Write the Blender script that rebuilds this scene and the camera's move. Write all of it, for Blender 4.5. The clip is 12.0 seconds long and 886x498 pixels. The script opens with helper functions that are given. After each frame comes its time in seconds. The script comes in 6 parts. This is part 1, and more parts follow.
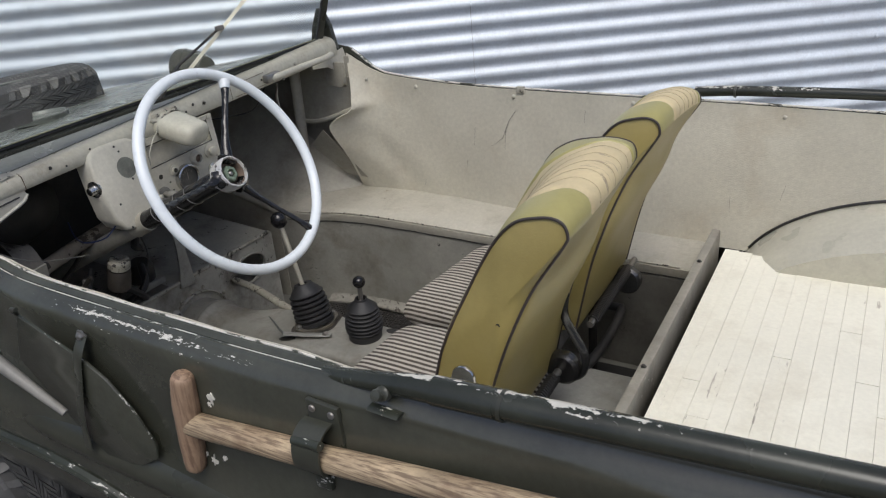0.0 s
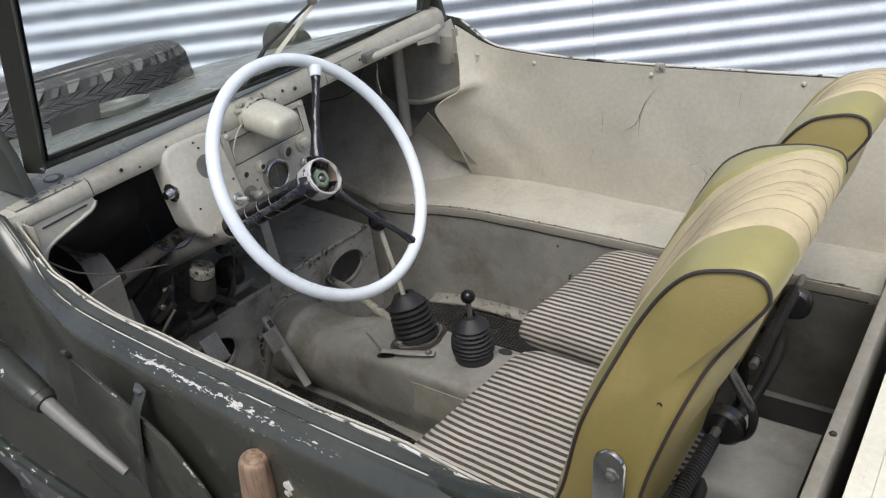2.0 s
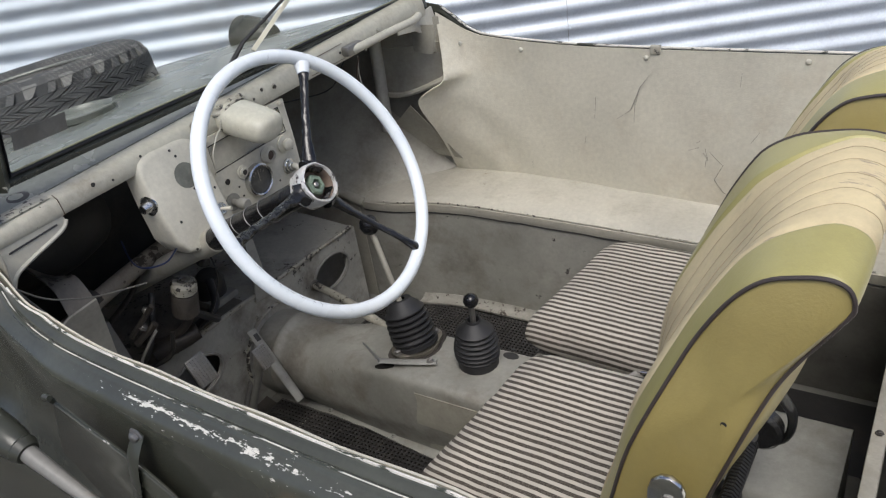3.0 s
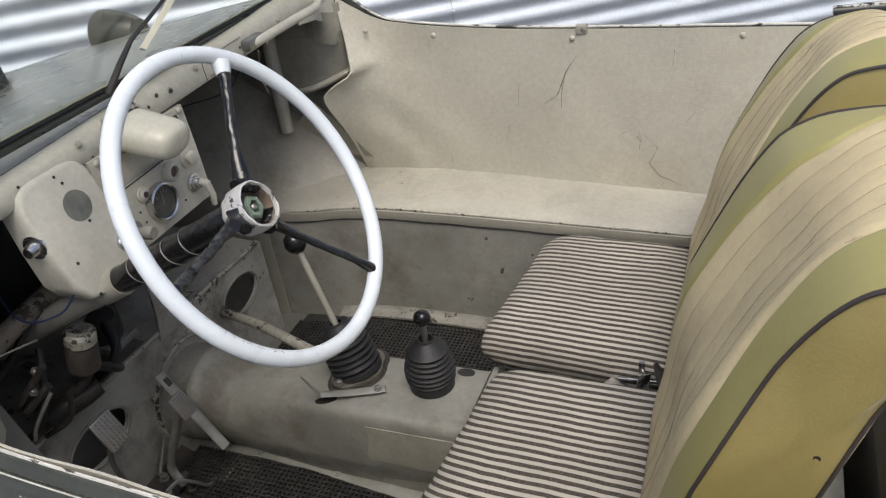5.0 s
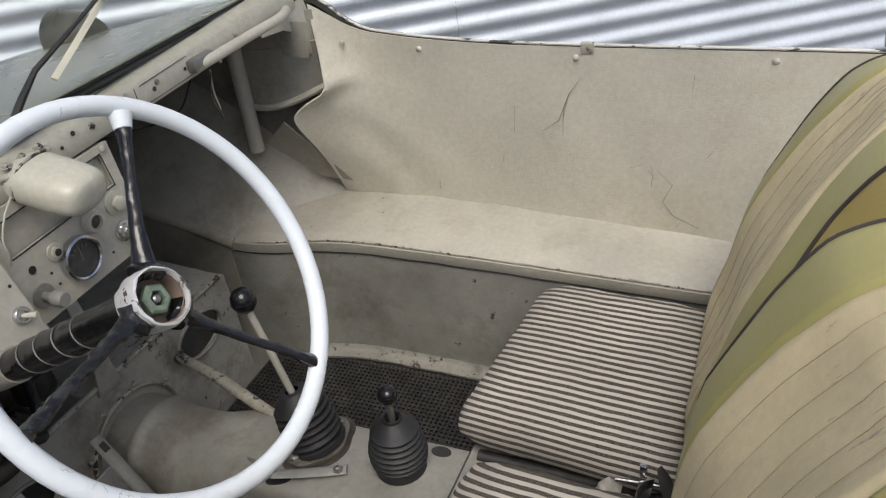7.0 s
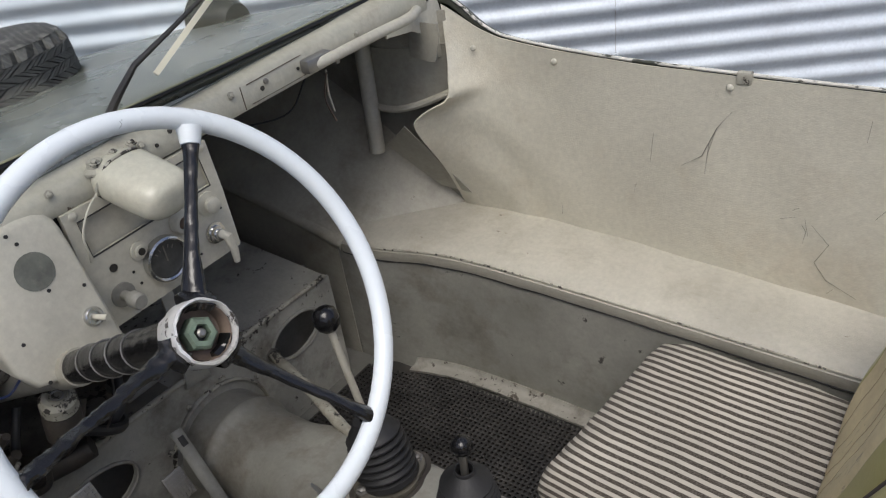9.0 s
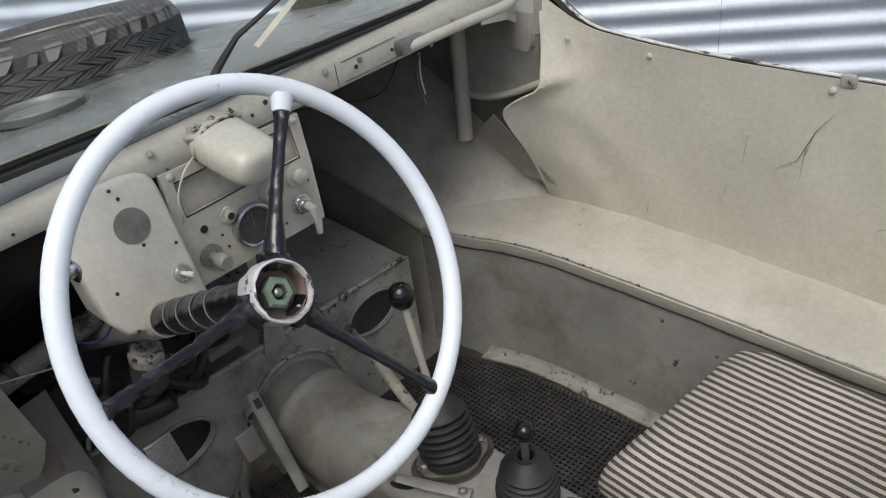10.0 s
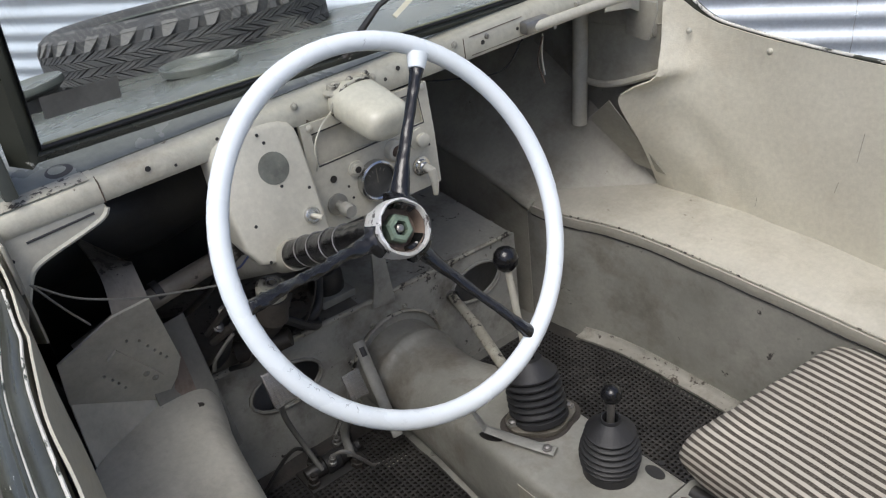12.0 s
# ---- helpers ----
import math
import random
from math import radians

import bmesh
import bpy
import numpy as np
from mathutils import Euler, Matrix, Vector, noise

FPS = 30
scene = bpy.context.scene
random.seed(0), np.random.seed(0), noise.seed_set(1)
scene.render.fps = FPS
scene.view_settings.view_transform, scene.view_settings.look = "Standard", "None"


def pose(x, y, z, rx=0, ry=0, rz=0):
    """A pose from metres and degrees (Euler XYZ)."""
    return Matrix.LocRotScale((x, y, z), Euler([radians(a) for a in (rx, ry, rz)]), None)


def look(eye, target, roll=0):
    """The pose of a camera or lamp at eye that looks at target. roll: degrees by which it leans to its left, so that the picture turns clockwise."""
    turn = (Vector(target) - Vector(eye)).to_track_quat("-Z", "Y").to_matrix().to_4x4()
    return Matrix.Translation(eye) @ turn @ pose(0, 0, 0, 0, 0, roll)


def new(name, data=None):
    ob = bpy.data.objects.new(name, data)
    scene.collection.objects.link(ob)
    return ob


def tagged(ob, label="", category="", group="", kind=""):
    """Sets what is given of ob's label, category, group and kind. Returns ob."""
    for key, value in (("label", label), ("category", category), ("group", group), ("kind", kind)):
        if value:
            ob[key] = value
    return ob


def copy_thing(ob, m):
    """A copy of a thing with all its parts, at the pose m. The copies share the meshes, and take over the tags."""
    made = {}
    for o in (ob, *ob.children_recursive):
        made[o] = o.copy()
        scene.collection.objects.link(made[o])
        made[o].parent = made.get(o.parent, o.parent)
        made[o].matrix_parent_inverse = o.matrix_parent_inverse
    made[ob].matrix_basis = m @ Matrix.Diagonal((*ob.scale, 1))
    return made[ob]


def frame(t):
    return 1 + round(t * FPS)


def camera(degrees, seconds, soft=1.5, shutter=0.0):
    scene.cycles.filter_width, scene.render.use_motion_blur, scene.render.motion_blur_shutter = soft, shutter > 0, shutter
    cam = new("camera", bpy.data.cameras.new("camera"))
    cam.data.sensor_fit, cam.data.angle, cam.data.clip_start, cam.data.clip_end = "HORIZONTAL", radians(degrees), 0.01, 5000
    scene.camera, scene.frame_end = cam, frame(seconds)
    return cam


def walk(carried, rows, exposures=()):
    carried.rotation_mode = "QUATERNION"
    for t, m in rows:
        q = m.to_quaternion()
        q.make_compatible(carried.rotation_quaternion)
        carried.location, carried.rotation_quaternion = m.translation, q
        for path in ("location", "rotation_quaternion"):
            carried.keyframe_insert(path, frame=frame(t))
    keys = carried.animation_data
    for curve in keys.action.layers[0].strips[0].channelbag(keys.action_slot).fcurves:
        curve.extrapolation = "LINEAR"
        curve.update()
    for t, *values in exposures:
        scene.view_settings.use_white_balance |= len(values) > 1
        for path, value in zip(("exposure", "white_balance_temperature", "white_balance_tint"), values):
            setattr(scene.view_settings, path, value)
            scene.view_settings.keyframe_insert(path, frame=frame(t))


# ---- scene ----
cam = camera(58.7, 12.0, soft=1.2)
METRES, EYE, TILT, LEAN, TURN = 1.24, 1.6, -25.88, 4.79, 28.74
ROWS = [
    (0.0, 0.0, 0.0, 0.0, -0.0, 0.0, -0.0),
    (0.5, -0.0128, 0.0637, 0.021, 2.18, -0.53, -0.84),
    (1.0, -0.0164, 0.1252, 0.0481, 4.73, -1.46, -1.34),
    (1.5, -0.0202, 0.1792, 0.0684, 6.66, -2.24, -1.29),
    (2.0, -0.0436, 0.2281, 0.0819, 7.19, -2.76, -0.75),
    (2.5, -0.0754, 0.2659, 0.0912, 6.35, -3.14, 0.32),
    (3.0, -0.1119, 0.3022, 0.1025, 4.36, -3.67, 1.8),
    (5.0, -0.2358, 0.4438, 0.1358, -5.95, -5.22, 6.08),
    (5.5, -0.2177, 0.4868, 0.1545, -6.25, -5.69, 6.51),
    (6.0, -0.1959, 0.5362, 0.1796, -6.21, -6.19, 6.47),
    (6.5, -0.1759, 0.5819, 0.2033, -5.77, -6.51, 5.93),
    (8.5, -0.0985, 0.7131, 0.2709, 3.02, -7.15, 1.28),
    (9.0, -0.0952, 0.7248, 0.2714, 6.52, -7.27, -0.5),
    (9.5, -0.0883, 0.725, 0.2647, 9.96, -7.41, -2.09),
    (10.0, -0.0832, 0.7158, 0.2575, 13.22, -7.8, -3.87),
    (10.5, -0.0815, 0.7028, 0.2506, 15.71, -8.24, -5.34),
    (11.0, -0.0795, 0.6843, 0.2421, 17.99, -8.62, -6.56),
    (11.5, -0.0742, 0.6644, 0.2301, 19.88, -8.71, -7.4),
    (12.0, -0.065, 0.6449, 0.2211, 21.32, -8.7, -7.86),
]
walk(cam, [(t, pose(0, -1.345, EYE, TILT, LEAN, TURN) @ pose(METRES * x, METRES * y, METRES * z, 90 + pitch, roll, yaw)) for t, x, y, z, yaw, pitch, roll in ROWS], exposures=[(0, 0.13, 6200, 10), (1, 0.26, 6170, 10), (2, 0.44, 6160, 10), (3, 0.44, 6200, 10), (5, 0.39, 6380, 10), (6.5, 0.37, 6400, 10), (9, 0.26, 6240, 10), (10.5, 0.36, 6150, 10), (12, 0.55, 6130, 10)])


from mathutils import noise

# ---- light ----
world = bpy.data.worlds.new("sky")
scene.world = world
world.use_nodes = True
_wn = world.node_tree.nodes
_sky = _wn.new("ShaderNodeTexSky")
_sky.sky_type, _sky.sun_disc = "NISHITA", False
_sky.sun_elevation, _sky.sun_rotation = radians(62), radians(150)
_sky.air_density, _sky.dust_density, _sky.ozone_density = 0.6, 3.5, 0.6
_wn["Background"].inputs["Strength"].default_value = 0.13
world.node_tree.links.new(_sky.outputs["Color"], _wn["Background"].inputs["Color"])
sun_data = bpy.data.lights.new("sun", "SUN")
sun_data.energy, sun_data.angle, sun_data.color = 1.3, radians(35), (1.0, 0.975, 0.89)
sun = new("sun", sun_data)
sun.matrix_world = look((2.0, -3.4, 7.5), (0, 0, 0))


# ---- materials ----
def mat(name, base, rough=0.6, metal=0.0, vary=0.12, scale=9.0, grain=0.25, grain_scale=160.0, bump=0.15,
        stain=None, stain_amount=0.0, stain_scale=5.0, chips=None, chip_level=0.62, chip_scale=30.0, chip_stretch=(1.0, 1.0, 1.0), cluster=0.35, speck=0.5, spec=0.5, coat=0.0, wear=0.0):
    """A paint-like surface: base colour with slow variation, stains, fine grain and, if asked, chips."""
    m = bpy.data.materials.new(name)
    m.use_nodes = True
    nt = m.node_tree
    n, link = nt.nodes, nt.links.new
    b = n["Principled BSDF"]
    b.inputs["Roughness"].default_value, b.inputs["Metallic"].default_value = rough, metal
    b.inputs["Specular IOR Level"].default_value = spec
    b.inputs["Coat Weight"].default_value = coat
    co = n.new("ShaderNodeTexCoord")
    big = n.new("ShaderNodeTexNoise")
    big.inputs["Scale"].default_value, big.inputs["Detail"].default_value = scale, 6
    link(co.outputs["Object"], big.inputs["Vector"])
    ramp = n.new("ShaderNodeMapRange")
    ramp.inputs["From Min"].default_value, ramp.inputs["From Max"].default_value = 0.3, 0.7
    ramp.inputs["To Min"].default_value, ramp.inputs["To Max"].default_value = 1 - vary, 1 + vary
    link(big.outputs["Fac"], ramp.inputs["Value"])
    col = n.new("ShaderNodeMix")
    col.data_type, col.blend_type = "RGBA", "MULTIPLY"
    col.inputs["Factor"].default_value = 1.0
    col.inputs["A"].default_value = (*base, 1)
    link(ramp.outputs["Result"], col.inputs["B"])
    out = col.outputs["Result"]
    if stain:
        sn = n.new("ShaderNodeTexNoise")
        sn.inputs["Scale"].default_value, sn.inputs["Detail"].default_value, sn.inputs["Roughness"].default_value = stain_scale, 9, 0.68
        link(co.outputs["Object"], sn.inputs["Vector"])
        sr = n.new("ShaderNodeMapRange")
        sr.inputs["From Min"].default_value, sr.inputs["From Max"].default_value = 0.5, 0.72
        sr.inputs["To Max"].default_value = stain_amount
        link(sn.outputs["Fac"], sr.inputs["Value"])
        sm = n.new("ShaderNodeMix")
        sm.data_type = "RGBA"
        link(sr.outputs["Result"], sm.inputs["Factor"])
        link(out, sm.inputs["A"])
        sm.inputs["B"].default_value = (*stain, 1)
        out = sm.outputs["Result"]
    if chips:
        mp = n.new("ShaderNodeMapping")
        mp.inputs["Scale"].default_value = chip_stretch
        link(co.outputs["Object"], mp.inputs["Vector"])
        cn = n.new("ShaderNodeTexNoise")
        cn.inputs["Scale"].default_value, cn.inputs["Detail"].default_value, cn.inputs["Roughness"].default_value = chip_scale, 9, 0.66
        link(mp.outputs["Vector"], cn.inputs["Vector"])
        cl = n.new("ShaderNodeTexNoise")
        cl.inputs["Scale"].default_value, cl.inputs["Detail"].default_value = chip_scale * 0.16, 3
        link(co.outputs["Object"], cl.inputs["Vector"])
        ad = n.new("ShaderNodeMath")
        ad.operation = "MULTIPLY_ADD"
        link(cl.outputs["Fac"], ad.inputs[0])
        ad.inputs[1].default_value = cluster
        link(cn.outputs["Fac"], ad.inputs[2])
        cr = n.new("ShaderNodeMapRange")
        lift = chip_level + cluster * 0.5
        cr.inputs["From Min"].default_value, cr.inputs["From Max"].default_value = lift, lift + 0.03
        if wear:
            at = n.new("ShaderNodeAttribute")
            at.attribute_name = "wear"
            ax = n.new("ShaderNodeMath")
            ax.operation = "MULTIPLY_ADD"
            link(at.outputs["Fac"], ax.inputs[0])
            ax.inputs[1].default_value = wear
            link(ad.outputs[0], ax.inputs[2])
            link(ax.outputs[0], cr.inputs["Value"])
        else:
            link(ad.outputs[0], cr.inputs["Value"])
        cm = n.new("ShaderNodeMix")
        cm.data_type = "RGBA"
        link(cr.outputs["Result"], cm.inputs["Factor"])
        link(out, cm.inputs["A"])
        cm.inputs["B"].default_value = (*chips, 1)
        out = cm.outputs["Result"]
    if chips or stain:
        dn = n.new("ShaderNodeTexNoise")
        dn.inputs["Scale"].default_value, dn.inputs["Detail"].default_value, dn.inputs["Roughness"].default_value = 95.0, 6, 0.7
        link(co.outputs["Object"], dn.inputs["Vector"])
        dr = n.new("ShaderNodeMapRange")
        dr.inputs["From Min"].default_value, dr.inputs["From Max"].default_value = 0.30, 0.70
        dr.inputs["To Min"].default_value, dr.inputs["To Max"].default_value = 0.80, 1.16
        link(dn.outputs["Fac"], dr.inputs["Value"])
        dm = n.new("ShaderNodeMix")
        dm.data_type, dm.blend_type = "RGBA", "MULTIPLY"
        dm.inputs["Factor"].default_value = speck
        link(out, dm.inputs["A"])
        link(dr.outputs["Result"], dm.inputs["B"])
        out = dm.outputs["Result"]
    link(out, b.inputs["Base Color"])
    fine = n.new("ShaderNodeTexNoise")
    fine.inputs["Scale"].default_value, fine.inputs["Detail"].default_value = grain_scale, 4
    link(co.outputs["Object"], fine.inputs["Vector"])
    rr = n.new("ShaderNodeMapRange")
    rr.inputs["To Min"].default_value, rr.inputs["To Max"].default_value = max(rough - grain * 0.5, 0.03), min(rough + grain * 0.5, 1)
    link(big.outputs["Fac"], rr.inputs["Value"])
    link(rr.outputs["Result"], b.inputs["Roughness"])
    bp = n.new("ShaderNodeBump")
    bp.inputs["Strength"].default_value, bp.inputs["Distance"].default_value = bump, 0.002
    link(fine.outputs["Fac"], bp.inputs["Height"])
    link(bp.outputs["Normal"], b.inputs["Normal"])
    return m


BEIGE = mat("beige_paint", (0.52, 0.50, 0.418), 0.5, vary=0.10, stain=(0.24, 0.20, 0.15), stain_amount=0.5, chips=(0.09, 0.07, 0.055), chip_level=0.735, chip_scale=22)
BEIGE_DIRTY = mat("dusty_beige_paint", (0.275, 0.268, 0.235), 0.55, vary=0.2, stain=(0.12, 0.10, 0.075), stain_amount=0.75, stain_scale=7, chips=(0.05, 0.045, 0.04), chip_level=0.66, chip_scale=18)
TUNNEL = mat("grey_beige_paint", (0.345, 0.328, 0.270), 0.5, vary=0.15, stain=(0.15, 0.13, 0.10), stain_amount=0.7, stain_scale=6, chips=(0.07, 0.06, 0.05), chip_level=0.70, chip_scale=25)
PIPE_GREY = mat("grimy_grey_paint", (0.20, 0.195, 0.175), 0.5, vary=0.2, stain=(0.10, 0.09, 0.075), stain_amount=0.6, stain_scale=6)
# dusty beige lightened in place of fill light under the dash
FOOT = mat("lit_dusty_foot_paint", (0.46, 0.445, 0.385), 0.55, vary=0.14, stain=(0.24, 0.21, 0.17), stain_amount=0.6, stain_scale=6, chips=(0.09, 0.075, 0.06), chip_level=0.715, chip_scale=30)
BENCH = mat("grubby_leathercloth", (0.44, 0.419, 0.350), 0.5, vary=0.12, scale=5, stain=(0.27, 0.24, 0.18), stain_amount=0.55, stain_scale=7, grain_scale=420, bump=0.5, chips=(0.14, 0.11, 0.09), chip_level=0.69, chip_scale=22, chip_stretch=(0.5, 1, 1))
TRIM = mat("beige_leathercloth", (0.54, 0.514, 0.420), 0.5, vary=0.10, scale=4, stain=(0.40, 0.34, 0.24), stain_amount=0.55, grain_scale=300, bump=0.45, chips=(0.16, 0.13, 0.10), chip_level=0.76, chip_scale=14)
GREEN = mat("dark_green_paint", (0.044, 0.046, 0.035), 0.28, grain=0.12, spec=0.5, vary=0.25, scale=6, stain=(0.050, 0.050, 0.040), stain_amount=0.35, chips=(0.62, 0.60, 0.53), chip_level=0.745, chip_scale=48, cluster=0.7, bump=0.04)
HULL = mat("scuffed_green_hull", (0.055, 0.057, 0.043), 0.22, grain=0.12, spec=0.75, vary=0.3, scale=6, stain=(0.075, 0.072, 0.058), stain_amount=0.4, chips=(0.62, 0.60, 0.53), chip_level=0.80, chip_scale=300, chip_stretch=(0.30, 1, 1), cluster=0.35, bump=0.05, wear=0.345)
# pale flecks: bare scuffs, and the highlight on the paddle's edge
SCUFF_GLINT = mat("scuffed_glinting_green_edge", (0.030, 0.034, 0.025), 0.30, vary=0.25, scale=6, stain=(0.06, 0.06, 0.045), stain_amount=0.35, chips=(0.60, 0.59, 0.53), chip_level=0.62, chip_scale=200, chip_stretch=(0.3, 1, 1), cluster=0.7, bump=0.05)
DUSTY = mat("dusty_grey_paint", (0.275, 0.272, 0.245), 0.45, vary=0.18, stain=(0.13, 0.12, 0.10), stain_amount=0.7, stain_scale=7, chips=(0.06, 0.05, 0.04), chip_level=0.72, chip_scale=50, bump=0.2)
WHITE_EDGE = mat("bare_pale_edge", (0.66, 0.64, 0.57), 0.45, vary=0.15, chips=(0.05, 0.055, 0.04), chip_level=0.585, chip_scale=90, chip_stretch=(0.3, 1, 1), cluster=0.6, bump=0.3)
BEAD = mat("half_bare_bead", (0.60, 0.58, 0.51), 0.45, vary=0.15, chips=(0.030, 0.034, 0.025), chip_level=0.53, chip_scale=60, chip_stretch=(0.35, 1, 1), cluster=0.8, bump=0.2)
BOW = mat("flaking_green_bow", (0.030, 0.033, 0.025), 0.26, grain=0.12, vary=0.3, chips=(0.60, 0.58, 0.51), chip_level=0.80, chip_scale=110, chip_stretch=(0.5, 1, 1), cluster=0.6, bump=0.1, wear=0.37)
# deck green, its base greyed for the sky it reflects
HOOD = mat("sky_greyed_green_paint", (0.172, 0.182, 0.160), 0.28, vary=0.2, scale=5, stain=(0.14, 0.13, 0.10), stain_amount=0.3, chips=(0.45, 0.43, 0.38), chip_level=0.75, chip_scale=20, bump=0.06)
WHITE = mat("white_enamel", (0.78, 0.83, 0.85), 0.28, vary=0.015, speck=0.08, stain=(0.55, 0.54, 0.50), stain_amount=0.25, bump=0.05, chips=(0.3, 0.28, 0.25), chip_level=0.77, chip_scale=30)
TAPE = mat("black_tape", (0.010, 0.0095, 0.0095), 0.21, vary=0.4, grain_scale=55, bump=0.55, spec=0.6)
BLACK = mat("black_rubber", (0.022, 0.022, 0.023), 0.55, vary=0.25, grain_scale=200, bump=0.2)
MESH = mat("dusty_black_mesh", (0.030, 0.028, 0.027), 0.42, vary=0.3, scale=14, stain=(0.065, 0.060, 0.054), stain_amount=0.7, stain_scale=11, speck=0.9)
BALL = mat("black_plastic_ball", (0.01, 0.01, 0.011), 0.12, vary=0.1, bump=0.02)
TYRE = mat("tyre_rubber", (0.065, 0.065, 0.064), 0.7, vary=0.3, stain=(0.11, 0.105, 0.10), stain_amount=0.5, stain_scale=14, bump=0.4)
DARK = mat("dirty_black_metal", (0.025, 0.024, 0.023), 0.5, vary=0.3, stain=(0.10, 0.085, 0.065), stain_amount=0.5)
CHROME = mat("worn_chrome", (0.62, 0.62, 0.61), 0.22, 1.0, vary=0.15, stain=(0.25, 0.2, 0.15), stain_amount=0.4)
STEEL = mat("grey_steel", (0.30, 0.29, 0.27), 0.42, 0.8, vary=0.2, stain=(0.16, 0.10, 0.06), stain_amount=0.4)
OLIVE = mat("olive_vinyl", (0.375, 0.338, 0.128), 0.38, vary=0.07, scale=5, speck=0.2, stain=(0.16, 0.13, 0.05), stain_amount=0.25, grain_scale=300, bump=0.2)
MUSTARD = mat("mustard_vinyl", (0.325, 0.263, 0.092), 0.38, vary=0.07, scale=4, speck=0.2, stain=(0.15, 0.11, 0.04), stain_amount=0.3, grain_scale=300, bump=0.2)
CREAM = mat("cream_pleated_cloth", (0.62, 0.52, 0.31), 0.65, vary=0.12, speck=0.35, stain=(0.40, 0.32, 0.21), stain_amount=0.6, stain_scale=7, grain_scale=500, bump=0.15, chips=(0.36, 0.29, 0.20), chip_level=0.66, chip_scale=60, chip_stretch=(0.25, 1.6, 0.25), cluster=0.5)
SEAM = mat("grubby_seam", (0.36, 0.29, 0.18), 0.8, vary=0.3, scale=20)
PIPING = mat("dark_piping", (0.05, 0.04, 0.036), 0.45, vary=0.2)
CHIPPED = mat("chipped_beige_paint", (0.385, 0.37, 0.305), 0.5, vary=0.2, stain=(0.12, 0.10, 0.08), stain_amount=0.7, stain_scale=16, chips=(0.04, 0.035, 0.03), chip_level=0.565, chip_scale=75, cluster=0.6, bump=0.3)
RAIL = mat("worn_rail_paint", (0.47, 0.455, 0.372), 0.5, vary=0.12, stain=(0.20, 0.15, 0.10), stain_amount=0.6, stain_scale=9, chips=(0.09, 0.065, 0.045), chip_level=0.705, chip_scale=55, cluster=0.7, bump=0.25)
GRIME = mat("grimy_bulkhead_paint", (0.375, 0.367, 0.320), 0.5, vary=0.2, stain=(0.085, 0.068, 0.05), stain_amount=0.9, stain_scale=6.5, chips=(0.04, 0.033, 0.028), chip_level=0.685, chip_scale=60, cluster=0.7, bump=0.25)
ARCH = mat("rust_spotted_beige_paint", (0.50, 0.485, 0.40), 0.3, vary=0.1, stain=(0.40, 0.34, 0.24), stain_amount=0.5, chips=(0.20, 0.14, 0.09), chip_level=0.74, chip_scale=40, cluster=0.6, bump=0.1)
OAK = mat("worn_wood", (0.31, 0.20, 0.12), 0.6, vary=0.2, stain=(0.15, 0.08, 0.04), stain_amount=0.7, stain_scale=12, bump=0.4)


def grain_along_x(m, dark, scale=(9.0, 160.0, 160.0)):
    """Long fibres along the object's x in a wood material."""
    nt = m.node_tree
    n, link = nt.nodes, nt.links.new
    b = n["Principled BSDF"]
    co, mp, tx, mr, mx = (n.new("ShaderNode" + k) for k in ("TexCoord", "Mapping", "TexNoise", "MapRange", "Mix"))
    mp.inputs["Scale"].default_value = scale
    tx.inputs["Scale"].default_value, tx.inputs["Detail"].default_value = 1.0, 6
    link(co.outputs["Object"], mp.inputs["Vector"])
    link(mp.outputs["Vector"], tx.inputs["Vector"])
    mr.inputs["From Min"].default_value, mr.inputs["From Max"].default_value = 0.42, 0.62
    mr.inputs["To Max"].default_value = 0.75
    link(tx.outputs["Fac"], mr.inputs["Value"])
    mx.data_type = "RGBA"
    link(mr.outputs["Result"], mx.inputs["Factor"])
    link(b.inputs["Base Color"].links[0].from_socket, mx.inputs["A"])
    mx.inputs["B"].default_value = (*dark, 1)
    link(mx.outputs["Result"], b.inputs["Base Color"])
    return m


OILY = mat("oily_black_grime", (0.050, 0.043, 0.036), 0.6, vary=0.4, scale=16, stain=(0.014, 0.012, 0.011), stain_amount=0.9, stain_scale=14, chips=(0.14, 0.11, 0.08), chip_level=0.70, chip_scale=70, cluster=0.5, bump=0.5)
LEDGE = mat("grimy_shaded_paint", (0.17, 0.155, 0.13), 0.55, vary=0.3, scale=12, stain=(0.045, 0.036, 0.028), stain_amount=0.95, stain_scale=8, chips=(0.03, 0.025, 0.02), chip_level=0.62, chip_scale=60, cluster=0.6, bump=0.4)
ASH = grain_along_x(mat("weathered_ash_wood", (0.43, 0.335, 0.215), 0.65, vary=0.25, stain=(0.22, 0.14, 0.08), stain_amount=0.7, stain_scale=14, bump=0.5), (0.10, 0.062, 0.04), (6.0, 300.0, 300.0))
PLANK = mat("cream_painted_plank", (0.84, 0.82, 0.70), 0.5, vary=0.06, scale=3, speck=0.25, stain=(0.66, 0.62, 0.50), stain_amount=0.6, stain_scale=7, bump=0.1, chips=(0.46, 0.42, 0.34), chip_level=0.70, chip_scale=95, chip_stretch=(1, 0.05, 1), cluster=0.6)
GRIP = grain_along_x(mat("worn_grip_wood", (0.33, 0.225, 0.145), 0.6, vary=0.2, stain=(0.20, 0.12, 0.07), stain_amount=0.6, stain_scale=14, bump=0.3), (0.12, 0.07, 0.045), (150.0, 150.0, 10.0))
DARKCHROME = mat("dull_dark_chrome", (0.10, 0.10, 0.10), 0.22, 0.8, vary=0.2)
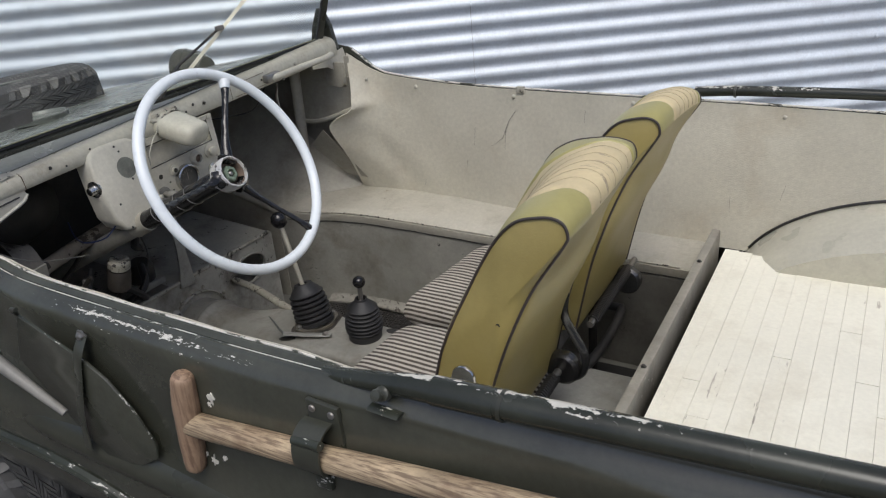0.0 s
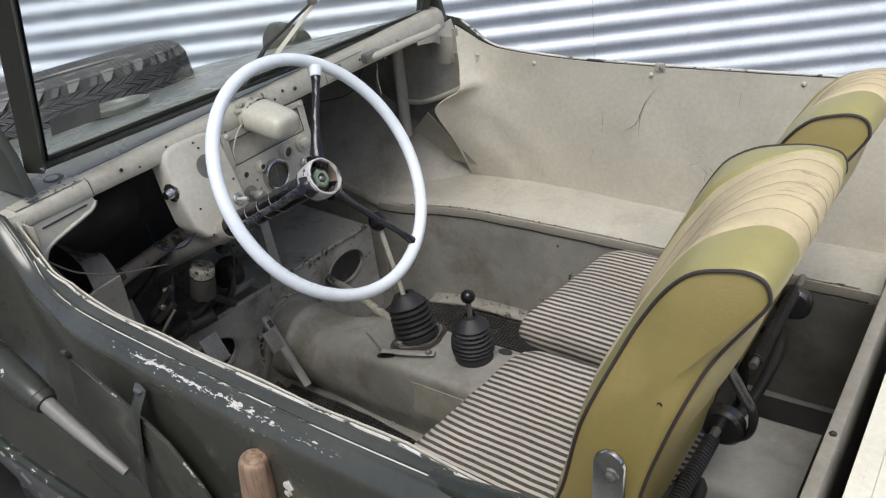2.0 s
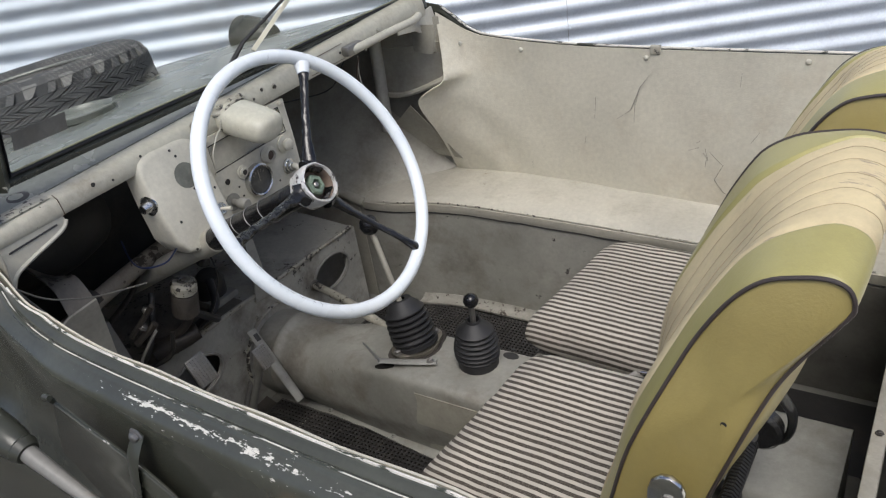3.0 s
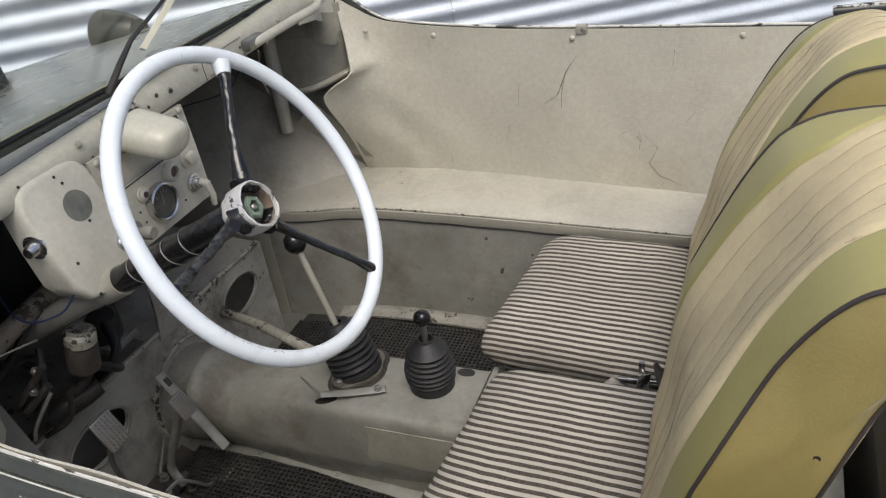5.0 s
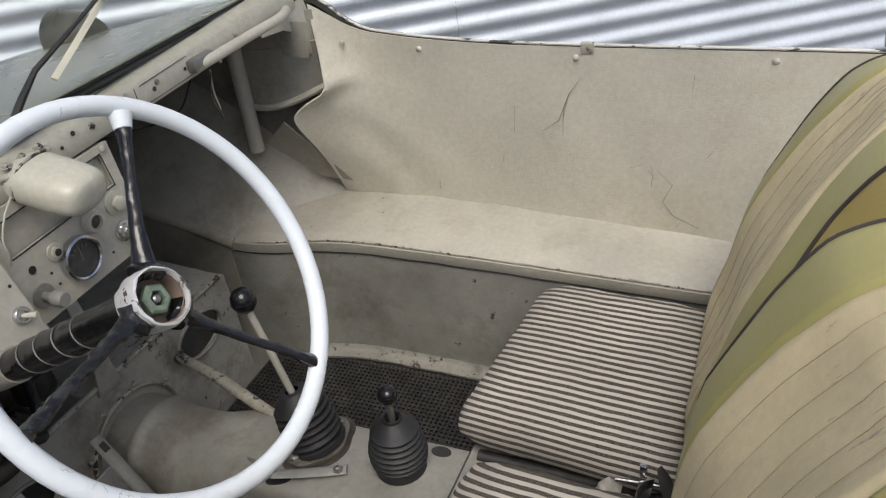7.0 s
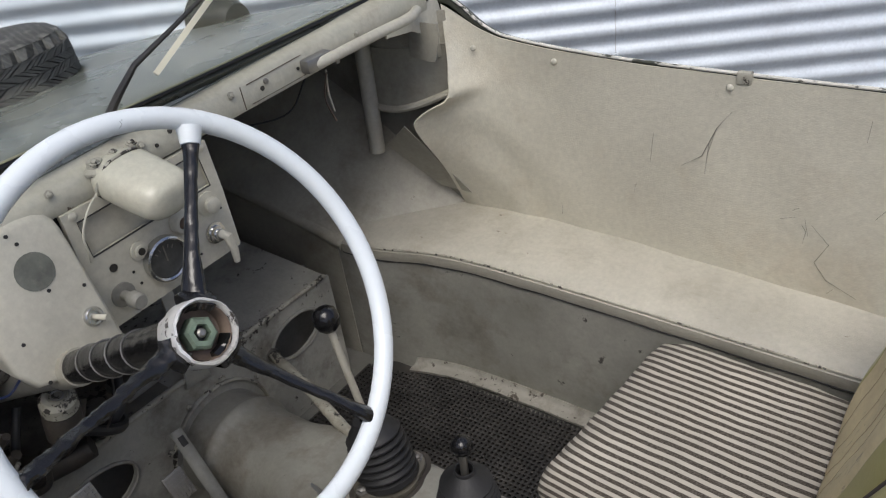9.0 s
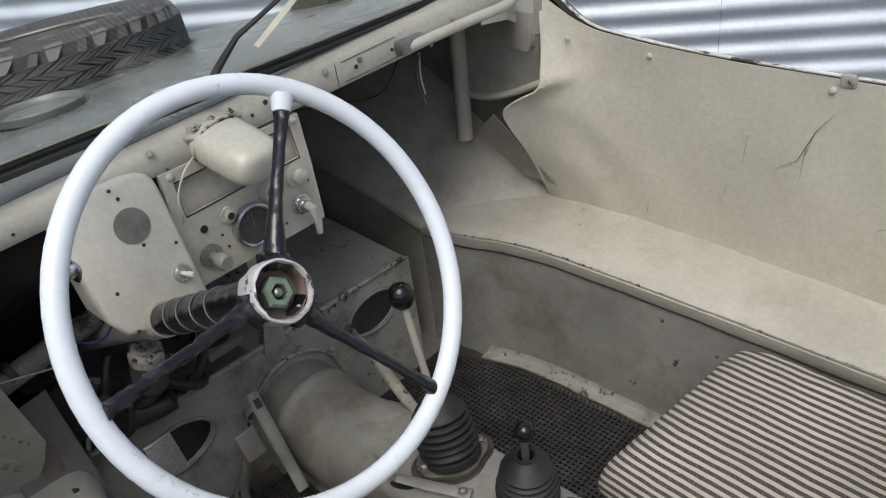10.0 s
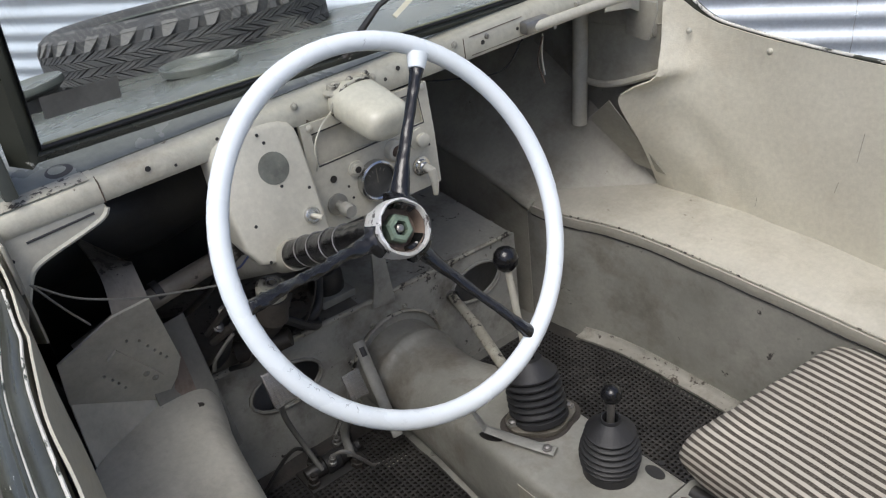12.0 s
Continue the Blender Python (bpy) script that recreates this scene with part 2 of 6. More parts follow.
LUG = mat("dusty_tread_rubber", (0.085, 0.085, 0.084), 0.75, vary=0.25, stain=(0.17, 0.165, 0.155), stain_amount=0.6, stain_scale=13, bump=0.3)
SHOULDER = mat("dusty_shoulder_rubber", (0.165, 0.162, 0.152), 0.8, vary=0.3, stain=(0.26, 0.25, 0.22), stain_amount=0.7, stain_scale=11, bump=0.3)
BRASS = mat("green_patina_nut", (0.17, 0.225, 0.165), 0.6, 0.1, vary=0.3, scale=60, stain=(0.10, 0.11, 0.085), stain_amount=0.7, stain_scale=90)
WELL = mat("rusty_hub_well", (0.20, 0.15, 0.115), 0.7, vary=0.3, scale=50, stain=(0.09, 0.06, 0.045), stain_amount=0.7, stain_scale=60)
RUST = mat("rusty_metal", (0.10, 0.068, 0.048), 0.75, vary=0.35, scale=25, stain=(0.06, 0.045, 0.035), stain_amount=0.7)
ASPHALT = mat("dark_ground", (0.07, 0.065, 0.058), 0.85, vary=0.25, scale=3, stain=(0.13, 0.12, 0.10), stain_amount=0.4, bump=0.5)


def zinc_material():
    m = mat("galvanised_sheet", (0.70, 0.755, 0.80), 0.48, 0.22, vary=0.06, scale=3, stain=(0.42, 0.43, 0.45), stain_amount=0.35, stain_scale=8, bump=0.05)
    return m


def glass_material():
    m = bpy.data.materials.new("windscreen_glass")
    m.use_nodes = True
    b = m.node_tree.nodes["Principled BSDF"]
    b.inputs["Base Color"].default_value = (0.93, 0.96, 0.94, 1)
    b.inputs["Roughness"].default_value = 0.02
    b.inputs["IOR"].default_value = 1.45
    b.inputs["Transmission Weight"].default_value = 1.0
    return m


def stripe_material():
    """Ticking cloth: dark woven stripes along the cushion's own x, 11.5 mm apart."""
    m = mat("striped_ticking_cloth", (0.49, 0.455, 0.39), 0.95, vary=0.12, scale=12, grain_scale=700, bump=0.5)
    nt = m.node_tree
    n, link = nt.nodes, nt.links.new
    b = n["Principled BSDF"]
    co = n.new("ShaderNodeTexCoord")
    sep = n.new("ShaderNodeSeparateXYZ")
    warp = n.new("ShaderNodeTexNoise")
    warp.inputs["Scale"].default_value = 14
    link(co.outputs["Object"], warp.inputs["Vector"])
    link(co.outputs["Object"], sep.inputs["Vector"])
    shift = n.new("ShaderNodeMath")
    shift.operation = "MULTIPLY_ADD"
    link(warp.outputs["Fac"], shift.inputs[0])
    shift.inputs[1].default_value = 0.006
    over = n.new("ShaderNodeMath")
    over.operation = "ADD"
    link(sep.outputs["Y"], over.inputs[0])
    link(sep.outputs["Z"], over.inputs[1])
    link(over.outputs[0], shift.inputs[2])
    div = n.new("ShaderNodeMath")
    div.operation = "DIVIDE"
    link(shift.outputs[0], div.inputs[0])
    div.inputs[1].default_value = 0.0148
    fr = n.new("ShaderNodeMath")
    fr.operation = "FRACT"
    link(div.outputs[0], fr.inputs[0])
    pp = n.new("ShaderNodeMath")
    pp.operation = "PINGPONG"
    link(fr.outputs[0], pp.inputs[0])
    pp.inputs[1].default_value = 0.5
    edge = n.new("ShaderNodeMapRange")
    edge.inputs["From Min"].default_value, edge.inputs["From Max"].default_value = 0.21, 0.27
    link(pp.outputs[0], edge.inputs["Value"])
    wv = n.new("ShaderNodeTexNoise")
    wv.inputs["Scale"].default_value, wv.inputs["Detail"].default_value = 420, 3
    link(co.outputs["Object"], wv.inputs["Vector"])
    wr = n.new("ShaderNodeMapRange")
    wr.inputs["From Min"].default_value, wr.inputs["From Max"].default_value = 0.35, 0.6
    wr.inputs["To Min"].default_value = 0.84
    link(wv.outputs["Fac"], wr.inputs["Value"])
    both = n.new("ShaderNodeMath")
    both.operation = "MULTIPLY"
    link(edge.outputs["Result"], both.inputs[0])
    link(wr.outputs["Result"], both.inputs[1])
    mix = n.new("ShaderNodeMix")
    mix.data_type = "RGBA"
    link(both.outputs[0], mix.inputs["Factor"])
    old = b.inputs["Base Color"].links[0].from_socket
    link(old, mix.inputs["A"])
    mix.inputs["B"].default_value = (0.048, 0.038, 0.029, 1)
    link(mix.outputs["Result"], b.inputs["Base Color"])
    return m


ZINC, GLASS, TICKING = zinc_material(), glass_material(), stripe_material()


# ---- mesh helpers ----
def finish(bm, name, material, parent=None, label="", smooth=True, angle=40):
    bmesh.ops.recalc_face_normals(bm, faces=bm.faces)
    me = bpy.data.meshes.new(name)
    bm.to_mesh(me)
    bm.free()
    for p in me.polygons:
        p.use_smooth = smooth
    if smooth:
        me.set_sharp_from_angle(angle=radians(angle))
    for mm in (material if isinstance(material, (list, tuple)) else [material]):
        me.materials.append(mm)
    ob = new(name, me)
    if parent is not None:
        ob.parent = parent
    if label:
        ob["label"] = label
    return ob


def part(name, bm, material, parent, label="", smooth=True, angle=40):
    return finish(bm, name, material, parent, label, smooth, angle)


def wear_of(ob, f):
    """Writes how rubbed each place of a mesh is, 0 to 1, for its paint to flake by."""
    a = ob.data.attributes.new("wear", "FLOAT", "POINT")
    for i, v in enumerate(ob.data.vertices):
        a.data[i].value = f(v.co)
    return ob


def empty(name, place=(0, 0, 0)):
    ob = new(name)
    ob.location = place
    ob.empty_display_size = 0.1
    return ob


def box(lo, hi, bevel=0.004, seg=2, bm=None, m=None):
    bm = bm or bmesh.new()
    c = [(a + b) / 2 for a, b in zip(lo, hi)]
    s = [abs(b - a) for a, b in zip(lo, hi)]
    mm = Matrix.Translation(c) @ Matrix.Diagonal((*s, 1))
    r = bmesh.ops.create_cube(bm, size=1, matrix=(m or Matrix()) @ mm)
    if bevel:
        es = list({e for v in r["verts"] for e in v.link_edges})
        bmesh.ops.bevel(bm, geom=es, offset=bevel, segments=seg, affect="EDGES", profile=0.5)
    return bm


def prism(points, lo, hi, axis="y", bevel=0.0, bm=None):
    """A closed outline (two coordinates, the axis left out) swept from lo to hi."""
    bm = bm or bmesh.new()
    at = {"x": lambda a, b, t: (t, a, b), "y": lambda a, b, t: (a, t, b), "z": lambda a, b, t: (a, b, t)}[axis]
    v0 = [bm.verts.new(at(a, b, lo)) for a, b in points]
    v1 = [bm.verts.new(at(a, b, hi)) for a, b in points]
    k = len(points)
    faces = [bm.faces.new(v0), bm.faces.new(v1[::-1])]
    for i in range(k):
        faces.append(bm.faces.new((v0[i], v1[i], v1[(i + 1) % k], v0[(i + 1) % k])))
    if bevel:
        es = list({e for f in faces[:2] for e in f.edges})
        bmesh.ops.bevel(bm, geom=es, offset=bevel, segments=2, affect="EDGES", profile=0.5)
    return bm


def smooth_path(points, steps=6):
    """A Catmull-Rom curve through the points."""
    p = [Vector(q) for q in points]
    p = [p[0] * 2 - p[1]] + p + [p[-1] * 2 - p[-2]]
    out = []
    for i in range(1, len(p) - 2):
        a, b, c, d = p[i - 1:i + 3]
        for s in range(steps):
            t = s / steps
            out.append(0.5 * (2 * b + (c - a) * t + (2 * a - 5 * b + 4 * c - d) * t * t + (3 * b - a - 3 * c + d) * t ** 3))
    out.append(p[-2])
    return out


def tube(points, radius, seg=10, steps=0, closed=False, bm=None, cap=True, flat=1.0):
    """A round bar along the points; radius may be a list. flat squeezes it along its second side."""
    bm = bm or bmesh.new()
    pts = smooth_path(points, steps) if steps else [Vector(q) for q in points]
    k = len(pts)
    rad = radius if isinstance(radius, (list, tuple)) else [radius] * k
    if len(rad) != k:
        rad = [rad[min(int(i * (len(rad) - 1) / (k - 1)), len(rad) - 2)] * (1 - f) + rad[min(int(i * (len(rad) - 1) / (k - 1)) + 1, len(rad) - 1)] * f
               for i in range(k) for f in [(i * (len(rad) - 1) / (k - 1)) % 1 if i < k - 1 else 1.0]]
    rings = []
    u = None
    for i, p in enumerate(pts):
        a = pts[i - 1] if i or closed else p
        b = pts[(i + 1) % k] if i < k - 1 or closed else p
        d = (b - a).normalized()
        if u is None:
            u = d.cross(Vector((0, 0, 1)))
            if u.length < 0.1:
                u = d.cross(Vector((0, 1, 0)))
        u = (u - d * u.dot(d)).normalized()
        w = d.cross(u)
        rings.append([bm.verts.new(p + rad[i] * (math.cos(2 * math.pi * j / seg) * u + flat * math.sin(2 * math.pi * j / seg) * w)) for j in range(seg)])
    for i in range(k if closed else k - 1):
        r0, r1 = rings[i], rings[(i + 1) % k]
        for j in range(seg):
            bm.faces.new((r0[j], r0[(j + 1) % seg], r1[(j + 1) % seg], r1[j]))
    if cap and not closed:
        bm.faces.new(rings[0][::-1])
        bm.faces.new(rings[-1])
    return bm


def lathe(profile, at=(0, 0, 0), axis=(0, 0, 1), seg=24, bm=None, closed=False):
    """(radius, height) pairs turned round the axis."""
    bm = bm or bmesh.new()
    q = Vector((0, 0, 1)).rotation_difference(Vector(axis).normalized()).to_matrix().to_4x4()
    m = Matrix.Translation(at) @ q
    rings = []
    for r, h in profile:
        if r < 1e-6:
            rings.append([bm.verts.new(m @ Vector((0, 0, h)))])
        else:
            rings.append([bm.verts.new(m @ Vector((r * math.cos(2 * math.pi * j / seg), r * math.sin(2 * math.pi * j / seg), h))) for j in range(seg)])
    n = len(rings)
    for i in range(n if closed else n - 1):
        a, b = rings[i], rings[(i + 1) % n]
        for j in range(seg):
            k = (j + 1) % seg
            if len(a) == 1 and len(b) == 1:
                continue
            if len(a) == 1:
                bm.faces.new((a[0], b[k], b[j]))
            elif len(b) == 1:
                bm.faces.new((a[j], a[k], b[0]))
            else:
                bm.faces.new((a[j], a[k], b[k], b[j]))
    return bm


def sheet(f, nu, nv, thick=0.0, bm=None):
    """A surface f(u, v) for u, v from 0 to 1, with thickness."""
    bm = bm or bmesh.new()
    g = [[bm.verts.new(f(i / nu, j / nv)) for j in range(nv + 1)] for i in range(nu + 1)]
    for i in range(nu):
        for j in range(nv):
            bm.faces.new((g[i][j], g[i + 1][j], g[i + 1][j + 1], g[i][j + 1]))
    if thick:
        bmesh.ops.recalc_face_normals(bm, faces=bm.faces)
        bmesh.ops.solidify(bm, geom=bm.faces[:], thickness=thick)
    return bm


def ramp_of(table):
    """A smooth function through (x, value) pairs, in rising x."""
    xs = [a for a, _ in table]
    ys = [b for _, b in table]

    def f(x):
        if x <= xs[0]:
            return ys[0]
        if x >= xs[-1]:
            return ys[-1]
        i = max(j for j in range(len(xs) - 1) if xs[j] <= x)
        t = (x - xs[i]) / (xs[i + 1] - xs[i])

        def slope(j):
            if j in (0, len(xs) - 1):
                return (ys[min(j + 1, len(xs) - 1)] - ys[max(j - 1, 0)]) / (xs[min(j + 1, len(xs) - 1)] - xs[max(j - 1, 0)])
            return (ys[j + 1] - ys[j - 1]) / (xs[j + 1] - xs[j - 1])
        h = xs[i + 1] - xs[i]
        return ((2 * t ** 3 - 3 * t * t + 1) * ys[i] + (t ** 3 - 2 * t * t + t) * h * slope(i)
                + (3 * t * t - 2 * t ** 3) * ys[i + 1] + (t ** 3 - t * t) * h * slope(i + 1))
    return f


def plate_with_holes(outline, holes, thick, place, bm=None):
    """A flat plate in its own (a, b) plane with holes right through; place maps (a, b, depth) to the world."""
    bm = bm or bmesh.new()
    edges = []
    for loop in (outline, *holes):
        vs = [bm.verts.new((a, b, 0)) for a, b in loop]
        edges += [bm.edges.new((vs[i], vs[(i + 1) % len(vs)])) for i in range(len(vs))]
    bmesh.ops.triangle_fill(bm, edges=edges, use_beauty=True)
    r = bmesh.ops.extrude_face_region(bm, geom=bm.faces[:])
    for v in [g for g in r["geom"] if isinstance(g, bmesh.types.BMVert)]:
        v.co.z += thick
    for v in bm.verts:
        v.co = place(v.co.x, v.co.y, v.co.z)
    return bm


def oval(a, b, ra, rb, turn=0.0, k=20):
    c, s = math.cos(turn), math.sin(turn)
    return [(a + ra * math.cos(t) * c - rb * math.sin(t) * s, b + ra * math.cos(t) * s + rb * math.sin(t) * c) for t in [2 * math.pi * i / k for i in range(k)]]


def bolt(at, axis, r=0.006, parent=None, material=None, name="bolt"):
    bm = lathe([(r * 1.5, 0), (r * 1.5, r * 0.35), (r, r * 0.4), (r, r * 0.9), (r * 0.7, r * 1.15), (0, r * 1.2)], at, axis, 6)
    return part(name, bm, material or STEEL, parent)


# ---- ground and wall ----
def ground():
    bm = sheet(lambda u, v: Vector((-150 + 300 * u, -150 + 300 * v, 0.0)), 4, 4)
    ob = finish(bm, "ground", ASPHALT)
    tagged(ob, "dark worn paved ground under the car", "ground", kind="structure")
    return ob


ground()

WALL_AT, WALL_TURN, WALL_PITCH = Vector((-1.77, 1.98, 0.685)), radians(33.0), 0.0835


def wall_point(a, out, z):
    """A place on the corrugated wall: a metres along it, out metres towards the car."""
    c, s = math.cos(WALL_TURN), math.sin(WALL_TURN)
    return Vector((WALL_AT.x + a * c + out * s, WALL_AT.y + a * s - out * c, z))


def corrugated_wall():
    root = empty("wall_corrugated")
    tagged(root, "galvanised corrugated sheet metal wall with screws", "wall", kind="structure")
    phase = WALL_AT.z
    for lo, hi, lift in ((-9.0, -3.9, 0.0), (-3.93, 0.03, 0.004), (0.0, 4.05, 0.0), (4.0, 9.0, 0.004)):
        n = 40 * 8

        def f(u, v):
            z = 3.4 * u
            k = 2 * math.pi * (z - phase) / WALL_PITCH
            w = 0.009 * math.cos(k)
            return wall_point(lo + (hi - lo) * v, w + lift, z)
        part("sheet", sheet(f, n, 6, 0.001), ZINC, root)
    for a in (-3.9, -1.95, 0.03, 2.0, 4.0):
        for i in range(-3, 6):
            z = phase + i * 2 * WALL_PITCH
            bm = lathe([(0.011, 0), (0.011, 0.002), (0.007, 0.003), (0.006, 0.007), (0, 0.008)], wall_point(a, 0.010, z), (math.sin(WALL_TURN), -math.cos(WALL_TURN), 0), 8)
            part("screw", bm, ZINC, root)
    for a in (0.03, -3.9, 4.0):
        lap = [wall_point(a, 0.009 * math.cos(2 * math.pi * (0.4 + 0.01 * i - phase) / WALL_PITCH) + 0.0055, 0.4 + 0.01 * i) for i in range(240)]
        part("lap_edge", tube(lap, 0.0008, 5), STEEL, root)
    back = part("backing", box((-9.1, -0.08, 0), (9.1, -0.03, 3.4), 0), ZINC, root)
    back.matrix_world = Matrix.Translation((WALL_AT.x, WALL_AT.y, 0)) @ pose(0, 0, 0, 0, 0, math.degrees(WALL_TURN)) @ Matrix.Scale(-1, 4, (0, 1, 0))
    return root


corrugated_wall()

# ---- the car ----
car = empty("amphibious_car")
tagged(car, "dark green open amphibious military car with beige interior", "car")

EDGE = ramp_of([(-2.75, 0.40), (-2.5, 0.60), (-2.2, 0.68), (-1.9, 0.69), (-1.7, 0.665), (-1.56, 0.626), (-1.47, 0.620), (-1.40, 0.638), (-1.3, 0.658), (-1.2, 0.668), (-1.0, 0.677), (-0.8, 0.684), (-0.65, 0.685), (-0.5, 0.683), (-0.2, 0.672), (0.1, 0.655), (0.7, 0.60)])
TOP = ramp_of([(-2.75, 0.88), (-2.5, 0.958), (-2.2, 1.015), (-2.0, 1.050), (-1.8, 1.088), (-1.6, 1.120), (-1.50, 1.112), (-1.46, 1.060), (-1.43, 1.036), (-1.39, 1.025), (-1.3, 1.021), (-1.2, 1.020), (-0.9, 1.019), (-0.5, 1.018), (0.7, 1.02)])
EDGE_FAR = ramp_of([(-2.75, 0.40), (-2.5, 0.60), (-2.2, 0.68), (-1.9, 0.69), (-1.7, 0.688), (-1.55, 0.690), (-1.47, 0.700), (-1.36, 0.705), (-1.2, 0.703), (-1.0, 0.700), (-0.7, 0.695), (-0.5, 0.690), (-0.2, 0.678), (0.1, 0.658), (0.7, 0.60)])
TOP_FAR = ramp_of([(-2.75, 0.88), (-2.5, 0.958), (-2.2, 1.015), (-2.0, 1.050), (-1.8, 1.088), (-1.6, 1.120), (-1.53, 1.122), (-1.495, 1.110), (-1.46, 1.082), (-1.43, 1.058), (-1.38, 1.038), (-1.2, 1.020), (-1.0, 1.013), (-0.6, 1.010), (0.7, 1.01)])


def edge_of(x, s):
    return EDGE(x) if s < 0 else EDGE_FAR(x)


def top_of(x, s):
    return TOP(x) if s < 0 else TOP_FAR(x)


STATIONS = sorted(set([-2.75, -2.6, -2.4, -2.2, -2.0, -1.8, -1.65, -1.55, -1.5, -1.47, -1.445, -1.42, -1.39, -1.36, -1.32, -1.27, -1.2, -1.1, -1.0, -0.9, -0.8, -0.7, -0.6, -0.5, -0.4, -0.3, -0.2, -0.1, 0.0, 0.1, 0.25, 0.4, 0.55, 0.7] + [round(-1.25 + 0.1 * i, 3) for i in range(12)]))


def rim_lip(x):
    """How far the near rim's rolled lip reaches in over the cockpit."""
    return 0.020 * max(0.0, min(1.0, (x + 1.48) / 0.12)) * max(0.25, min(1.0, (-0.45 - x) / 0.2))


def hull_side(sign):
    """The outer skin: a rolled lip, a soft shoulder, a nearly upright side and a tucked-in bilge."""
    bm = bmesh.new()
    rows = []
    for x in STATIONS:
        e, t = edge_of(x, sign), top_of(x, sign)
        b = min(1.0, max(0.0, (x + 2.75) / 0.5))
        f = max(0.0, min(1.0, (x + 0.80) / 0.45))
        lip = rim_lip(x) if sign < 0 else 0.0
        prof = [(e - 0.004 - lip, t - 0.016), (e - lip, t), (e - lip * 0.55, t + 0.0005), (e - lip * 0.25, t - 0.003 * lip / 0.02), (e, t), (e + 0.006, t + 0.001), (e + 0.009, t - 0.003 - 0.004 * f), (e + 0.014, t - 0.005 - 0.009 * f), (e + 0.022, t - 0.011 - 0.014 * f), (e + 0.0275, t - 0.018 - 0.022 * f), (e + 0.0305, t - 0.028 - 0.026 * f),
                (e + 0.0315 + 0.004 * f, t - 0.050 - 0.030 * f), (e + 0.032 + 0.007 * f, 0.88 - 0.1 * (1 - b)), (max(e, 0.675 * b) + 0.034 + 0.010 * f, 0.80 - 0.1 * (1 - b)), (max(e, 0.675 * b) + 0.045, 0.73), (max(e, 0.675 * b) + 0.040, 0.60), (e - 0.04, 0.42), (e - 0.13, 0.27), (0.02, 0.25)]
        fine = smooth_path([(0, y, z) for y, z in prof], 3)
        rows.append([bm.verts.new((x, sign * (q.y + (0.005 * f * math.sin(5.5 * x + 14 * q.z) if 0.5 < q.z < t - 0.03 else 0.0)), q.z)) for q in fine])
    for r0, r1 in zip(rows, rows[1:]):
        for i in range(len(r0) - 1):
            bm.faces.new((r0[i], r0[i + 1], r1[i + 1], r1[i]))
    bmesh.ops.recalc_face_normals(bm, faces=bm.faces)
    ob = part("hull_side", bm, HULL, car, "glossy dark green hull side with scuffed, chipped shoulder", angle=50)

    def rubbed(p):
        d = abs(p.y) - edge_of(p.x, sign)
        along = max(0.0, min(1.0, (p.x + 1.34) / 0.30)) * max(0.0, min(1.0, (-0.58 - p.x) / 0.25))
        if p.z < top_of(p.x, sign) - 0.06:
            return 0.0
        return along * max(math.exp(-((d - 0.0165) / 0.0060) ** 2), 0.85 * math.exp(-((d - 0.002) / 0.0035) ** 2), 0.46 if 0.0 < d < 0.03 else 0.0)
    return wear_of(ob, rubbed)


for s in (-1, 1):
    hull_side(s)
    xs = [x for x in STATIONS if x >= (-1.45 if s < 0 else -1.5)]
    lip = rim_lip if s < 0 else (lambda x: 0.0)
    part("rim_edge", tube([(x, s * (edge_of(x, s) - lip(x) - (0.002 if s > 0 else 0.0)), top_of(x, s) + 0.001) for x in xs], 0.0019 if s < 0 else 0.0030, 6, 3), WHITE_EDGE, car, "bare chipped edge of the cockpit opening")
    xf = [x for x in xs if x <= -0.5]
    part("edge_bead", tube([(x, s * (edge_of(x, s) + 0.002), top_of(x, s) + 0.0006) for x in xf], 0.0010, 6, 3), BEAD, car, "half bare bead along the gunwale")
    r, zc = (0.0175, 1.039) if s < 0 else (0.013, 1.034)
    bow = [(-0.60, s * 0.682, 1.012), (-0.56, s * 0.684, 1.016), (-0.50, s * 0.687, zc - 0.014), (-0.43, s * 0.689, zc - 0.004), (-0.3, s * 0.690, zc + 0.004), (0.0, s * 0.680, zc + 0.012), (0.35, s * 0.66, zc + 0.013), (0.7, s * 0.62, zc + 0.013)]
    ob = part("hood_bow_tube", tube(bow if s < 0 else bow[3:], [0.009, 0.0115, 0.0145] + [r] * 5 if s < 0 else r, 20, 8), BOW, car, "folded dark top bow lying on the gunwale")
    wear_of(ob, lambda p: math.exp(-((math.atan2(p.z - zc, s * 0.688 - p.y if s > 0 else p.y + 0.688) - 1.40) / 0.75) ** 2) * max(0.3, min(1.0, (0.02 - p.x) / 0.30)))
    part("bow_clip", tube([(-0.335, s * 0.690, zc + 0.001), (-0.330, s * 0.690, zc + 0.001)], r + 0.0022, 18), GREEN, car)
    if s < 0:
        ob = part("bow_sleeve", tube([(-0.425, s * 0.689, zc - 0.004), (-0.34, s * 0.690, zc + 0.001)], r + 0.0014, 20), BOW, car, "metal sleeve round the top bow")
        wear_of(ob, lambda p: 0.95 if p.y > -0.684 and p.z > zc + 0.008 else 0.15)
        part("gunwale_knob", lathe([(0.0, -0.006), (0.010, -0.006), (0.010, 0.004), (0.007, 0.006), (0.0055, 0.011), (0.008, 0.015), (0.007, 0.019), (0, 0.021)], (-0.492, -0.704, 1.022), (0, -1, 0.5), 14), GREEN, car)
        part("knob_plate", tube([(-0.510, -0.710, 1.002), (-0.465, -0.711, 1.000)], 0.009, 8, flat=0.3), SCUFF_GLINT, car)

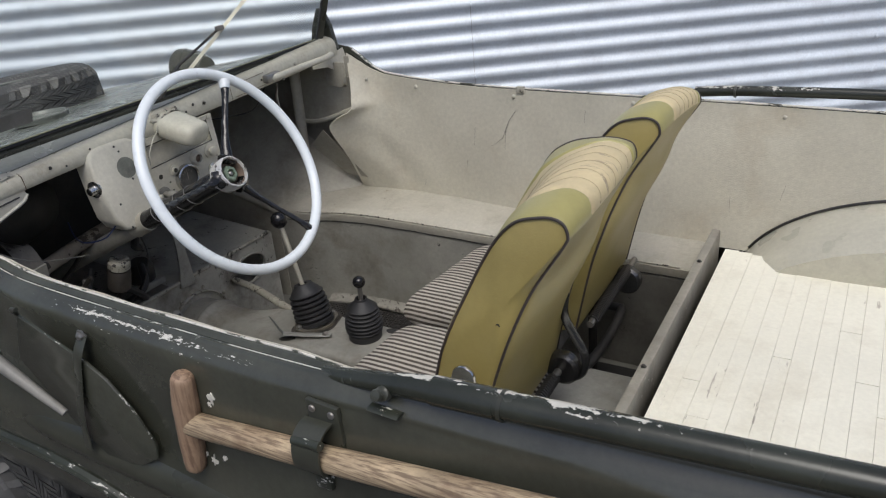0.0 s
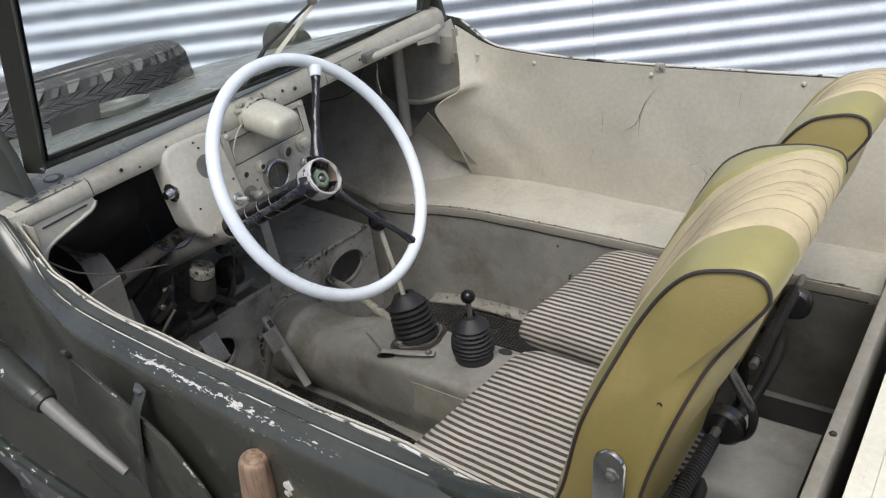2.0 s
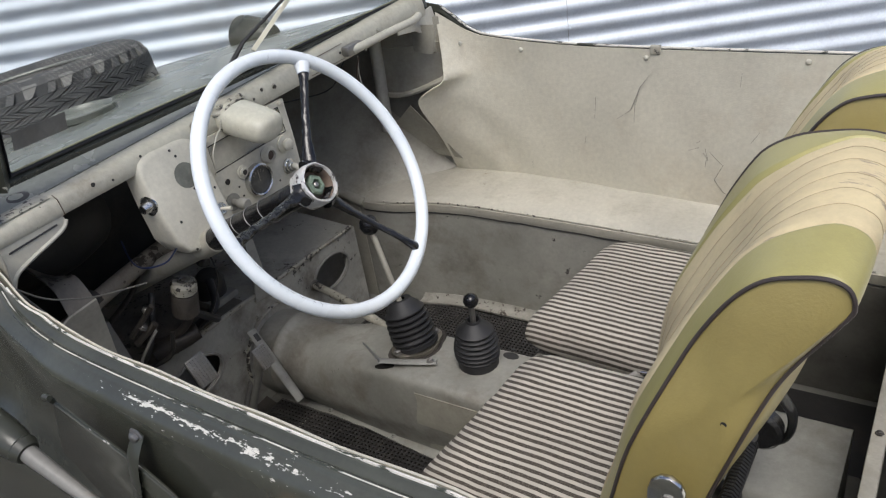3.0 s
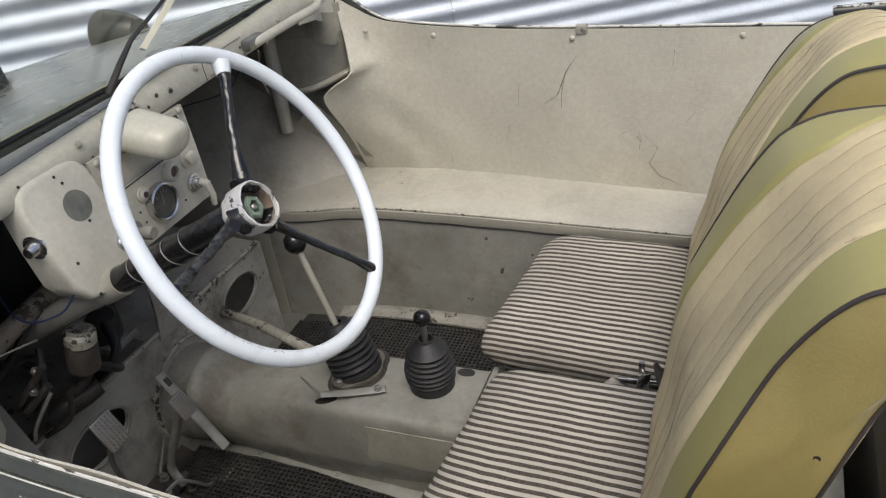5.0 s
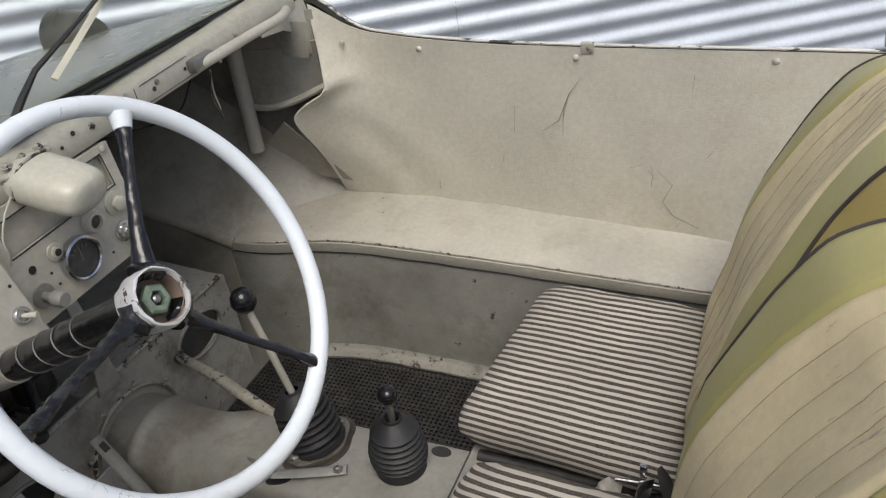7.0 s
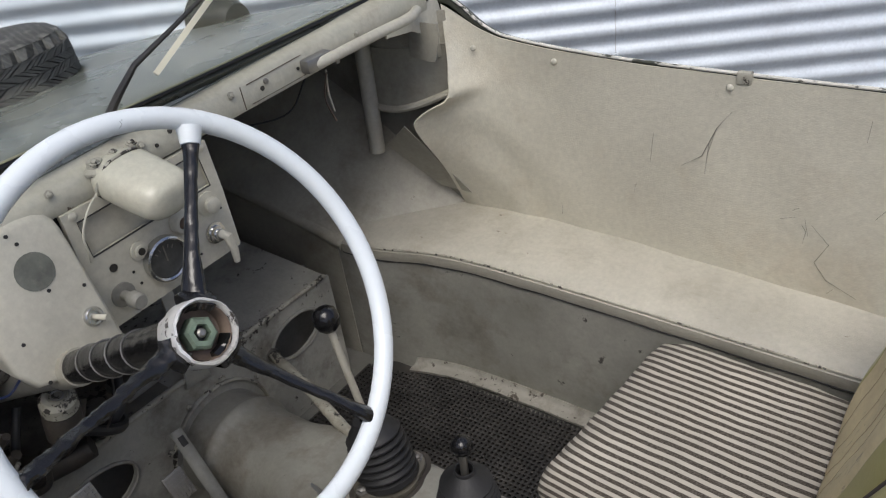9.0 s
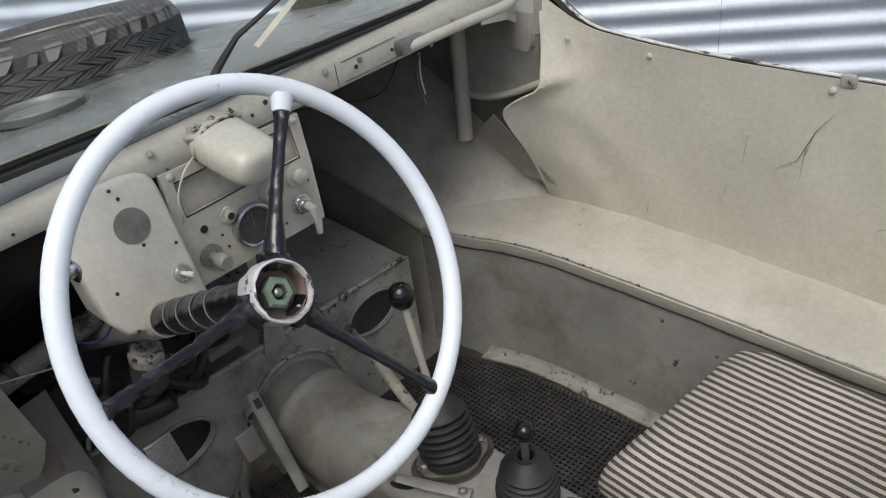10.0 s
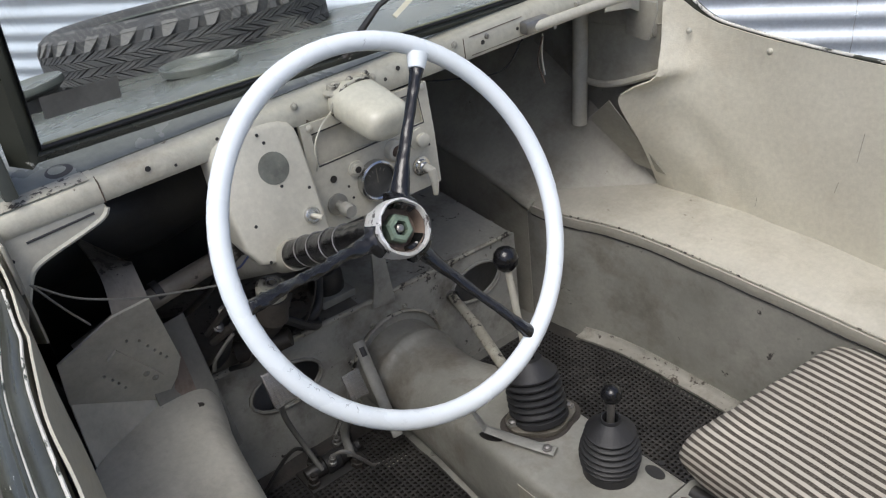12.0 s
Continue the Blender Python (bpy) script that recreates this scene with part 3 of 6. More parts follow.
# bow and stern close the hull
part("stern_panel", prism([(-0.60, 1.0), (0.60, 1.0), (0.62, 0.6), (0.4, 0.25), (-0.4, 0.25), (-0.62, 0.6)], 0.69, 0.71, "x"), GREEN, car)
part("bow_panel", prism([(-0.45, 0.86), (0.45, 0.86), (0.47, 0.6), (0.3, 0.25), (-0.3, 0.25), (-0.47, 0.6)], -2.76, -2.74, "x"), GREEN, car)


RX = -1.503


def rail_z(y, k):
    """Height on the rail's face: k = 0 at its lower edge, 1 at its upper one."""
    lo, hi = 1.081 + 0.020 * (y + 0.48), 1.113 + 0.040 * (y + 0.48)
    return lo + (hi - lo) * k


def hood_height(x, y):
    e = EDGE(x)
    t = min(1.0, abs(y) / e)
    crown = ramp_of([(-2.75, 0.05), (-2.2, 0.025), (-1.8, 0.030), (-1.5, 0.014)])(x)
    z = TOP(min(x, -1.6)) + crown * (1 - t * t)
    if x > -1.62:
        k = (x + 1.62) / 0.085
        z = z * (1 - k) + (rail_z(y, 1.11) - 0.004) * k
    d = math.hypot(x + 2.385, y)
    k = min(1.0, max(0.0, (0.345 - d) / 0.04))
    k = k * k * (3 - 2 * k)
    return z * (1 - k) + min(z, 0.960 + 0.149 * (x + 2.385)) * k


def hood():
    def f(u, v):
        x = -2.75 + (2.75 - 1.535) * u
        y = (2 * v - 1) * (EDGE(x) + 0.012)
        return Vector((x, y, hood_height(x, y) + 0.006))
    return part("front_deck", sheet(f, 60, 50, 0.003), HOOD, car, "scratched green front deck, greyed in colour for sky reflection")


hood()

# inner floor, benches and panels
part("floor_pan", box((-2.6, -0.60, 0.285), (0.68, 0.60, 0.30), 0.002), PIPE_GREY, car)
BENCH_IN = ramp_of([(-1.72, 0.460), (-1.65, 0.461), (-1.58, 0.473), (-1.50, 0.496), (-1.40, 0.508), (-1.25, 0.508), (-1.04, 0.502), (-0.67, 0.486), (-0.36, 0.478)])
NEAR_IN = ramp_of([(-1.72, 0.375), (-1.65, 0.374), (-1.60, 0.383), (-1.52, 0.402), (-1.36, 0.422), (-1.2, 0.445), (-0.36, 0.47)])


def side_bench(s):
    inner = BENCH_IN if s > 0 else NEAR_IN
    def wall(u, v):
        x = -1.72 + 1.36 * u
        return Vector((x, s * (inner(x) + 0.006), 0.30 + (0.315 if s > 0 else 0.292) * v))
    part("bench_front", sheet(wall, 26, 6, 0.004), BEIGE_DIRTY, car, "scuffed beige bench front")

    def top(u, v):
        x = -1.72 + 1.36 * u
        a = inner(x)
        b = min(0.70, 0.70 - (-1.51 - x) * 1.15) if s > 0 else min(0.683 - (-1.51 - x) * 1.44, EDGE(x) + 0.01)
        y = a + (max(b, a + 0.012) - a) * v
        dz = 0.018 * (1 - math.exp(-v * (b - a) / 0.012)) if s > 0 else 0.040 * (1 - math.exp(-max(0.0, v * (b - a)) / 0.012)) - 0.022
        return Vector((x, s * y, 0.622 + dz + 0.014 * v + 0.003 * math.sin(9 * x) * v))
    bm = sheet(top, 30, 14)
    r = bmesh.ops.extrude_face_region(bm, geom=bm.faces[:])
    for g in r["geom"]:
        if isinstance(g, bmesh.types.BMVert):
            g.co.z = 0.612 if s > 0 else 0.586
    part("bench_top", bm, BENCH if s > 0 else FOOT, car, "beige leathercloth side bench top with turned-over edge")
    if s < 0:
        return
    part("bench_lip", sheet(lambda u, v: Vector((-1.70 + 1.33 * u, s * (inner(-1.70 + 1.33 * u) - 0.001 + 0.004 * v * v), 0.626 - 0.026 * v)), 40, 4, 0.003), BENCH, car)
    part("lip_wear", tube([(x, s * (inner(x) + 0.0025), 0.6285 + 0.0005 * math.sin(55 * x)) for x in [-1.64 + 0.04 * i for i in range(32)]], 0.0022, 6, 2), CHIPPED, car, "rubbed edge of the bench top")
    part("bench_seam", tube([(x, s * (inner(x) + 0.0015), 0.5995 + 0.0012 * math.sin(40 * x)) for x in [-1.70 + 0.06 * i for i in range(23)]], 0.0030, 6, 2), DARK, car)


INSET = ramp_of([(-1.50, 0.010), (-1.36, 0.015), (-1.28, 0.016), (-1.04, 0.026), (-0.77, 0.046), (-0.55, 0.072), (-0.3, 0.070), (0.4, 0.06)])


def side_panel(s):
    """The upholstered inner side; on the far side its front end curls inwards to a corner."""
    ex = ramp_of([(0.63, -1.510), (0.79, -1.512), (0.90, -1.515), (0.927, -1.487), (0.945, -1.454), (0.975, -1.466), (1.01, -1.480), (1.11, -1.504)])
    ey = ramp_of([(0.63, 0.698), (0.79, 0.614), (0.87, 0.562), (0.90, 0.549), (0.927, 0.563), (0.945, 0.585), (0.975, 0.615), (1.01, 0.640), (1.11, 0.676)])

    def f(u, v):
        x = -1.490 + 1.96 * (u ** 1.35)
        t = top_of(x, s) - (0.004 if s > 0 else 0.002)
        z = 0.640 + (t - 0.640) * v
        y = edge_of(x, s) - 0.002 - INSET(x) * (1 - v) ** 1.2 if s > 0 else edge_of(x, s) - rim_lip(x) - 0.0065 + 0.006 * (1 - v)
        xx = x
        if s > 0:
            w = max(0.0, min(1.0, (-1.15 - x) / 0.34))
            w2 = w ** 7
            y = y * (1 - w2) + ey(z) * w2
            xx = x + (ex(z) + 1.490) * w2
            d = (z - 0.90) * 0.68 + (x + 1.50) * 0.73
            fold = math.exp(-((x + 1.40) / 0.09) ** 2) * max(0.0, min(1.0, (0.93 - z) / 0.1))
            y += 0.0022 * math.cos(d * 62) * fold
        y += 0.0015 * math.sin(31 * x + 7 * z) * math.sin(17 * z + 3 * x)
        return Vector((xx, s * y, z))
    return part("side_panel", sheet(f, 90, 60, 0.003), TRIM, car, "scratched beige leathercloth side panel")


for s in (-1, 1):
    side_bench(s)
    side_panel(s)
    for x, dz in ((-1.434, 0.038), (-1.274, 0.026), (-0.943, 0.024), (-0.59, 0.020), (-0.21, 0.028)):
        part("rivet", lathe([(0.0062, 0), (0.0062, 0.001), (0.005, 0.003), (0.0025, 0.0042), (0, 0.0044)], (x, 0.667 if s > 0 and x < -1.4 else s * (edge_of(x, s) - 0.006), top_of(x, s) - dz), (0.4 if x < -1.4 else 0, -s, 0), 12), BEIGE, car)
    # front wheel house inside the hull: rises from the bench's front end
    if s < 0:
        continue

    def house(u, v):
        bx, by = -1.722 + 0.27 * v, 0.455 + 0.29 * v
        rise = 0.42 * u * (1 - 0.35 * u) * (0.45 + 0.95 * v)
        return Vector((bx - 0.52 * u, s * (by - 0.02 * u * (1 - v)), 0.630 + 0.012 * v + rise))
    part("wheel_house", sheet(house, 16, 12, 0.004), TUNNEL, car, "dusty beige inner wheel housing")

    def house_side(u, v):
        x = -1.716 - 0.54 * u
        zt = 0.630 + 0.42 * u * (1 - 0.35 * u) * 0.45
        return Vector((x, s * (0.4635 - 0.028 * u), 0.30 + (zt - 0.30) * v))
    part("wheel_house_side", sheet(house_side, 12, 6, 0.004), TUNNEL, car)
    part("house_edge", tube([(-1.70 - 0.05 * k, s * (0.4665 - 0.0026 * k), 0.617 + 0.42 * (k / 10.8) * (1 - 0.35 * k / 10.8) * 0.45) for k in range(11)], 0.016, 10), TUNNEL, car)
    part("inner_hull", sheet(lambda u, v: Vector((-1.47 - 0.9 * u, s * (edge_of(-1.47 - 0.9 * u, s) - 0.006), 0.55 + (min(1.10, top_of(-1.47 - 0.9 * u, s) - 0.03) - 0.55) * v)), 12, 4, 0.002), BEIGE_DIRTY, car)
    part("strut_tube", tube([(-1.672, s * 0.614, 1.10), (-1.688, s * 0.618, 0.780)], 0.0175, 14), BEIGE, car, "beige painted strut tube")



def foot_point(y, z, out=0.0):
    """A place on the sloping plate beside the near footwell."""
    return Vector((-1.615 + 0.39 * (z - 0.73) + out, y, z - 0.39 * out))


foot_rows = ((-0.494, 0.829), (-0.476, 0.817), (-0.466, 0.797), (-0.457, 0.780), (-0.450, 0.766), (-0.442, 0.751), (-0.540, 0.774), (-0.530, 0.757), (-0.523, 0.743), (-0.515, 0.725))
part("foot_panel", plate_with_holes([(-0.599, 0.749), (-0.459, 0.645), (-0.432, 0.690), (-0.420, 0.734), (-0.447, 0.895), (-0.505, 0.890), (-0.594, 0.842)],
                                    [oval(a, b, 0.0026, 0.0036, k=8) for a, b in foot_rows], 0.004, lambda a, b, d: foot_point(a, b, -d)), FOOT, car, "dusty beige drilled side plate under the dash, lightened for fill light")
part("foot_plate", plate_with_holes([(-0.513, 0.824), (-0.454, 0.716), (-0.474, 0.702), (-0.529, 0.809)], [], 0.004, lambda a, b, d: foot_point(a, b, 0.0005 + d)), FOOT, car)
for a, b in ((-0.480, 0.742), (-0.468, 0.722)):
    bolt(foot_point(a, b, 0.0045), (1, 0, -0.39), 0.004, car, BEIGE_DIRTY)
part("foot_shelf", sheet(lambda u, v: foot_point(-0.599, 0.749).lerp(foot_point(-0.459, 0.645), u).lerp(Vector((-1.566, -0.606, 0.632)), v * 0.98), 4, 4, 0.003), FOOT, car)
# strut darkened by its paint for the shade under the dash
part("foot_strut", sheet(lambda u, v: smooth_path([(-1.556, -0.503, 0.886), (-1.60, -0.492, 0.935), (-1.68, -0.496, 0.974)], 5)[round(u * 10)].lerp(smooth_path([(-1.556, -0.447, 0.888), (-1.60, -0.443, 0.930), (-1.68, -0.431, 0.892)], 5)[round(u * 10)], v), 10, 3, 0.003), LEDGE, car)
def flank(y, z, out=0.0):
    """The upright sheet between the drilled plate and the bulkhead."""
    return Vector((-1.648 - 0.24 * (z - 0.63) + 0.16 * max(0.0, -0.372 - y) + out, y, z))


part("foot_flank", sheet(lambda u, v: flank(-0.475 + (0.105 - 0.012 * v) * u, 0.50 + 0.27 * v), 8, 12, 0.004), PIPE_GREY, car, "dark grey flank of the bulkhead")
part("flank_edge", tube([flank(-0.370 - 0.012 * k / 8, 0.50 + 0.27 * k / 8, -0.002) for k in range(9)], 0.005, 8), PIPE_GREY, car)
part("rust_blotch", prism(oval(-1.600, -0.428, 0.016, 0.007, 1.2), 0.633, 0.6405, "z", 0.001), OILY, car)
part("primer_patch", sheet(lambda u, v: flank(-0.438 + 0.030 * u + 0.003 * math.sin(5 * v) * (1 - u), 0.634 + 0.085 * v * (0.35 + 0.65 * u), 0.0035), 8, 8, 0.001), mat("bare_primer", (0.22, 0.175, 0.145), 0.7, vary=0.3, stain=(0.10, 0.07, 0.05), stain_amount=0.8, stain_scale=30), car, "bare reddish primer where paint has flaked")
part("flank_crack", tube([flank(-0.430 + 0.004 * k + 0.002 * math.sin(5 * k), 0.765 - 0.0185 * k, 0.002) for k in range(8)], [0.001, 0.0024, 0.0015, 0.0026, 0.001], 5, 2), DARK, car)
part("foot_crease", tube([(-1.560, -0.602, 0.634), (-1.61, -0.54, 0.633), (-1.652, -0.47, 0.636), (-1.655, -0.41, 0.640)], 0.004, 6, 4), BEIGE_DIRTY, car)
# unseen dark wall, added to keep light out of the hull front
part("light_stop_wall", box((-2.30, -0.55, 0.30), (-2.28, 0.55, 0.93), 0), DARK, car)

# bulkhead with its ledge
BX = -1.70
bm = plate_with_holes([(-0.37, 0.30), (0.40, 0.30), (0.40, 0.575), (0.38, 0.585), (-0.36, 0.60), (-0.37, 0.59)],
                      [oval(-0.228, 0.500, 0.078, 0.046, 0.06), oval(0.275, 0.500, 0.070, 0.044, 0.12)], 0.004, lambda a, b, d: Vector((BX - d, a, b)))
bulkhead = part("bulkhead", bm, GRIME, car, "dirty beige bulkhead with oval openings")
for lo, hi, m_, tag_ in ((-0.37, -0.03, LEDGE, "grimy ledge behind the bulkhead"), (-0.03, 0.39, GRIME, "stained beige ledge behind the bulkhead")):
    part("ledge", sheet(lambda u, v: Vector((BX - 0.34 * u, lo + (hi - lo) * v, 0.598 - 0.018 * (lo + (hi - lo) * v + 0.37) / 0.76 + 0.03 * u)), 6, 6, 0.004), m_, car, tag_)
part("ledge_edge", tube([(BX + 0.001, -0.36, 0.60), (BX + 0.001, 0.385, 0.582)], 0.006, 8), CHIPPED, car)
for y, z, ra, rb in ((-0.228, 0.500, 0.078, 0.046), (0.275, 0.500, 0.070, 0.044)):
    part("opening_flange", tube([(BX + 0.002, a, b) for a, b in oval(y, z, ra + 0.003, rb + 0.003)], 0.004, 6, closed=True), BEIGE_DIRTY, car)
part("tunnel_flange", tube([(BX + 0.003, 0.035 + 0.122 * math.cos(radians(a)), 0.405 + 0.128 * math.sin(radians(a))) for a in range(-20, 201, 10)], 0.006, 6, flat=0.6), CHIPPED, car, "chipped flange round the drive tunnel")
for a in (35, 75, 112, 150):
    bolt((BX + 0.005, 0.035 + 0.135 * math.cos(radians(a)), 0.405 + 0.14 * math.sin(radians(a))), (1, 0, 0), 0.005, car, CHIPPED)
part("toe_plate", sheet(lambda u, v: Vector((-1.697 + 0.135 * u, -0.375 + 0.315 * v, 0.3045 + 0.006 * noise.noise(Vector((u * 3, v * 6, 1))) + 0.05 * max(0.0, 0.25 - u))), 12, 20, 0.003), OILY, car, "black oily floor under the pedals")
# grey sheet added behind the openings for their dim inside
part("opening_backing", box((-1.78, -0.37, 0.30), (-1.77, 0.40, 0.58), 0), PIPE_GREY, car)


# tunnel
def tunnel():
    """One pressing: a round tube at the front, with a swage ring, that grows into a flat-topped box."""
    rows = 68
    foot_in = ramp_of([(-1.75, -0.030), (-1.62, -0.012), (-1.55, -0.012), (-1.35, -0.036), (-1.2, -0.041), (-0.95, -0.050)])
    foot_out = ramp_of([(-1.60, -0.046), (-1.395, -0.050), (-1.27, -0.063), (-1.16, -0.074), (-0.95, -0.084)])

    def f(u, v):
        x = -1.73 + 0.74 * u
        k = min(1.0, max(0.0, (x + 1.555) / 0.27))
        k = k * k * (3 - 2 * k)
        d = x + 1.63
        r = 0.098 + 0.009 * math.exp(-(d / 0.012) ** 2) + 0.006 / (1 + math.exp(d / 0.005))
        wide, tall = r + (0.091 - r) * k, r + (0.129 - r) * k
        cy, cz, n = 0.035 - 0.0165 * k, 0.405 - 0.005 * k, 2 + 8 * k ** 1.5
        a = math.pi * min(1.0, max(0.0, (v * rows - 5) / (rows - 10)))
        c = math.cos(a)
        y = cy + wide * math.copysign(abs(c) ** (2 / n), c)
        z = cz + tall * max(0.0, math.sin(a)) ** (2 / n)
        q = min(v * rows, rows - v * rows)
        if q < 5:
            z = 0.30 + (cz - 0.30) * q / 5
            if c < 0:
                y += (foot_in(x) - y) * (1 - q / 5) ** (1.9 - 0.7 * k)
        return Vector((x, y, z + 0.0012 * noise.noise(Vector((7 * x, 9 * y, 2))) * k))
    part("drive_tunnel", sheet(f, 110, rows), mat("grubby_tunnel_paint", (0.262, 0.256, 0.225), 0.45, vary=0.18, stain=(0.12, 0.095, 0.07), stain_amount=0.8, stain_scale=8, chips=(0.07, 0.055, 0.042), chip_level=0.70, chip_scale=38, bump=0.2), car, "grey-beige drive tunnel, round in front and flat-topped under the gear levers", angle=75)
    part("tunnel_end", prism([(-0.048, 0.30), (-0.071, 0.42), (-0.071, 0.508), (-0.062, 0.527), (0.098, 0.527), (0.109, 0.508), (0.109, 0.30)], -0.993, -0.990, "x"), DUSTY, car)
    part("tunnel_foot", sheet(lambda u, v: Vector((-1.575 + 0.585 * u, foot_in(-1.575 + 0.585 * u) * (1 - v) + foot_out(-1.575 + 0.585 * u) * v - 0.003 * noise.noise(Vector((9 * u, 1, 0))) * v, 0.3155 + 0.006 * (1 - v) ** 3 + 0.0015 * noise.noise(Vector((14 * u, 5, 0))))), 40, 5, 0.002), DUSTY, car, "bolted foot flange of the tunnel")
    for x in (-1.50, -1.30, -1.10):
        bolt((x, foot_out(x) + 0.012, 0.317), (0, 0, 1), 0.0055, car, DUSTY)
    wide = [(-0.098, 0.30), (-0.098, 0.512), (-0.09, 0.527), (-0.08, 0.532), (0.105, 0.532), (0.115, 0.527), (0.123, 0.512), (0.123, 0.30)]
    part("tunnel_rear", prism(wide, -0.985, -0.38, "x"), DUSTY, car)
    part("tunnel_patch", sheet(lambda u, v: Vector((-1.192 + 0.195 * u + 0.006 * math.sin(9 * v) * (1 - u), -0.0738 + (0.0265 - 0.010 * u) * max(0.0, (0.42 - (0.325 + 0.175 * v)) / 0.11) ** 1.2, 0.325 + 0.175 * v)), 8, 10, 0.0016), TUNNEL, car, "overlapping sheet on the tunnel's side")


tunnel()


# floor mats: coarse black mesh
def floor_mat(lo, hi, edge=None, cell=0.0108):
    th = empty("rubber_mat", ((lo[0] + hi[0]) / 2, (lo[1] + hi[1]) / 2, 0.301))
    tagged(th, "black perforated rubber mat on the car floor", "floor mat", "floor mats")
    bm = bmesh.new()
    nx, ny = round((hi[0] - lo[0]) / cell), round((hi[1] - lo[1]) / cell)
    cx, cy = th.location.x, th.location.y
    for i in range(nx + 1):
        x = lo[0] + i * cell - cx
        box((x - 0.0023, lo[1] - cy, 0.006), (x + 0.0023, (edge(x + cx) if edge else hi[1]) - cy, 0.0116), 0, bm=bm)
    for j in range(ny + 1):
        y = lo[1] + j * cell - cy
        inside = [lo[0] + i * cell for i in range(nx + 1) if edge is None or edge(lo[0] + i * cell) >= y + cy]
        if inside:
            box((inside[0] - cx, y - 0.0023, 0.0065), (inside[-1] - cx, y + 0.0023, 0.012), 0, bm=bm)
    part("mesh_weave", bm, MESH, th, smooth=False)
    part("mat_backing", box((lo[0] - cx, lo[1] - cy, 0), (hi[0] - cx, hi[1] - cy, 0.003), 0), DARK, th)
    return th


floor_mat((-1.66, 0.115, 0), (-1.02, 0.470, 0), lambda x: min(BENCH_IN(x) - 0.035, 0.470))
floor_mat((-1.655, -0.385, 0), (-1.00, -0.045, 0))
part("floor_lip", sheet(lambda u, v: Vector((-1.555 + 0.66 * u, BENCH_IN(-1.555 + 0.66 * u) + 0.002 - (0.036 + 0.0022 * noise.noise(Vector((9 * u, 0, 0))) + 0.0012 * noise.noise(Vector((40 * u, 3, 0)))) * (1 - v), 0.3135 + 0.002 * v + 0.014 * v ** 6)), 60, 8, 0.006), mat("scuffed_floor_paint", (0.27, 0.258, 0.225), 0.55, vary=0.2, stain=(0.09, 0.075, 0.058), stain_amount=0.9, stain_scale=16, chips=(0.05, 0.04, 0.03), chip_level=0.60, chip_scale=45), car, "scuffed dusty floor edge beside the bench")


# dash rail, panel, switch box
def rail_sheet(y0, y1, out=0.0, k_top=1.0):
    """The pressed rail: a lower flange, an upright face and a rounded shoulder running into the deck."""
    prof = [(-0.030, -0.02), (-0.006, -0.03), (0.0, 0.02), (0.0035, 0.20), (0.0015, 0.62), (-0.002, 0.86), (-0.007, 0.98), (-0.014, 1.05), (-0.026, 1.10), (-0.040, 1.12)]
    def f(u, v):
        y = y0 + (y1 - y0) * u
        dx, k = prof[round(v * (len(prof) - 1))]
        wob = 0.0012 * noise.noise(Vector((y * 9, k * 2, 3)))
        return Vector((RX + dx + out + wob, y, rail_z(y, k) + (out if k > 0.9 else 0)))
    return sheet(f, 40, len(prof) - 1, 0.002)


part("dash_rail", rail_sheet(-0.466, 0.625), RAIL, car, "beige painted dash rail with worn edges")
part("rail_end_cap", rail_sheet(-0.622, -0.466, 0.0015), RAIL, car, "worn end piece of the dash rail")
part("rail_flaking", sheet(lambda u, v: Vector((RX - 0.004 - 0.028 * v, -0.60 + 0.125 * u, rail_z(-0.60 + 0.125 * u, 1.01 + 0.10 * v) + 0.0032)), 10, 4, 0.0008), CHIPPED, car, "rusty flaking paint on the rail's corner")
part("under_rail", sheet(lambda u, v: Vector((RX - 0.030 - 0.10 * v, -0.46 + 0.95 * u, rail_z(-0.46 + 0.95 * u, 0.0) + 0.012 * v)), 12, 3, 0.002), BEIGE_DIRTY, car)
for s in (-1, 1):
    if s > 0:
        gus = [(0.66, 1.122), (0.50, 1.104), (0.50, 1.090), (0.575, 1.083), (0.61, 1.064), (0.635, 1.038), (0.642, 1.006), (0.66, 1.0), (0.675, 1.08)]
    if s < 0:
        gus = [(-0.615, 1.108), (-0.47, 1.086), (-0.466, 1.074), (-0.475, 1.063), (-0.50, 1.054), (-0.55, 1.040), (-0.575, 1.029), (-0.588, 1.008), (-0.600, 0.980), (-0.612, 0.94), (-0.625, 0.93)]
        part("gusset_slot", tube([(RX + 0.0015, -0.571, 1.067), (RX + 0.0015, -0.484, 1.073)], 0.0016, 6), DARK, car)
        part("gusset_lip", tube([(RX, y, z) for y, z in gus[2:9]], 0.004, 6, 3), BEIGE, car)
        for y, z in ((-0.594, 1.050), (-0.560, 1.086)):
            part("gusset_hole", lathe([(0, 0), (0.003, 0), (0.003, 0.0008), (0, 0.0008)], (RX + 0.0012, y, z), (1, 0, 0), 8), DARK, car)
    part("corner_gusset", prism(gus, RX - 0.005, RX + 0.001, "x", 0.002), BEIGE, car)
for y, k, r in ((-0.402, 0.70, 0.004), (-0.365, 0.42, 0.0022), (0.013, 0.78, 0.004), (-0.013, 0.55, 0.003), (0.19, 0.5, 0.004), (0.27, 0.5, 0.003), (-0.30, 0.8, 0.0025)):
    part("rail_hole", lathe([(0.0, 0.0), (r, 0.0), (r, 0.0008), (0, 0.0008)], (RX + 0.0036, y, rail_z(y, k)), (1, 0, 0.06), 10), DARK, car)
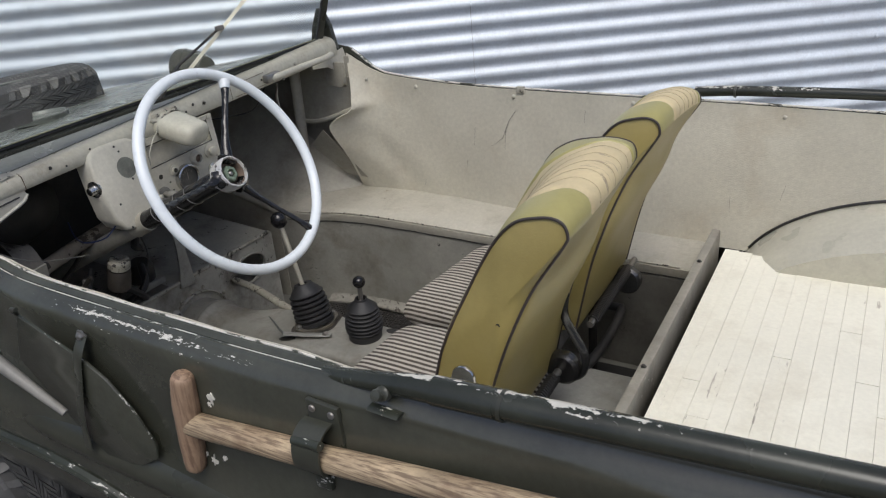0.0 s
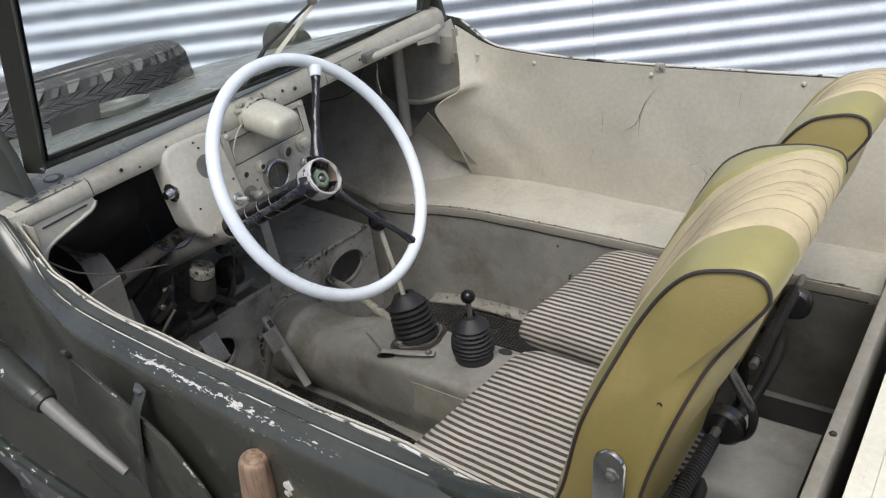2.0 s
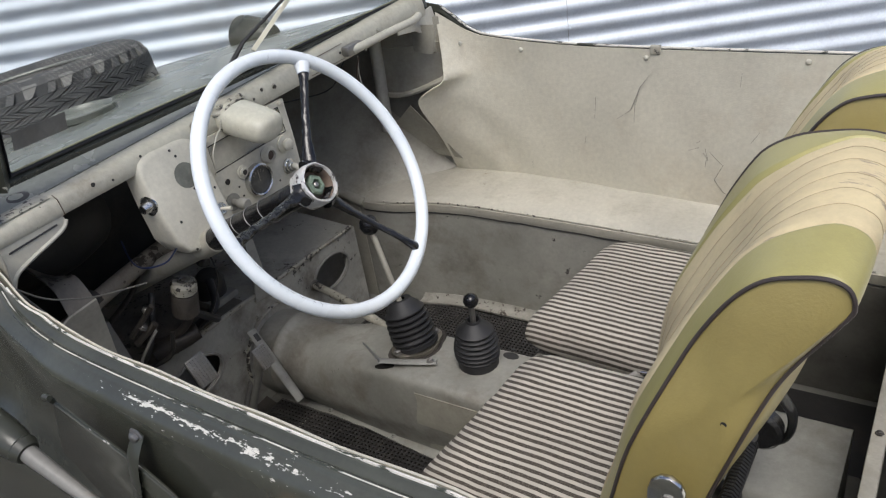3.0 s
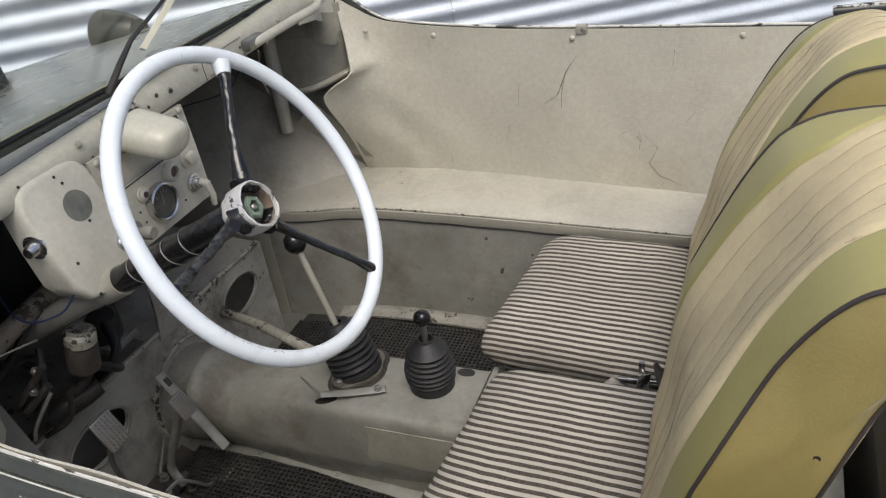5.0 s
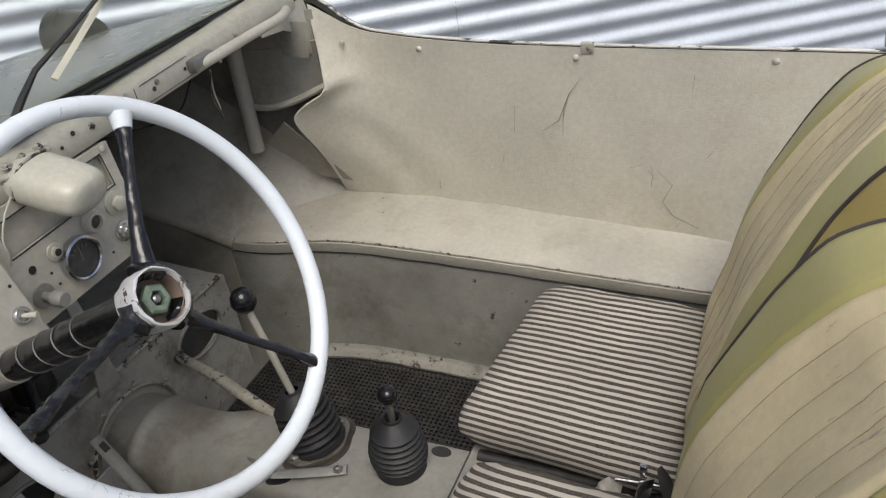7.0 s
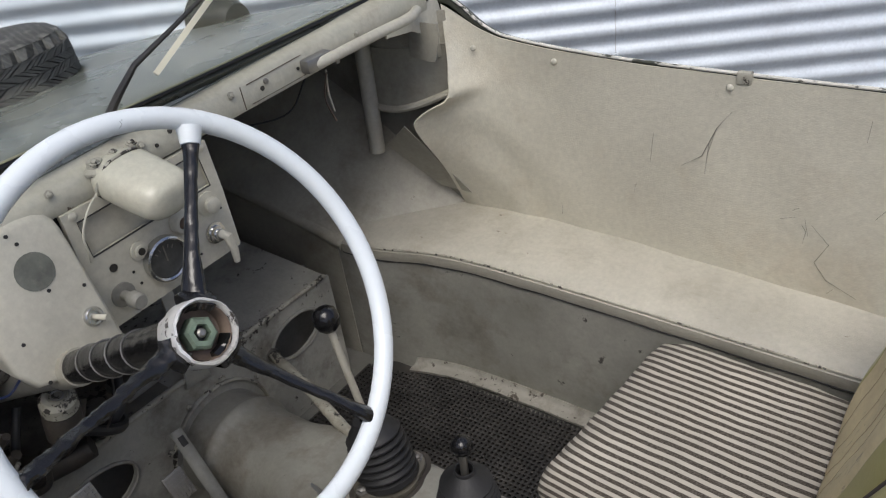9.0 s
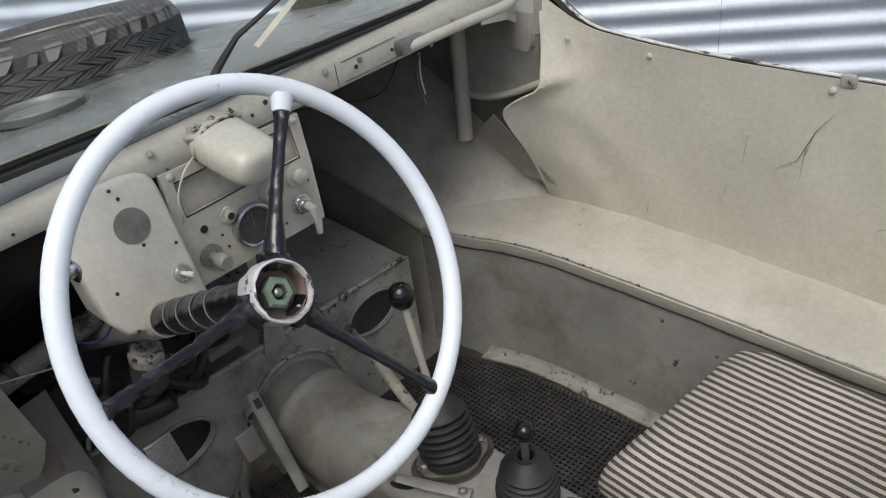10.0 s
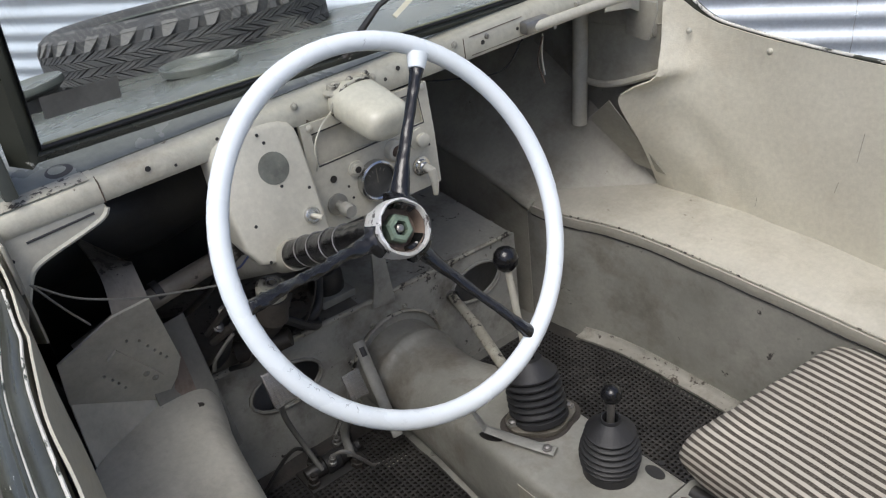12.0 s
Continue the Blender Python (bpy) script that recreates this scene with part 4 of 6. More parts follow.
for y, k in ((-0.175, 0.86), (-0.035, 0.80), (0.05, 0.62), (0.13, 0.80), (0.42, 0.55)):
    bolt((RX + 0.002, y, rail_z(y, k)), (1, 0, 0.2), 0.0042, car, CHIPPED)
part("rail_crease", tube([(RX + 0.0028, 0.165 + 0.02 * i, rail_z(0.165 + 0.02 * i, 0.16)) for i in range(7)], 0.0007, 5), RUST, car)
part("rail_crease", tube([(RX - 0.0005, 0.165 + 0.02 * i, rail_z(0.165 + 0.02 * i, 0.84)) for i in range(7)], 0.0007, 5), RUST, car)
part("rail_seam", tube([(RX + 0.0040, 0.150, rail_z(0.15, 0.10)), (RX + 0.002, 0.150, rail_z(0.15, 0.90))], 0.0007, 5), RUST, car)
part("rail_seam", tube([(RX + 0.0035, -0.466, rail_z(-0.466, 0.02)), (RX + 0.0045, -0.4665, rail_z(-0.466, 0.3)), (RX + 0.0015, -0.467, rail_z(-0.466, 0.9)), (RX - 0.010, -0.467, rail_z(-0.466, 1.06))], 0.0010, 5), RUST, car)
gx = -1.497
SLOT = [(-0.156, 1.016), (0.048, 1.021), (0.042, 1.076), (-0.158, 1.070)]
part("gauge_panel", plate_with_holes([(-0.175, 0.905), (0.067, 0.905), (0.0685, 0.908), (0.0665, 1.004), (0.0615, 1.088), (-0.175, 1.088)], [SLOT], 0.007, lambda a, b, d: Vector((gx - 0.008 + d, a, b))), BEIGE, car, "beige instrument panel with an empty slot")
# dark line drawn for the shadow along the slot's edges
part("slot_edge_shade", tube([(gx - 0.0015, a, b) for a, b in SLOT], 0.0013, 6, closed=True), DARK, car)
part("slot_back", box((gx - 0.018, -0.172, 1.005), (gx - 0.0105, 0.060, 1.085), 0.0005), BEIGE, car)
for y in (-0.160, 0.05):
    part("panel_screw", lathe([(0.006, 0), (0.006, 0.002), (0.003, 0.004), (0, 0.004)], (gx - 0.001, y, 1.081), (1, 0, 0), 10), BEIGE, car)
GY, GZ = -0.063, 0.960
part("gauge", lathe([(0.034, 0), (0.034, 0.012), (0.031, 0.014), (0.0285, 0.012), (0.0285, 0.006), (0, 0.006)], (gx, GY, GZ), (1, 0, 0), 32), CHROME, car, "round chrome-rimmed gauge")
GAUGE_FACE = mat("grey_gauge_face", (0.055, 0.056, 0.055), 0.35, vary=0.2, stain=(0.12, 0.12, 0.11), stain_amount=0.5, stain_scale=40)
part("gauge_face", lathe([(0.0285, 0), (0.0285, 0.001), (0, 0.001)], (gx + 0.0065, GY, GZ), (1, 0, 0), 28), GAUGE_FACE, car, "dusty black gauge face")
part("gauge_needle", box((gx + 0.0080, GY - 0.001, GZ - 0.004), (gx + 0.0085, GY + 0.001, GZ + 0.017), 0), STEEL, car)
for k in range(5):
    a = radians(50 + 20 * k)
    part("gauge_mark", box((-0.0004, -0.0007, 0.019), (0.0004, 0.0007, 0.024), 0, m=Matrix.Translation((gx + 0.0082, GY, GZ - 0.003)) @ pose(0, 0, 0, 90 - math.degrees(a), 0, 0)), STEEL, car)


def knob(y, z, r, l, name="dash_knob", material=BEIGE, x=gx):
    return part(name, lathe([(r * 1.5, 0), (r * 1.5, 0.003), (r * 0.6, 0.004), (r * 0.6, l * 0.5), (r, l * 0.55), (r, l * 0.9), (r * 0.8, l), (0, l)], (x, y, z), (1, 0, 0), 18), material, car)


knob(-0.139, 0.945, 0.012, 0.042, material=DUSTY)
knob(0.032, 0.998, 0.0125, 0.018)
knob(-0.095, 0.991, 0.009, 0.008, "dash_socket")
part("socket_hole", lathe([(0.0055, 0), (0.0055, 0.001), (0, 0.001)], (gx + 0.008, -0.095, 0.991), (1, 0, 0), 12), DARK, car)
part("indicator_lamp", lathe([(0.018, 0), (0.018, 0.008), (0.015, 0.013), (0.011, 0.014), (0.010, 0.008), (0, 0.008)], (gx, -0.020, 0.996), (1, 0, 0), 20), BEIGE, car)
part("lamp_lens", lathe([(0.010, 0), (0.007, 0.003), (0, 0.004)], (gx + 0.008, -0.020, 0.996), (1, 0, 0), 14), RUST, car, "dull red-brown lamp lens")
part("switch_base", lathe([(0.017, 0), (0.017, 0.003), (0.013, 0.004), (0.013, 0.010), (0.009, 0.011), (0.009, 0.018), (0, 0.018)], (gx, 0.029, 0.949), (1, 0, 0), 18), CHROME, car)
part("switch_lever", tube([(gx + 0.016, 0.029, 0.951), (gx + 0.028, 0.031, 0.948), (gx + 0.031, 0.033, 0.924), (gx + 0.029, 0.033, 0.903)], [0.007, 0.0075, 0.0065, 0.005], 10), BEIGE, car)
part("panel_hole", lathe([(0.006, 0), (0.006, 0.0008), (0, 0.0008)], (gx, -0.137, 0.988), (1, 0, 0), 12), DARK, car)
for y, z in ((-0.113, 0.966), (-0.004, 0.930), (-0.108, 0.944), (0.052, 0.980)):
    part("panel_hole", lathe([(0.0022, 0), (0.0022, 0.0008), (0, 0.0008)], (gx, y, z), (1, 0, 0), 8), DARK, car)

# the tilted pan-shaped switch box beside it
nx_, nz_ = 0.955, 0.296


def on_box(y, k, lift=0.0):
    """A place on the switch box's sloping face, k from its foot to its head."""
    return Vector((-1.439 - 0.050 * k + nx_ * lift, y, 0.928 + 0.160 * k + nz_ * lift))


def switch_box():
    face = [(-0.182, -0.02), (-0.288, -0.035), (-0.306, 0.0), (-0.320, 0.17), (-0.323, 0.55), (-0.322, 0.93), (-0.319, 1.02), (-0.312, 1.09), (-0.300, 1.135), (-0.282, 1.155), (-0.222, 1.155), (-0.203, 1.135), (-0.190, 1.09), (-0.183, 1.02), (-0.181, 0.93)]
    bm = bmesh.new()
    rings = []
    for lift, s in ((0.0, 0.90), (-0.0015, 0.94), (-0.005, 0.97), (-0.010, 0.99), (-0.018, 1.0), (-0.045, 1.0)):
        ring = []
        for y, k in face:
            p = on_box(-0.262 + (y + 0.262) * s, 0.56 + (k - 0.56) * s)
            d = -lift * (1.0 + (0.6 * (1 - k) if lift < -0.04 else 0))
            ring.append(bm.verts.new(p + Vector((-d, 0, 0))))
        rings.append(ring)
    bm.faces.new(rings[0])
    for r0, r1 in zip(rings, rings[1:]):
        for i in range(len(face)):
            bm.faces.new((r0[i], r0[(i + 1) % len(face)], r1[(i + 1) % len(face)], r1[i]))
    bm.faces.new(rings[-1][::-1])
    return part("switch_box", bm, BEIGE, car, "beige metal switch box with drilled holes", angle=48)


switch_box()
part("blanking_disc", lathe([(0.0, 0), (0.024, 0), (0.024, 0.0006), (0, 0.0006)], on_box(-0.238, 0.77, 0.0004), (nx_, 0, nz_), 24), mat("dull_grey_disc", (0.13, 0.135, 0.115), 0.8, vary=0.3, scale=40, stain=(0.20, 0.19, 0.16), stain_amount=0.6, stain_scale=60), car, "dull grey-green blanking disc")
tog = part("toggle_switch", lathe([(0.013, 0), (0.013, 0.003), (0.0105, 0.006), (0.0075, 0.006), (0.007, 0.002), (0, 0.002)], on_box(-0.207, 0.26), (nx_, 0, nz_), 16), CHROME, car, "chrome toggle switch")
part("toggle_lever", tube([on_box(-0.207, 0.26, 0.002), on_box(-0.205, 0.25, 0.012), on_box(-0.201, 0.23, 0.024)], [0.0030, 0.0038, 0.0044], 10), BEIGE, tog, "pale toggle lever")
for y, k in ((-0.245, 1.08), (-0.239, 1.00), (-0.236, 0.60), (-0.196, 0.50), (-0.294, 0.36), (-0.292, 0.02)):
    part("box_hole", lathe([(0.0026, 0), (0.0026, 0.0006), (0, 0.0006)], on_box(y, k, 0.0003), (nx_, 0, nz_), 8), DARK, car)
part("box_button", lathe([(0.019, 0), (0.019, 0.004), (0.011, 0.006), (0.010, 0.014), (0.008, 0.020), (0, 0.021)], (-1.490, -0.320, 1.028), (0.15, -1, 0), 16), CHROME, car, "chrome push button")

# wiper motor housing
wm = bmesh.new()
prof_ = [(-0.056, 0.86), (-0.046, 0.98), (-0.036, 1.0), (0.010, 0.99), (0.028, 0.965), (0.038, 0.93), (0.0455, 0.87), (0.0505, 0.77), (0.0535, 0.62), (0.055, 0.42), (0.0555, 0.2)]
rings_ = []
for px, k in prof_:
    ring = []
    for q in range(40):
        a = 2 * math.pi * q / 40
        c, s = math.cos(a), math.sin(a)
        ring.append(wm.verts.new((px, 0.044 * k * math.copysign(abs(c) ** 0.78, c), 0.001 + 0.0305 * k * math.copysign(abs(s) ** 0.82, s))))
    rings_.append(ring)
for r0, r1 in zip(rings_, rings_[1:]):
    for q in range(40):
        wm.faces.new((r0[q], r0[(q + 1) % 40], r1[(q + 1) % 40], r1[q]))
wm.faces.new(rings_[0])
wm.faces.new(rings_[-1])
wiper_motor = part("wiper_motor", wm, mat("cream_enamel", (0.56, 0.545, 0.445), 0.22, vary=0.06, stain=(0.36, 0.31, 0.22), stain_amount=0.4, chips=(0.15, 0.11, 0.08), chip_level=0.70, chip_scale=40, bump=0.06), car, "cream painted wiper motor housing")
wiper_motor.matrix_world = pose(-1.455, -0.075, 1.092, 0, 15, 5)
part("motor_cap", lathe([(0.018, 0), (0.018, 0.004), (0.012, 0.008), (0.010, 0.016), (0, 0.018)], (-1.500, -0.105, 1.118), (0, 0, 1), 16), CHIPPED, car)
part("motor_band", tube([wiper_motor.matrix_world @ Vector((-0.036, 0.0455 * math.cos(a) * (1 - 0.12 * math.sin(2 * a) ** 2) , 0.033 * math.sin(a) * (1 + 0.1 * math.sin(2 * a) ** 2))) for a in [2 * math.pi * i / 28 for i in range(28)]], 0.0022, 6, closed=True), CHIPPED, car)
for yy in (-0.03, 0.0, 0.03):
    bolt(wiper_motor.matrix_world @ Vector((-0.05, yy, 0.028)), (0.2, 0, 1), 0.005, car, CHIPPED)
part("motor_wire", tube([(-1.49, -0.118, 1.100), (-1.475, -0.150, 1.088), (-1.478, -0.166, 1.06), (-1.482, -0.166, 1.035), (-1.492, -0.164, 1.015)], 0.0015, 6, 6), BEIGE, car)

# grab handle
grab = part("grab_handle", tube([(-1.500, 0.290, 1.116), (-1.486, 0.302, 1.118), (-1.480, 0.33, 1.119), (-1.474, 0.44, 1.121), (-1.474, 0.53, 1.120), (-1.498, 0.59, 1.116)], 0.0095, 12, 5), BEIGE, car, "beige grab handle on the dash rail")
part("handle_socket", box((-1.502, 0.275, 1.107), (-1.480, 0.336, 1.131), 0.006), STEEL, car)
for z, y in ((1.10, 0.36), (1.125, 0.20)):
    part("rail_screw", lathe([(0.005, 0), (0.004, 0.003), (0, 0.0035)], (-1.500, y, z), (1, 0, 0), 8), STEEL, car)

# curved inner cowl corner on both sides
for s in (-1, 1):
    part("cowl_corner", sheet(lambda u, v: Vector((-1.49 - 0.19 * u, s * (0.632 - 0.012 * math.sin(math.pi * u) + (0.034 if s > 0 else -0.035) * (1 - u) ** 3), 1.095 - (0.165 + 0.045 * math.sin(math.pi * min(1, u * 1.1) * 0.5)) * v)), 8, 4, 0.003), TUNNEL, car)
    if s > 0:
        part("corner_roll", tube([(-1.49 - 0.19 * k / 8, s * (0.630 - 0.012 * math.sin(math.pi * k / 8) + (0.03 if s > 0 else -0.035) * (1 - k / 8) ** 3), 0.930 - 0.045 * math.sin(math.pi * min(1, k / 8 * 1.1) * 0.5)) for k in range(9)], 0.008, 8), TRIM, car)
    if s > 0:
        part("cowl_seam", tube([(-1.49 - 0.19 * k / 8, 0.6285 - 0.012 * math.sin(math.pi * k / 8) + 0.034 * (1 - k / 8) ** 3, 1.030 - 0.012 * k / 8) for k in range(9)], 0.0022, 6), TUNNEL, car)
    part("cowl_brace", prism([(-1.535, 1.09), (-1.462, 1.09), (-1.460, 1.07), (-1.477, 1.015), (-1.49, 1.013), (-1.537, 1.020)], s * 0.598, s * 0.602, "y", 0.001), TUNNEL, car)
part("card_flap", sheet(lambda u, v: (Vector((-1.640, 0.600, 0.812)) * (1 - u) + Vector((-1.550, 0.655, 0.704)) * u) * (1 - v) + (Vector((-1.558, 0.572, 0.880)) * (1 - u) + Vector((-1.480, 0.672, 0.690)) * u) * v, 6, 4, 0.002), TUNNEL, car, "curled cardboard flap of the side trim")


# ---- steering wheel ----
WC, WN = Vector((-1.1411, -0.2381, 1.0796)), Vector((0.879, 0.0452, 0.4747)).normalized()
WU = (Vector((0, 0, 1)) - WN * WN.z).normalized()
WR = WU.cross(WN) * -1


def wheel_point(angle, r, d=0.0):
    a = radians(angle)
    return WC + WN * d + (WR * math.cos(a) + WU * math.sin(a)) * r


CRACK = mat("grey_enamel_crack", (0.36, 0.38, 0.39), 0.5)


def steering():
    sw = part("steering_wheel", tube([wheel_point(360 * i / 72, 0.2139) for i in range(72)], 0.0112, 14, closed=True), WHITE, car, "white steering wheel with black taped spokes")
    def wrinkle(bm, amount, size, seed):
        for v in bm.verts:
            v.co += noise.noise_vector(v.co * size + Vector((seed, 0, 0))) * amount
        return bm
    for n_, a in enumerate((122, 0, -117)):
        bm = tube([wheel_point(a, 0.028, -0.026), wheel_point(a, 0.05, -0.024), wheel_point(a, 0.085, -0.020), wheel_point(a, 0.13, -0.012), wheel_point(a, 0.170, -0.003), wheel_point(a, 0.190, 0.0), wheel_point(a, 0.206, 0.0)], [0.015, 0.0118, 0.0080, 0.0066, 0.0074, 0.0095, 0.0108], 16, 10, flat=0.72)
        wrinkle(wrinkle(bm, 0.0022 if n_ == 1 else 0.0008, 38, n_ * 7.0), 0.0020 if n_ == 1 else 0.0006, 115, n_ * 3.0)
        part("spoke", bm, TAPE, sw, "black taped spoke with wrinkled tape", angle=20)
        bm = tube([wheel_point(a + d, 0.0335, -0.022) for d in range(-27, 28, 6)], 0.0125, 10, 3, flat=0.8)
        part("tape_wrap", wrinkle(bm, 0.003, 110, n_ * 5.0), TAPE, sw, angle=28)
        if a == 122:
            part("spoke_foot", tube([wheel_point(a, 0.187, -0.0005), wheel_point(a, 0.205, 0)], [0.0100, 0.0135], 12), WHITE, sw)
    for a, span, tilt in ((101, 1.2, 0.9), (-14, 3.0, 0.25), (-21, 1.0, 0.8), (-24, 1.4, -0.5), (-28, 1.0, 0.7), (-31, 2.4, 0.1), (-36, 3.2, -0.15), (-41, 1.6, 0.5), (-44, 1.0, -0.7)):
        crack = []
        for k in range(7):
            b, c = radians(a + span * k / 6 + 0.35 * math.sin(2.6 * k + a)), 1.15 + tilt * (k / 6 - 0.5) + 0.10 * math.sin(1.9 * k + a)
            crack.append(WC + (WR * math.cos(b) + WU * math.sin(b)) * (0.2139 - 0.0112 * math.cos(c)) + WN * 0.0112 * math.sin(c))
        part("enamel_crack", tube(crack, [0.0001, 0.00024, 0.0003, 0.0002, 0.0001], 4, 2), CRACK, sw)
    at = WC + WN * -0.045
    hub = lathe([(0.024, -0.01), (0.034, 0.004), (0.035, 0.03), (0.0335, 0.039), (0.031, 0.040), (0.0295, 0.037), (0.0285, 0.010), (0.0, 0.010)], at, WN, 40)
    part("hub_ring", wrinkle(hub, 0.0022, 85, 2.0), mat("chipped_hub", (0.66, 0.65, 0.62), 0.3, 0.3, vary=0.2, chips=(0.07, 0.06, 0.055), chip_level=0.585, chip_scale=55, cluster=0.6), sw, "chipped pale hub ring")
    part("hub_well", lathe([(0.0283, 0.024), (0.0278, 0.002), (0.024, 0.001), (0, 0.001)], at + WN * 0.011, WN, 20), WELL, sw)
    part("hub_nut", lathe([(0.018, 0), (0.018, 0.014), (0.015, 0.017), (0.0095, 0.017), (0.009, 0.006), (0, 0.006)], at + WN * 0.013, WN, 6), BRASS, sw, "green patinated hexagon nut")
    part("nut_recess", lathe([(0.0092, 0), (0.0092, 0.0008), (0, 0.0008)], at + WN * 0.0195, WN, 14), DARK, sw)
    part("shaft_end", lathe([(0.005, 0), (0.005, 0.008), (0.003, 0.010), (0, 0.010)], at + WN * 0.020, WN, 12), STEEL, sw)
    end = Vector((-1.425, -0.258, 0.936))
    d = (at - end).normalized()
    col = part("steering_column", wrinkle(tube([end.lerp(at + WN * 0.004, k / 30) for k in range(31)], 0.0222, 24), 0.0012, 60, 4.0), TAPE, car, "black taped steering column")
    for k in (0.18, 0.33, 0.48, 0.63):
        c = end.lerp(at, k)
        u = d.cross(Vector((0.15, 0, 1))).normalized()
        w = d.cross(u)
        part("binding_wire", tube([c + 0.0232 * (math.cos(a) * u + math.sin(a) * w) + d * 0.006 * math.sin(a) for a in [2 * math.pi * i / 20 for i in range(20)]], 0.0009, 5, closed=True), STEEL, col)
    part("column_sleeve", tube([end - d * 0.05, end + d * 0.002], 0.0245, 18), TUNNEL, col)
    part("column_tube", tube([end - d * 0.45, end - d * 0.04], 0.021, 14), BEIGE_DIRTY, col)


steering()


# ---- levers and pedals ----
def boot(base, tip, r0, r1, rings, collar=0.0):
    base, tip = Vector(base), Vector(tip)
    ax = tip - base
    h = ax.length
    prof = [(r0 * 0.94, 0), (r0 * 0.94, 0.016), (r0 * 0.90, 0.018)] if collar else [(r0 * 1.02, 0), (r0 * 1.02, 0.010), (r0 * 0.92, 0.013)]
    start = prof[-1][1]
    low = h * 0.80
    for i in range(rings):
        k = i / rings
        r = r0 + (r1 * 1.25 - r0) * k ** 2.2
        if collar:
            r = (r0 + (r1 * 1.35 - r0) * k ** 1.8) * (1.0 + 0.06 * math.sin(math.pi * min(1.0, k * 1.6)))
        z = start + (low - start) * k
        dz = (low - start) / rings
        prof += [(r * 0.90, z), (r * 1.03, z + dz * 0.40), (r * 1.03, z + dz * 0.60), (r * 0.90, z + dz * 0.98)]
    if collar:
        prof += [(r1 * 1.15, low + (h - low) * 0.2), (r1 * 0.86, h - 0.012), (r1 * 0.60, h - 0.005), (r1 * 0.60, h - 0.001), (r1 * 0.55, h + 0.001), (r1 * 0.48, h), (r1 * 0.44, h - 0.014)]
    else:
        prof += [(r1 * 1.12, low + (h - low) * 0.25), (r1 * 0.8, h - 0.006), (r1 * 0.72, h), (r1 * 0.35, h)]
    return lathe(prof, base, ax, 24)


main_boot = part("gear_lever", boot((-1.252, 0.042, 0.532), (-1.283, 0.050, 0.640), 0.050, 0.034, 6), BLACK, car, "gear lever with pleated black rubber boot")
part("lever_rod", tube([(-1.283, 0.050, 0.630), (-1.338, 0.0665, 0.800)], 0.0065, 10), TUNNEL, main_boot)
part("lever_ball", lathe([(0.0, -0.023), (0.010, -0.0205), (0.018, -0.013), (0.0225, 0), (0.018, 0.014), (0.010, 0.0205), (0, 0.023)], (-1.340, 0.067, 0.809), (-0.3, 0.09, 0.95), 20), BALL, main_boot, "glossy black ball")
def eared(d, r, ear, turn=1.22, at=(-1.250, 0.041)):
    """Outline of a round plate with two opposite bolt ears."""
    pts = []
    for k in range(48):
        a = 2 * math.pi * k / 48
        q = max(0.0, abs(math.cos(a)) - math.cos(0.75)) / (1 - math.cos(0.75))
        w = r + (d + ear - r) * q ** 1.3
        pts.append((at[0] + w * math.cos(a + turn), at[1] + w * math.sin(a + turn)))
    return pts


part("boot_flange", prism(eared(0.052, 0.050, 0.012), 0.531, 0.539, "z", 0.002), mat("grubby_flange", (0.17, 0.155, 0.125), 0.45, 0.3, vary=0.3, stain=(0.05, 0.042, 0.034), stain_amount=0.9, stain_scale=12), main_boot, "grubby two-eared flange of the boot")
part("boot_cutout", prism(eared(0.060, 0.057, 0.014), 0.5285, 0.5300, "z"), OILY, car)
for p in ((-1.232, 0.090, 0.537), (-1.268, -0.008, 0.537)):
    bolt(p, (0, 0, 1), 0.008, main_boot)
low_boot = part("transfer_lever", boot((-1.088, 0.036, 0.530), (-1.087, 0.037, 0.642), 0.046, 0.027, 7, 1.0), BLACK, car, "short lever with pleated black rubber boot")
part("lever_rod", tube([(-1.087, 0.037, 0.63), (-1.087, 0.038, 0.675)], 0.006, 10), STEEL, low_boot)
part("lever_ball", lathe([(0.0, -0.016), (0.008, -0.014), (0.014, -0.008), (0.0165, 0), (0.014, 0.009), (0.008, 0.014), (0, 0.016)], (-1.087, 0.039, 0.687), (0, 0, 1), 18), BALL, low_boot)
part("flat_lever", tube([(-1.300, -0.076, 0.606), (-1.294, -0.070, 0.588), (-1.285, -0.055, 0.546), (-1.24, -0.034, 0.540), (-1.19, -0.012, 0.538), (-1.170, -0.003, 0.538)], [0.004, 0.008, 0.010, 0.011, 0.0115, 0.011], 8, flat=0.25), DUSTY, car)
bolt((-1.182, -0.010, 0.541), (0, 0, 1), 0.006, car)
part("bolt_hole", prism(oval(-1.040, 0.104, 0.0055, 0.0045), 0.5285, 0.5298, "z"), DARK, car)
part("tunnel_hole", prism(oval(-1.035, 0.082, 0.018, 0.011), 0.5285, 0.5298, "z"), DARK, car)
part("tunnel_slot", prism(oval(-1.278, -0.050, 0.022, 0.009, 0.45), 0.5285, 0.5298, "z"), DARK, car)
part("hand_lever", tube([(-1.70, 0.200, 0.500), (-1.55, 0.150, 0.515), (-1.42, 0.103, 0.516), (-1.36, 0.085, 0.515)], [0.010, 0.0115, 0.0115, 0.009], 12), CHIPPED, car, "chipped beige lever shaft")
part("lever_collar", lathe([(0.015, 0), (0.015, 0.012), (0, 0.012)], (-1.69, 0.197, 0.500), (-0.9, 0.3, 0), 14), STEEL, car)


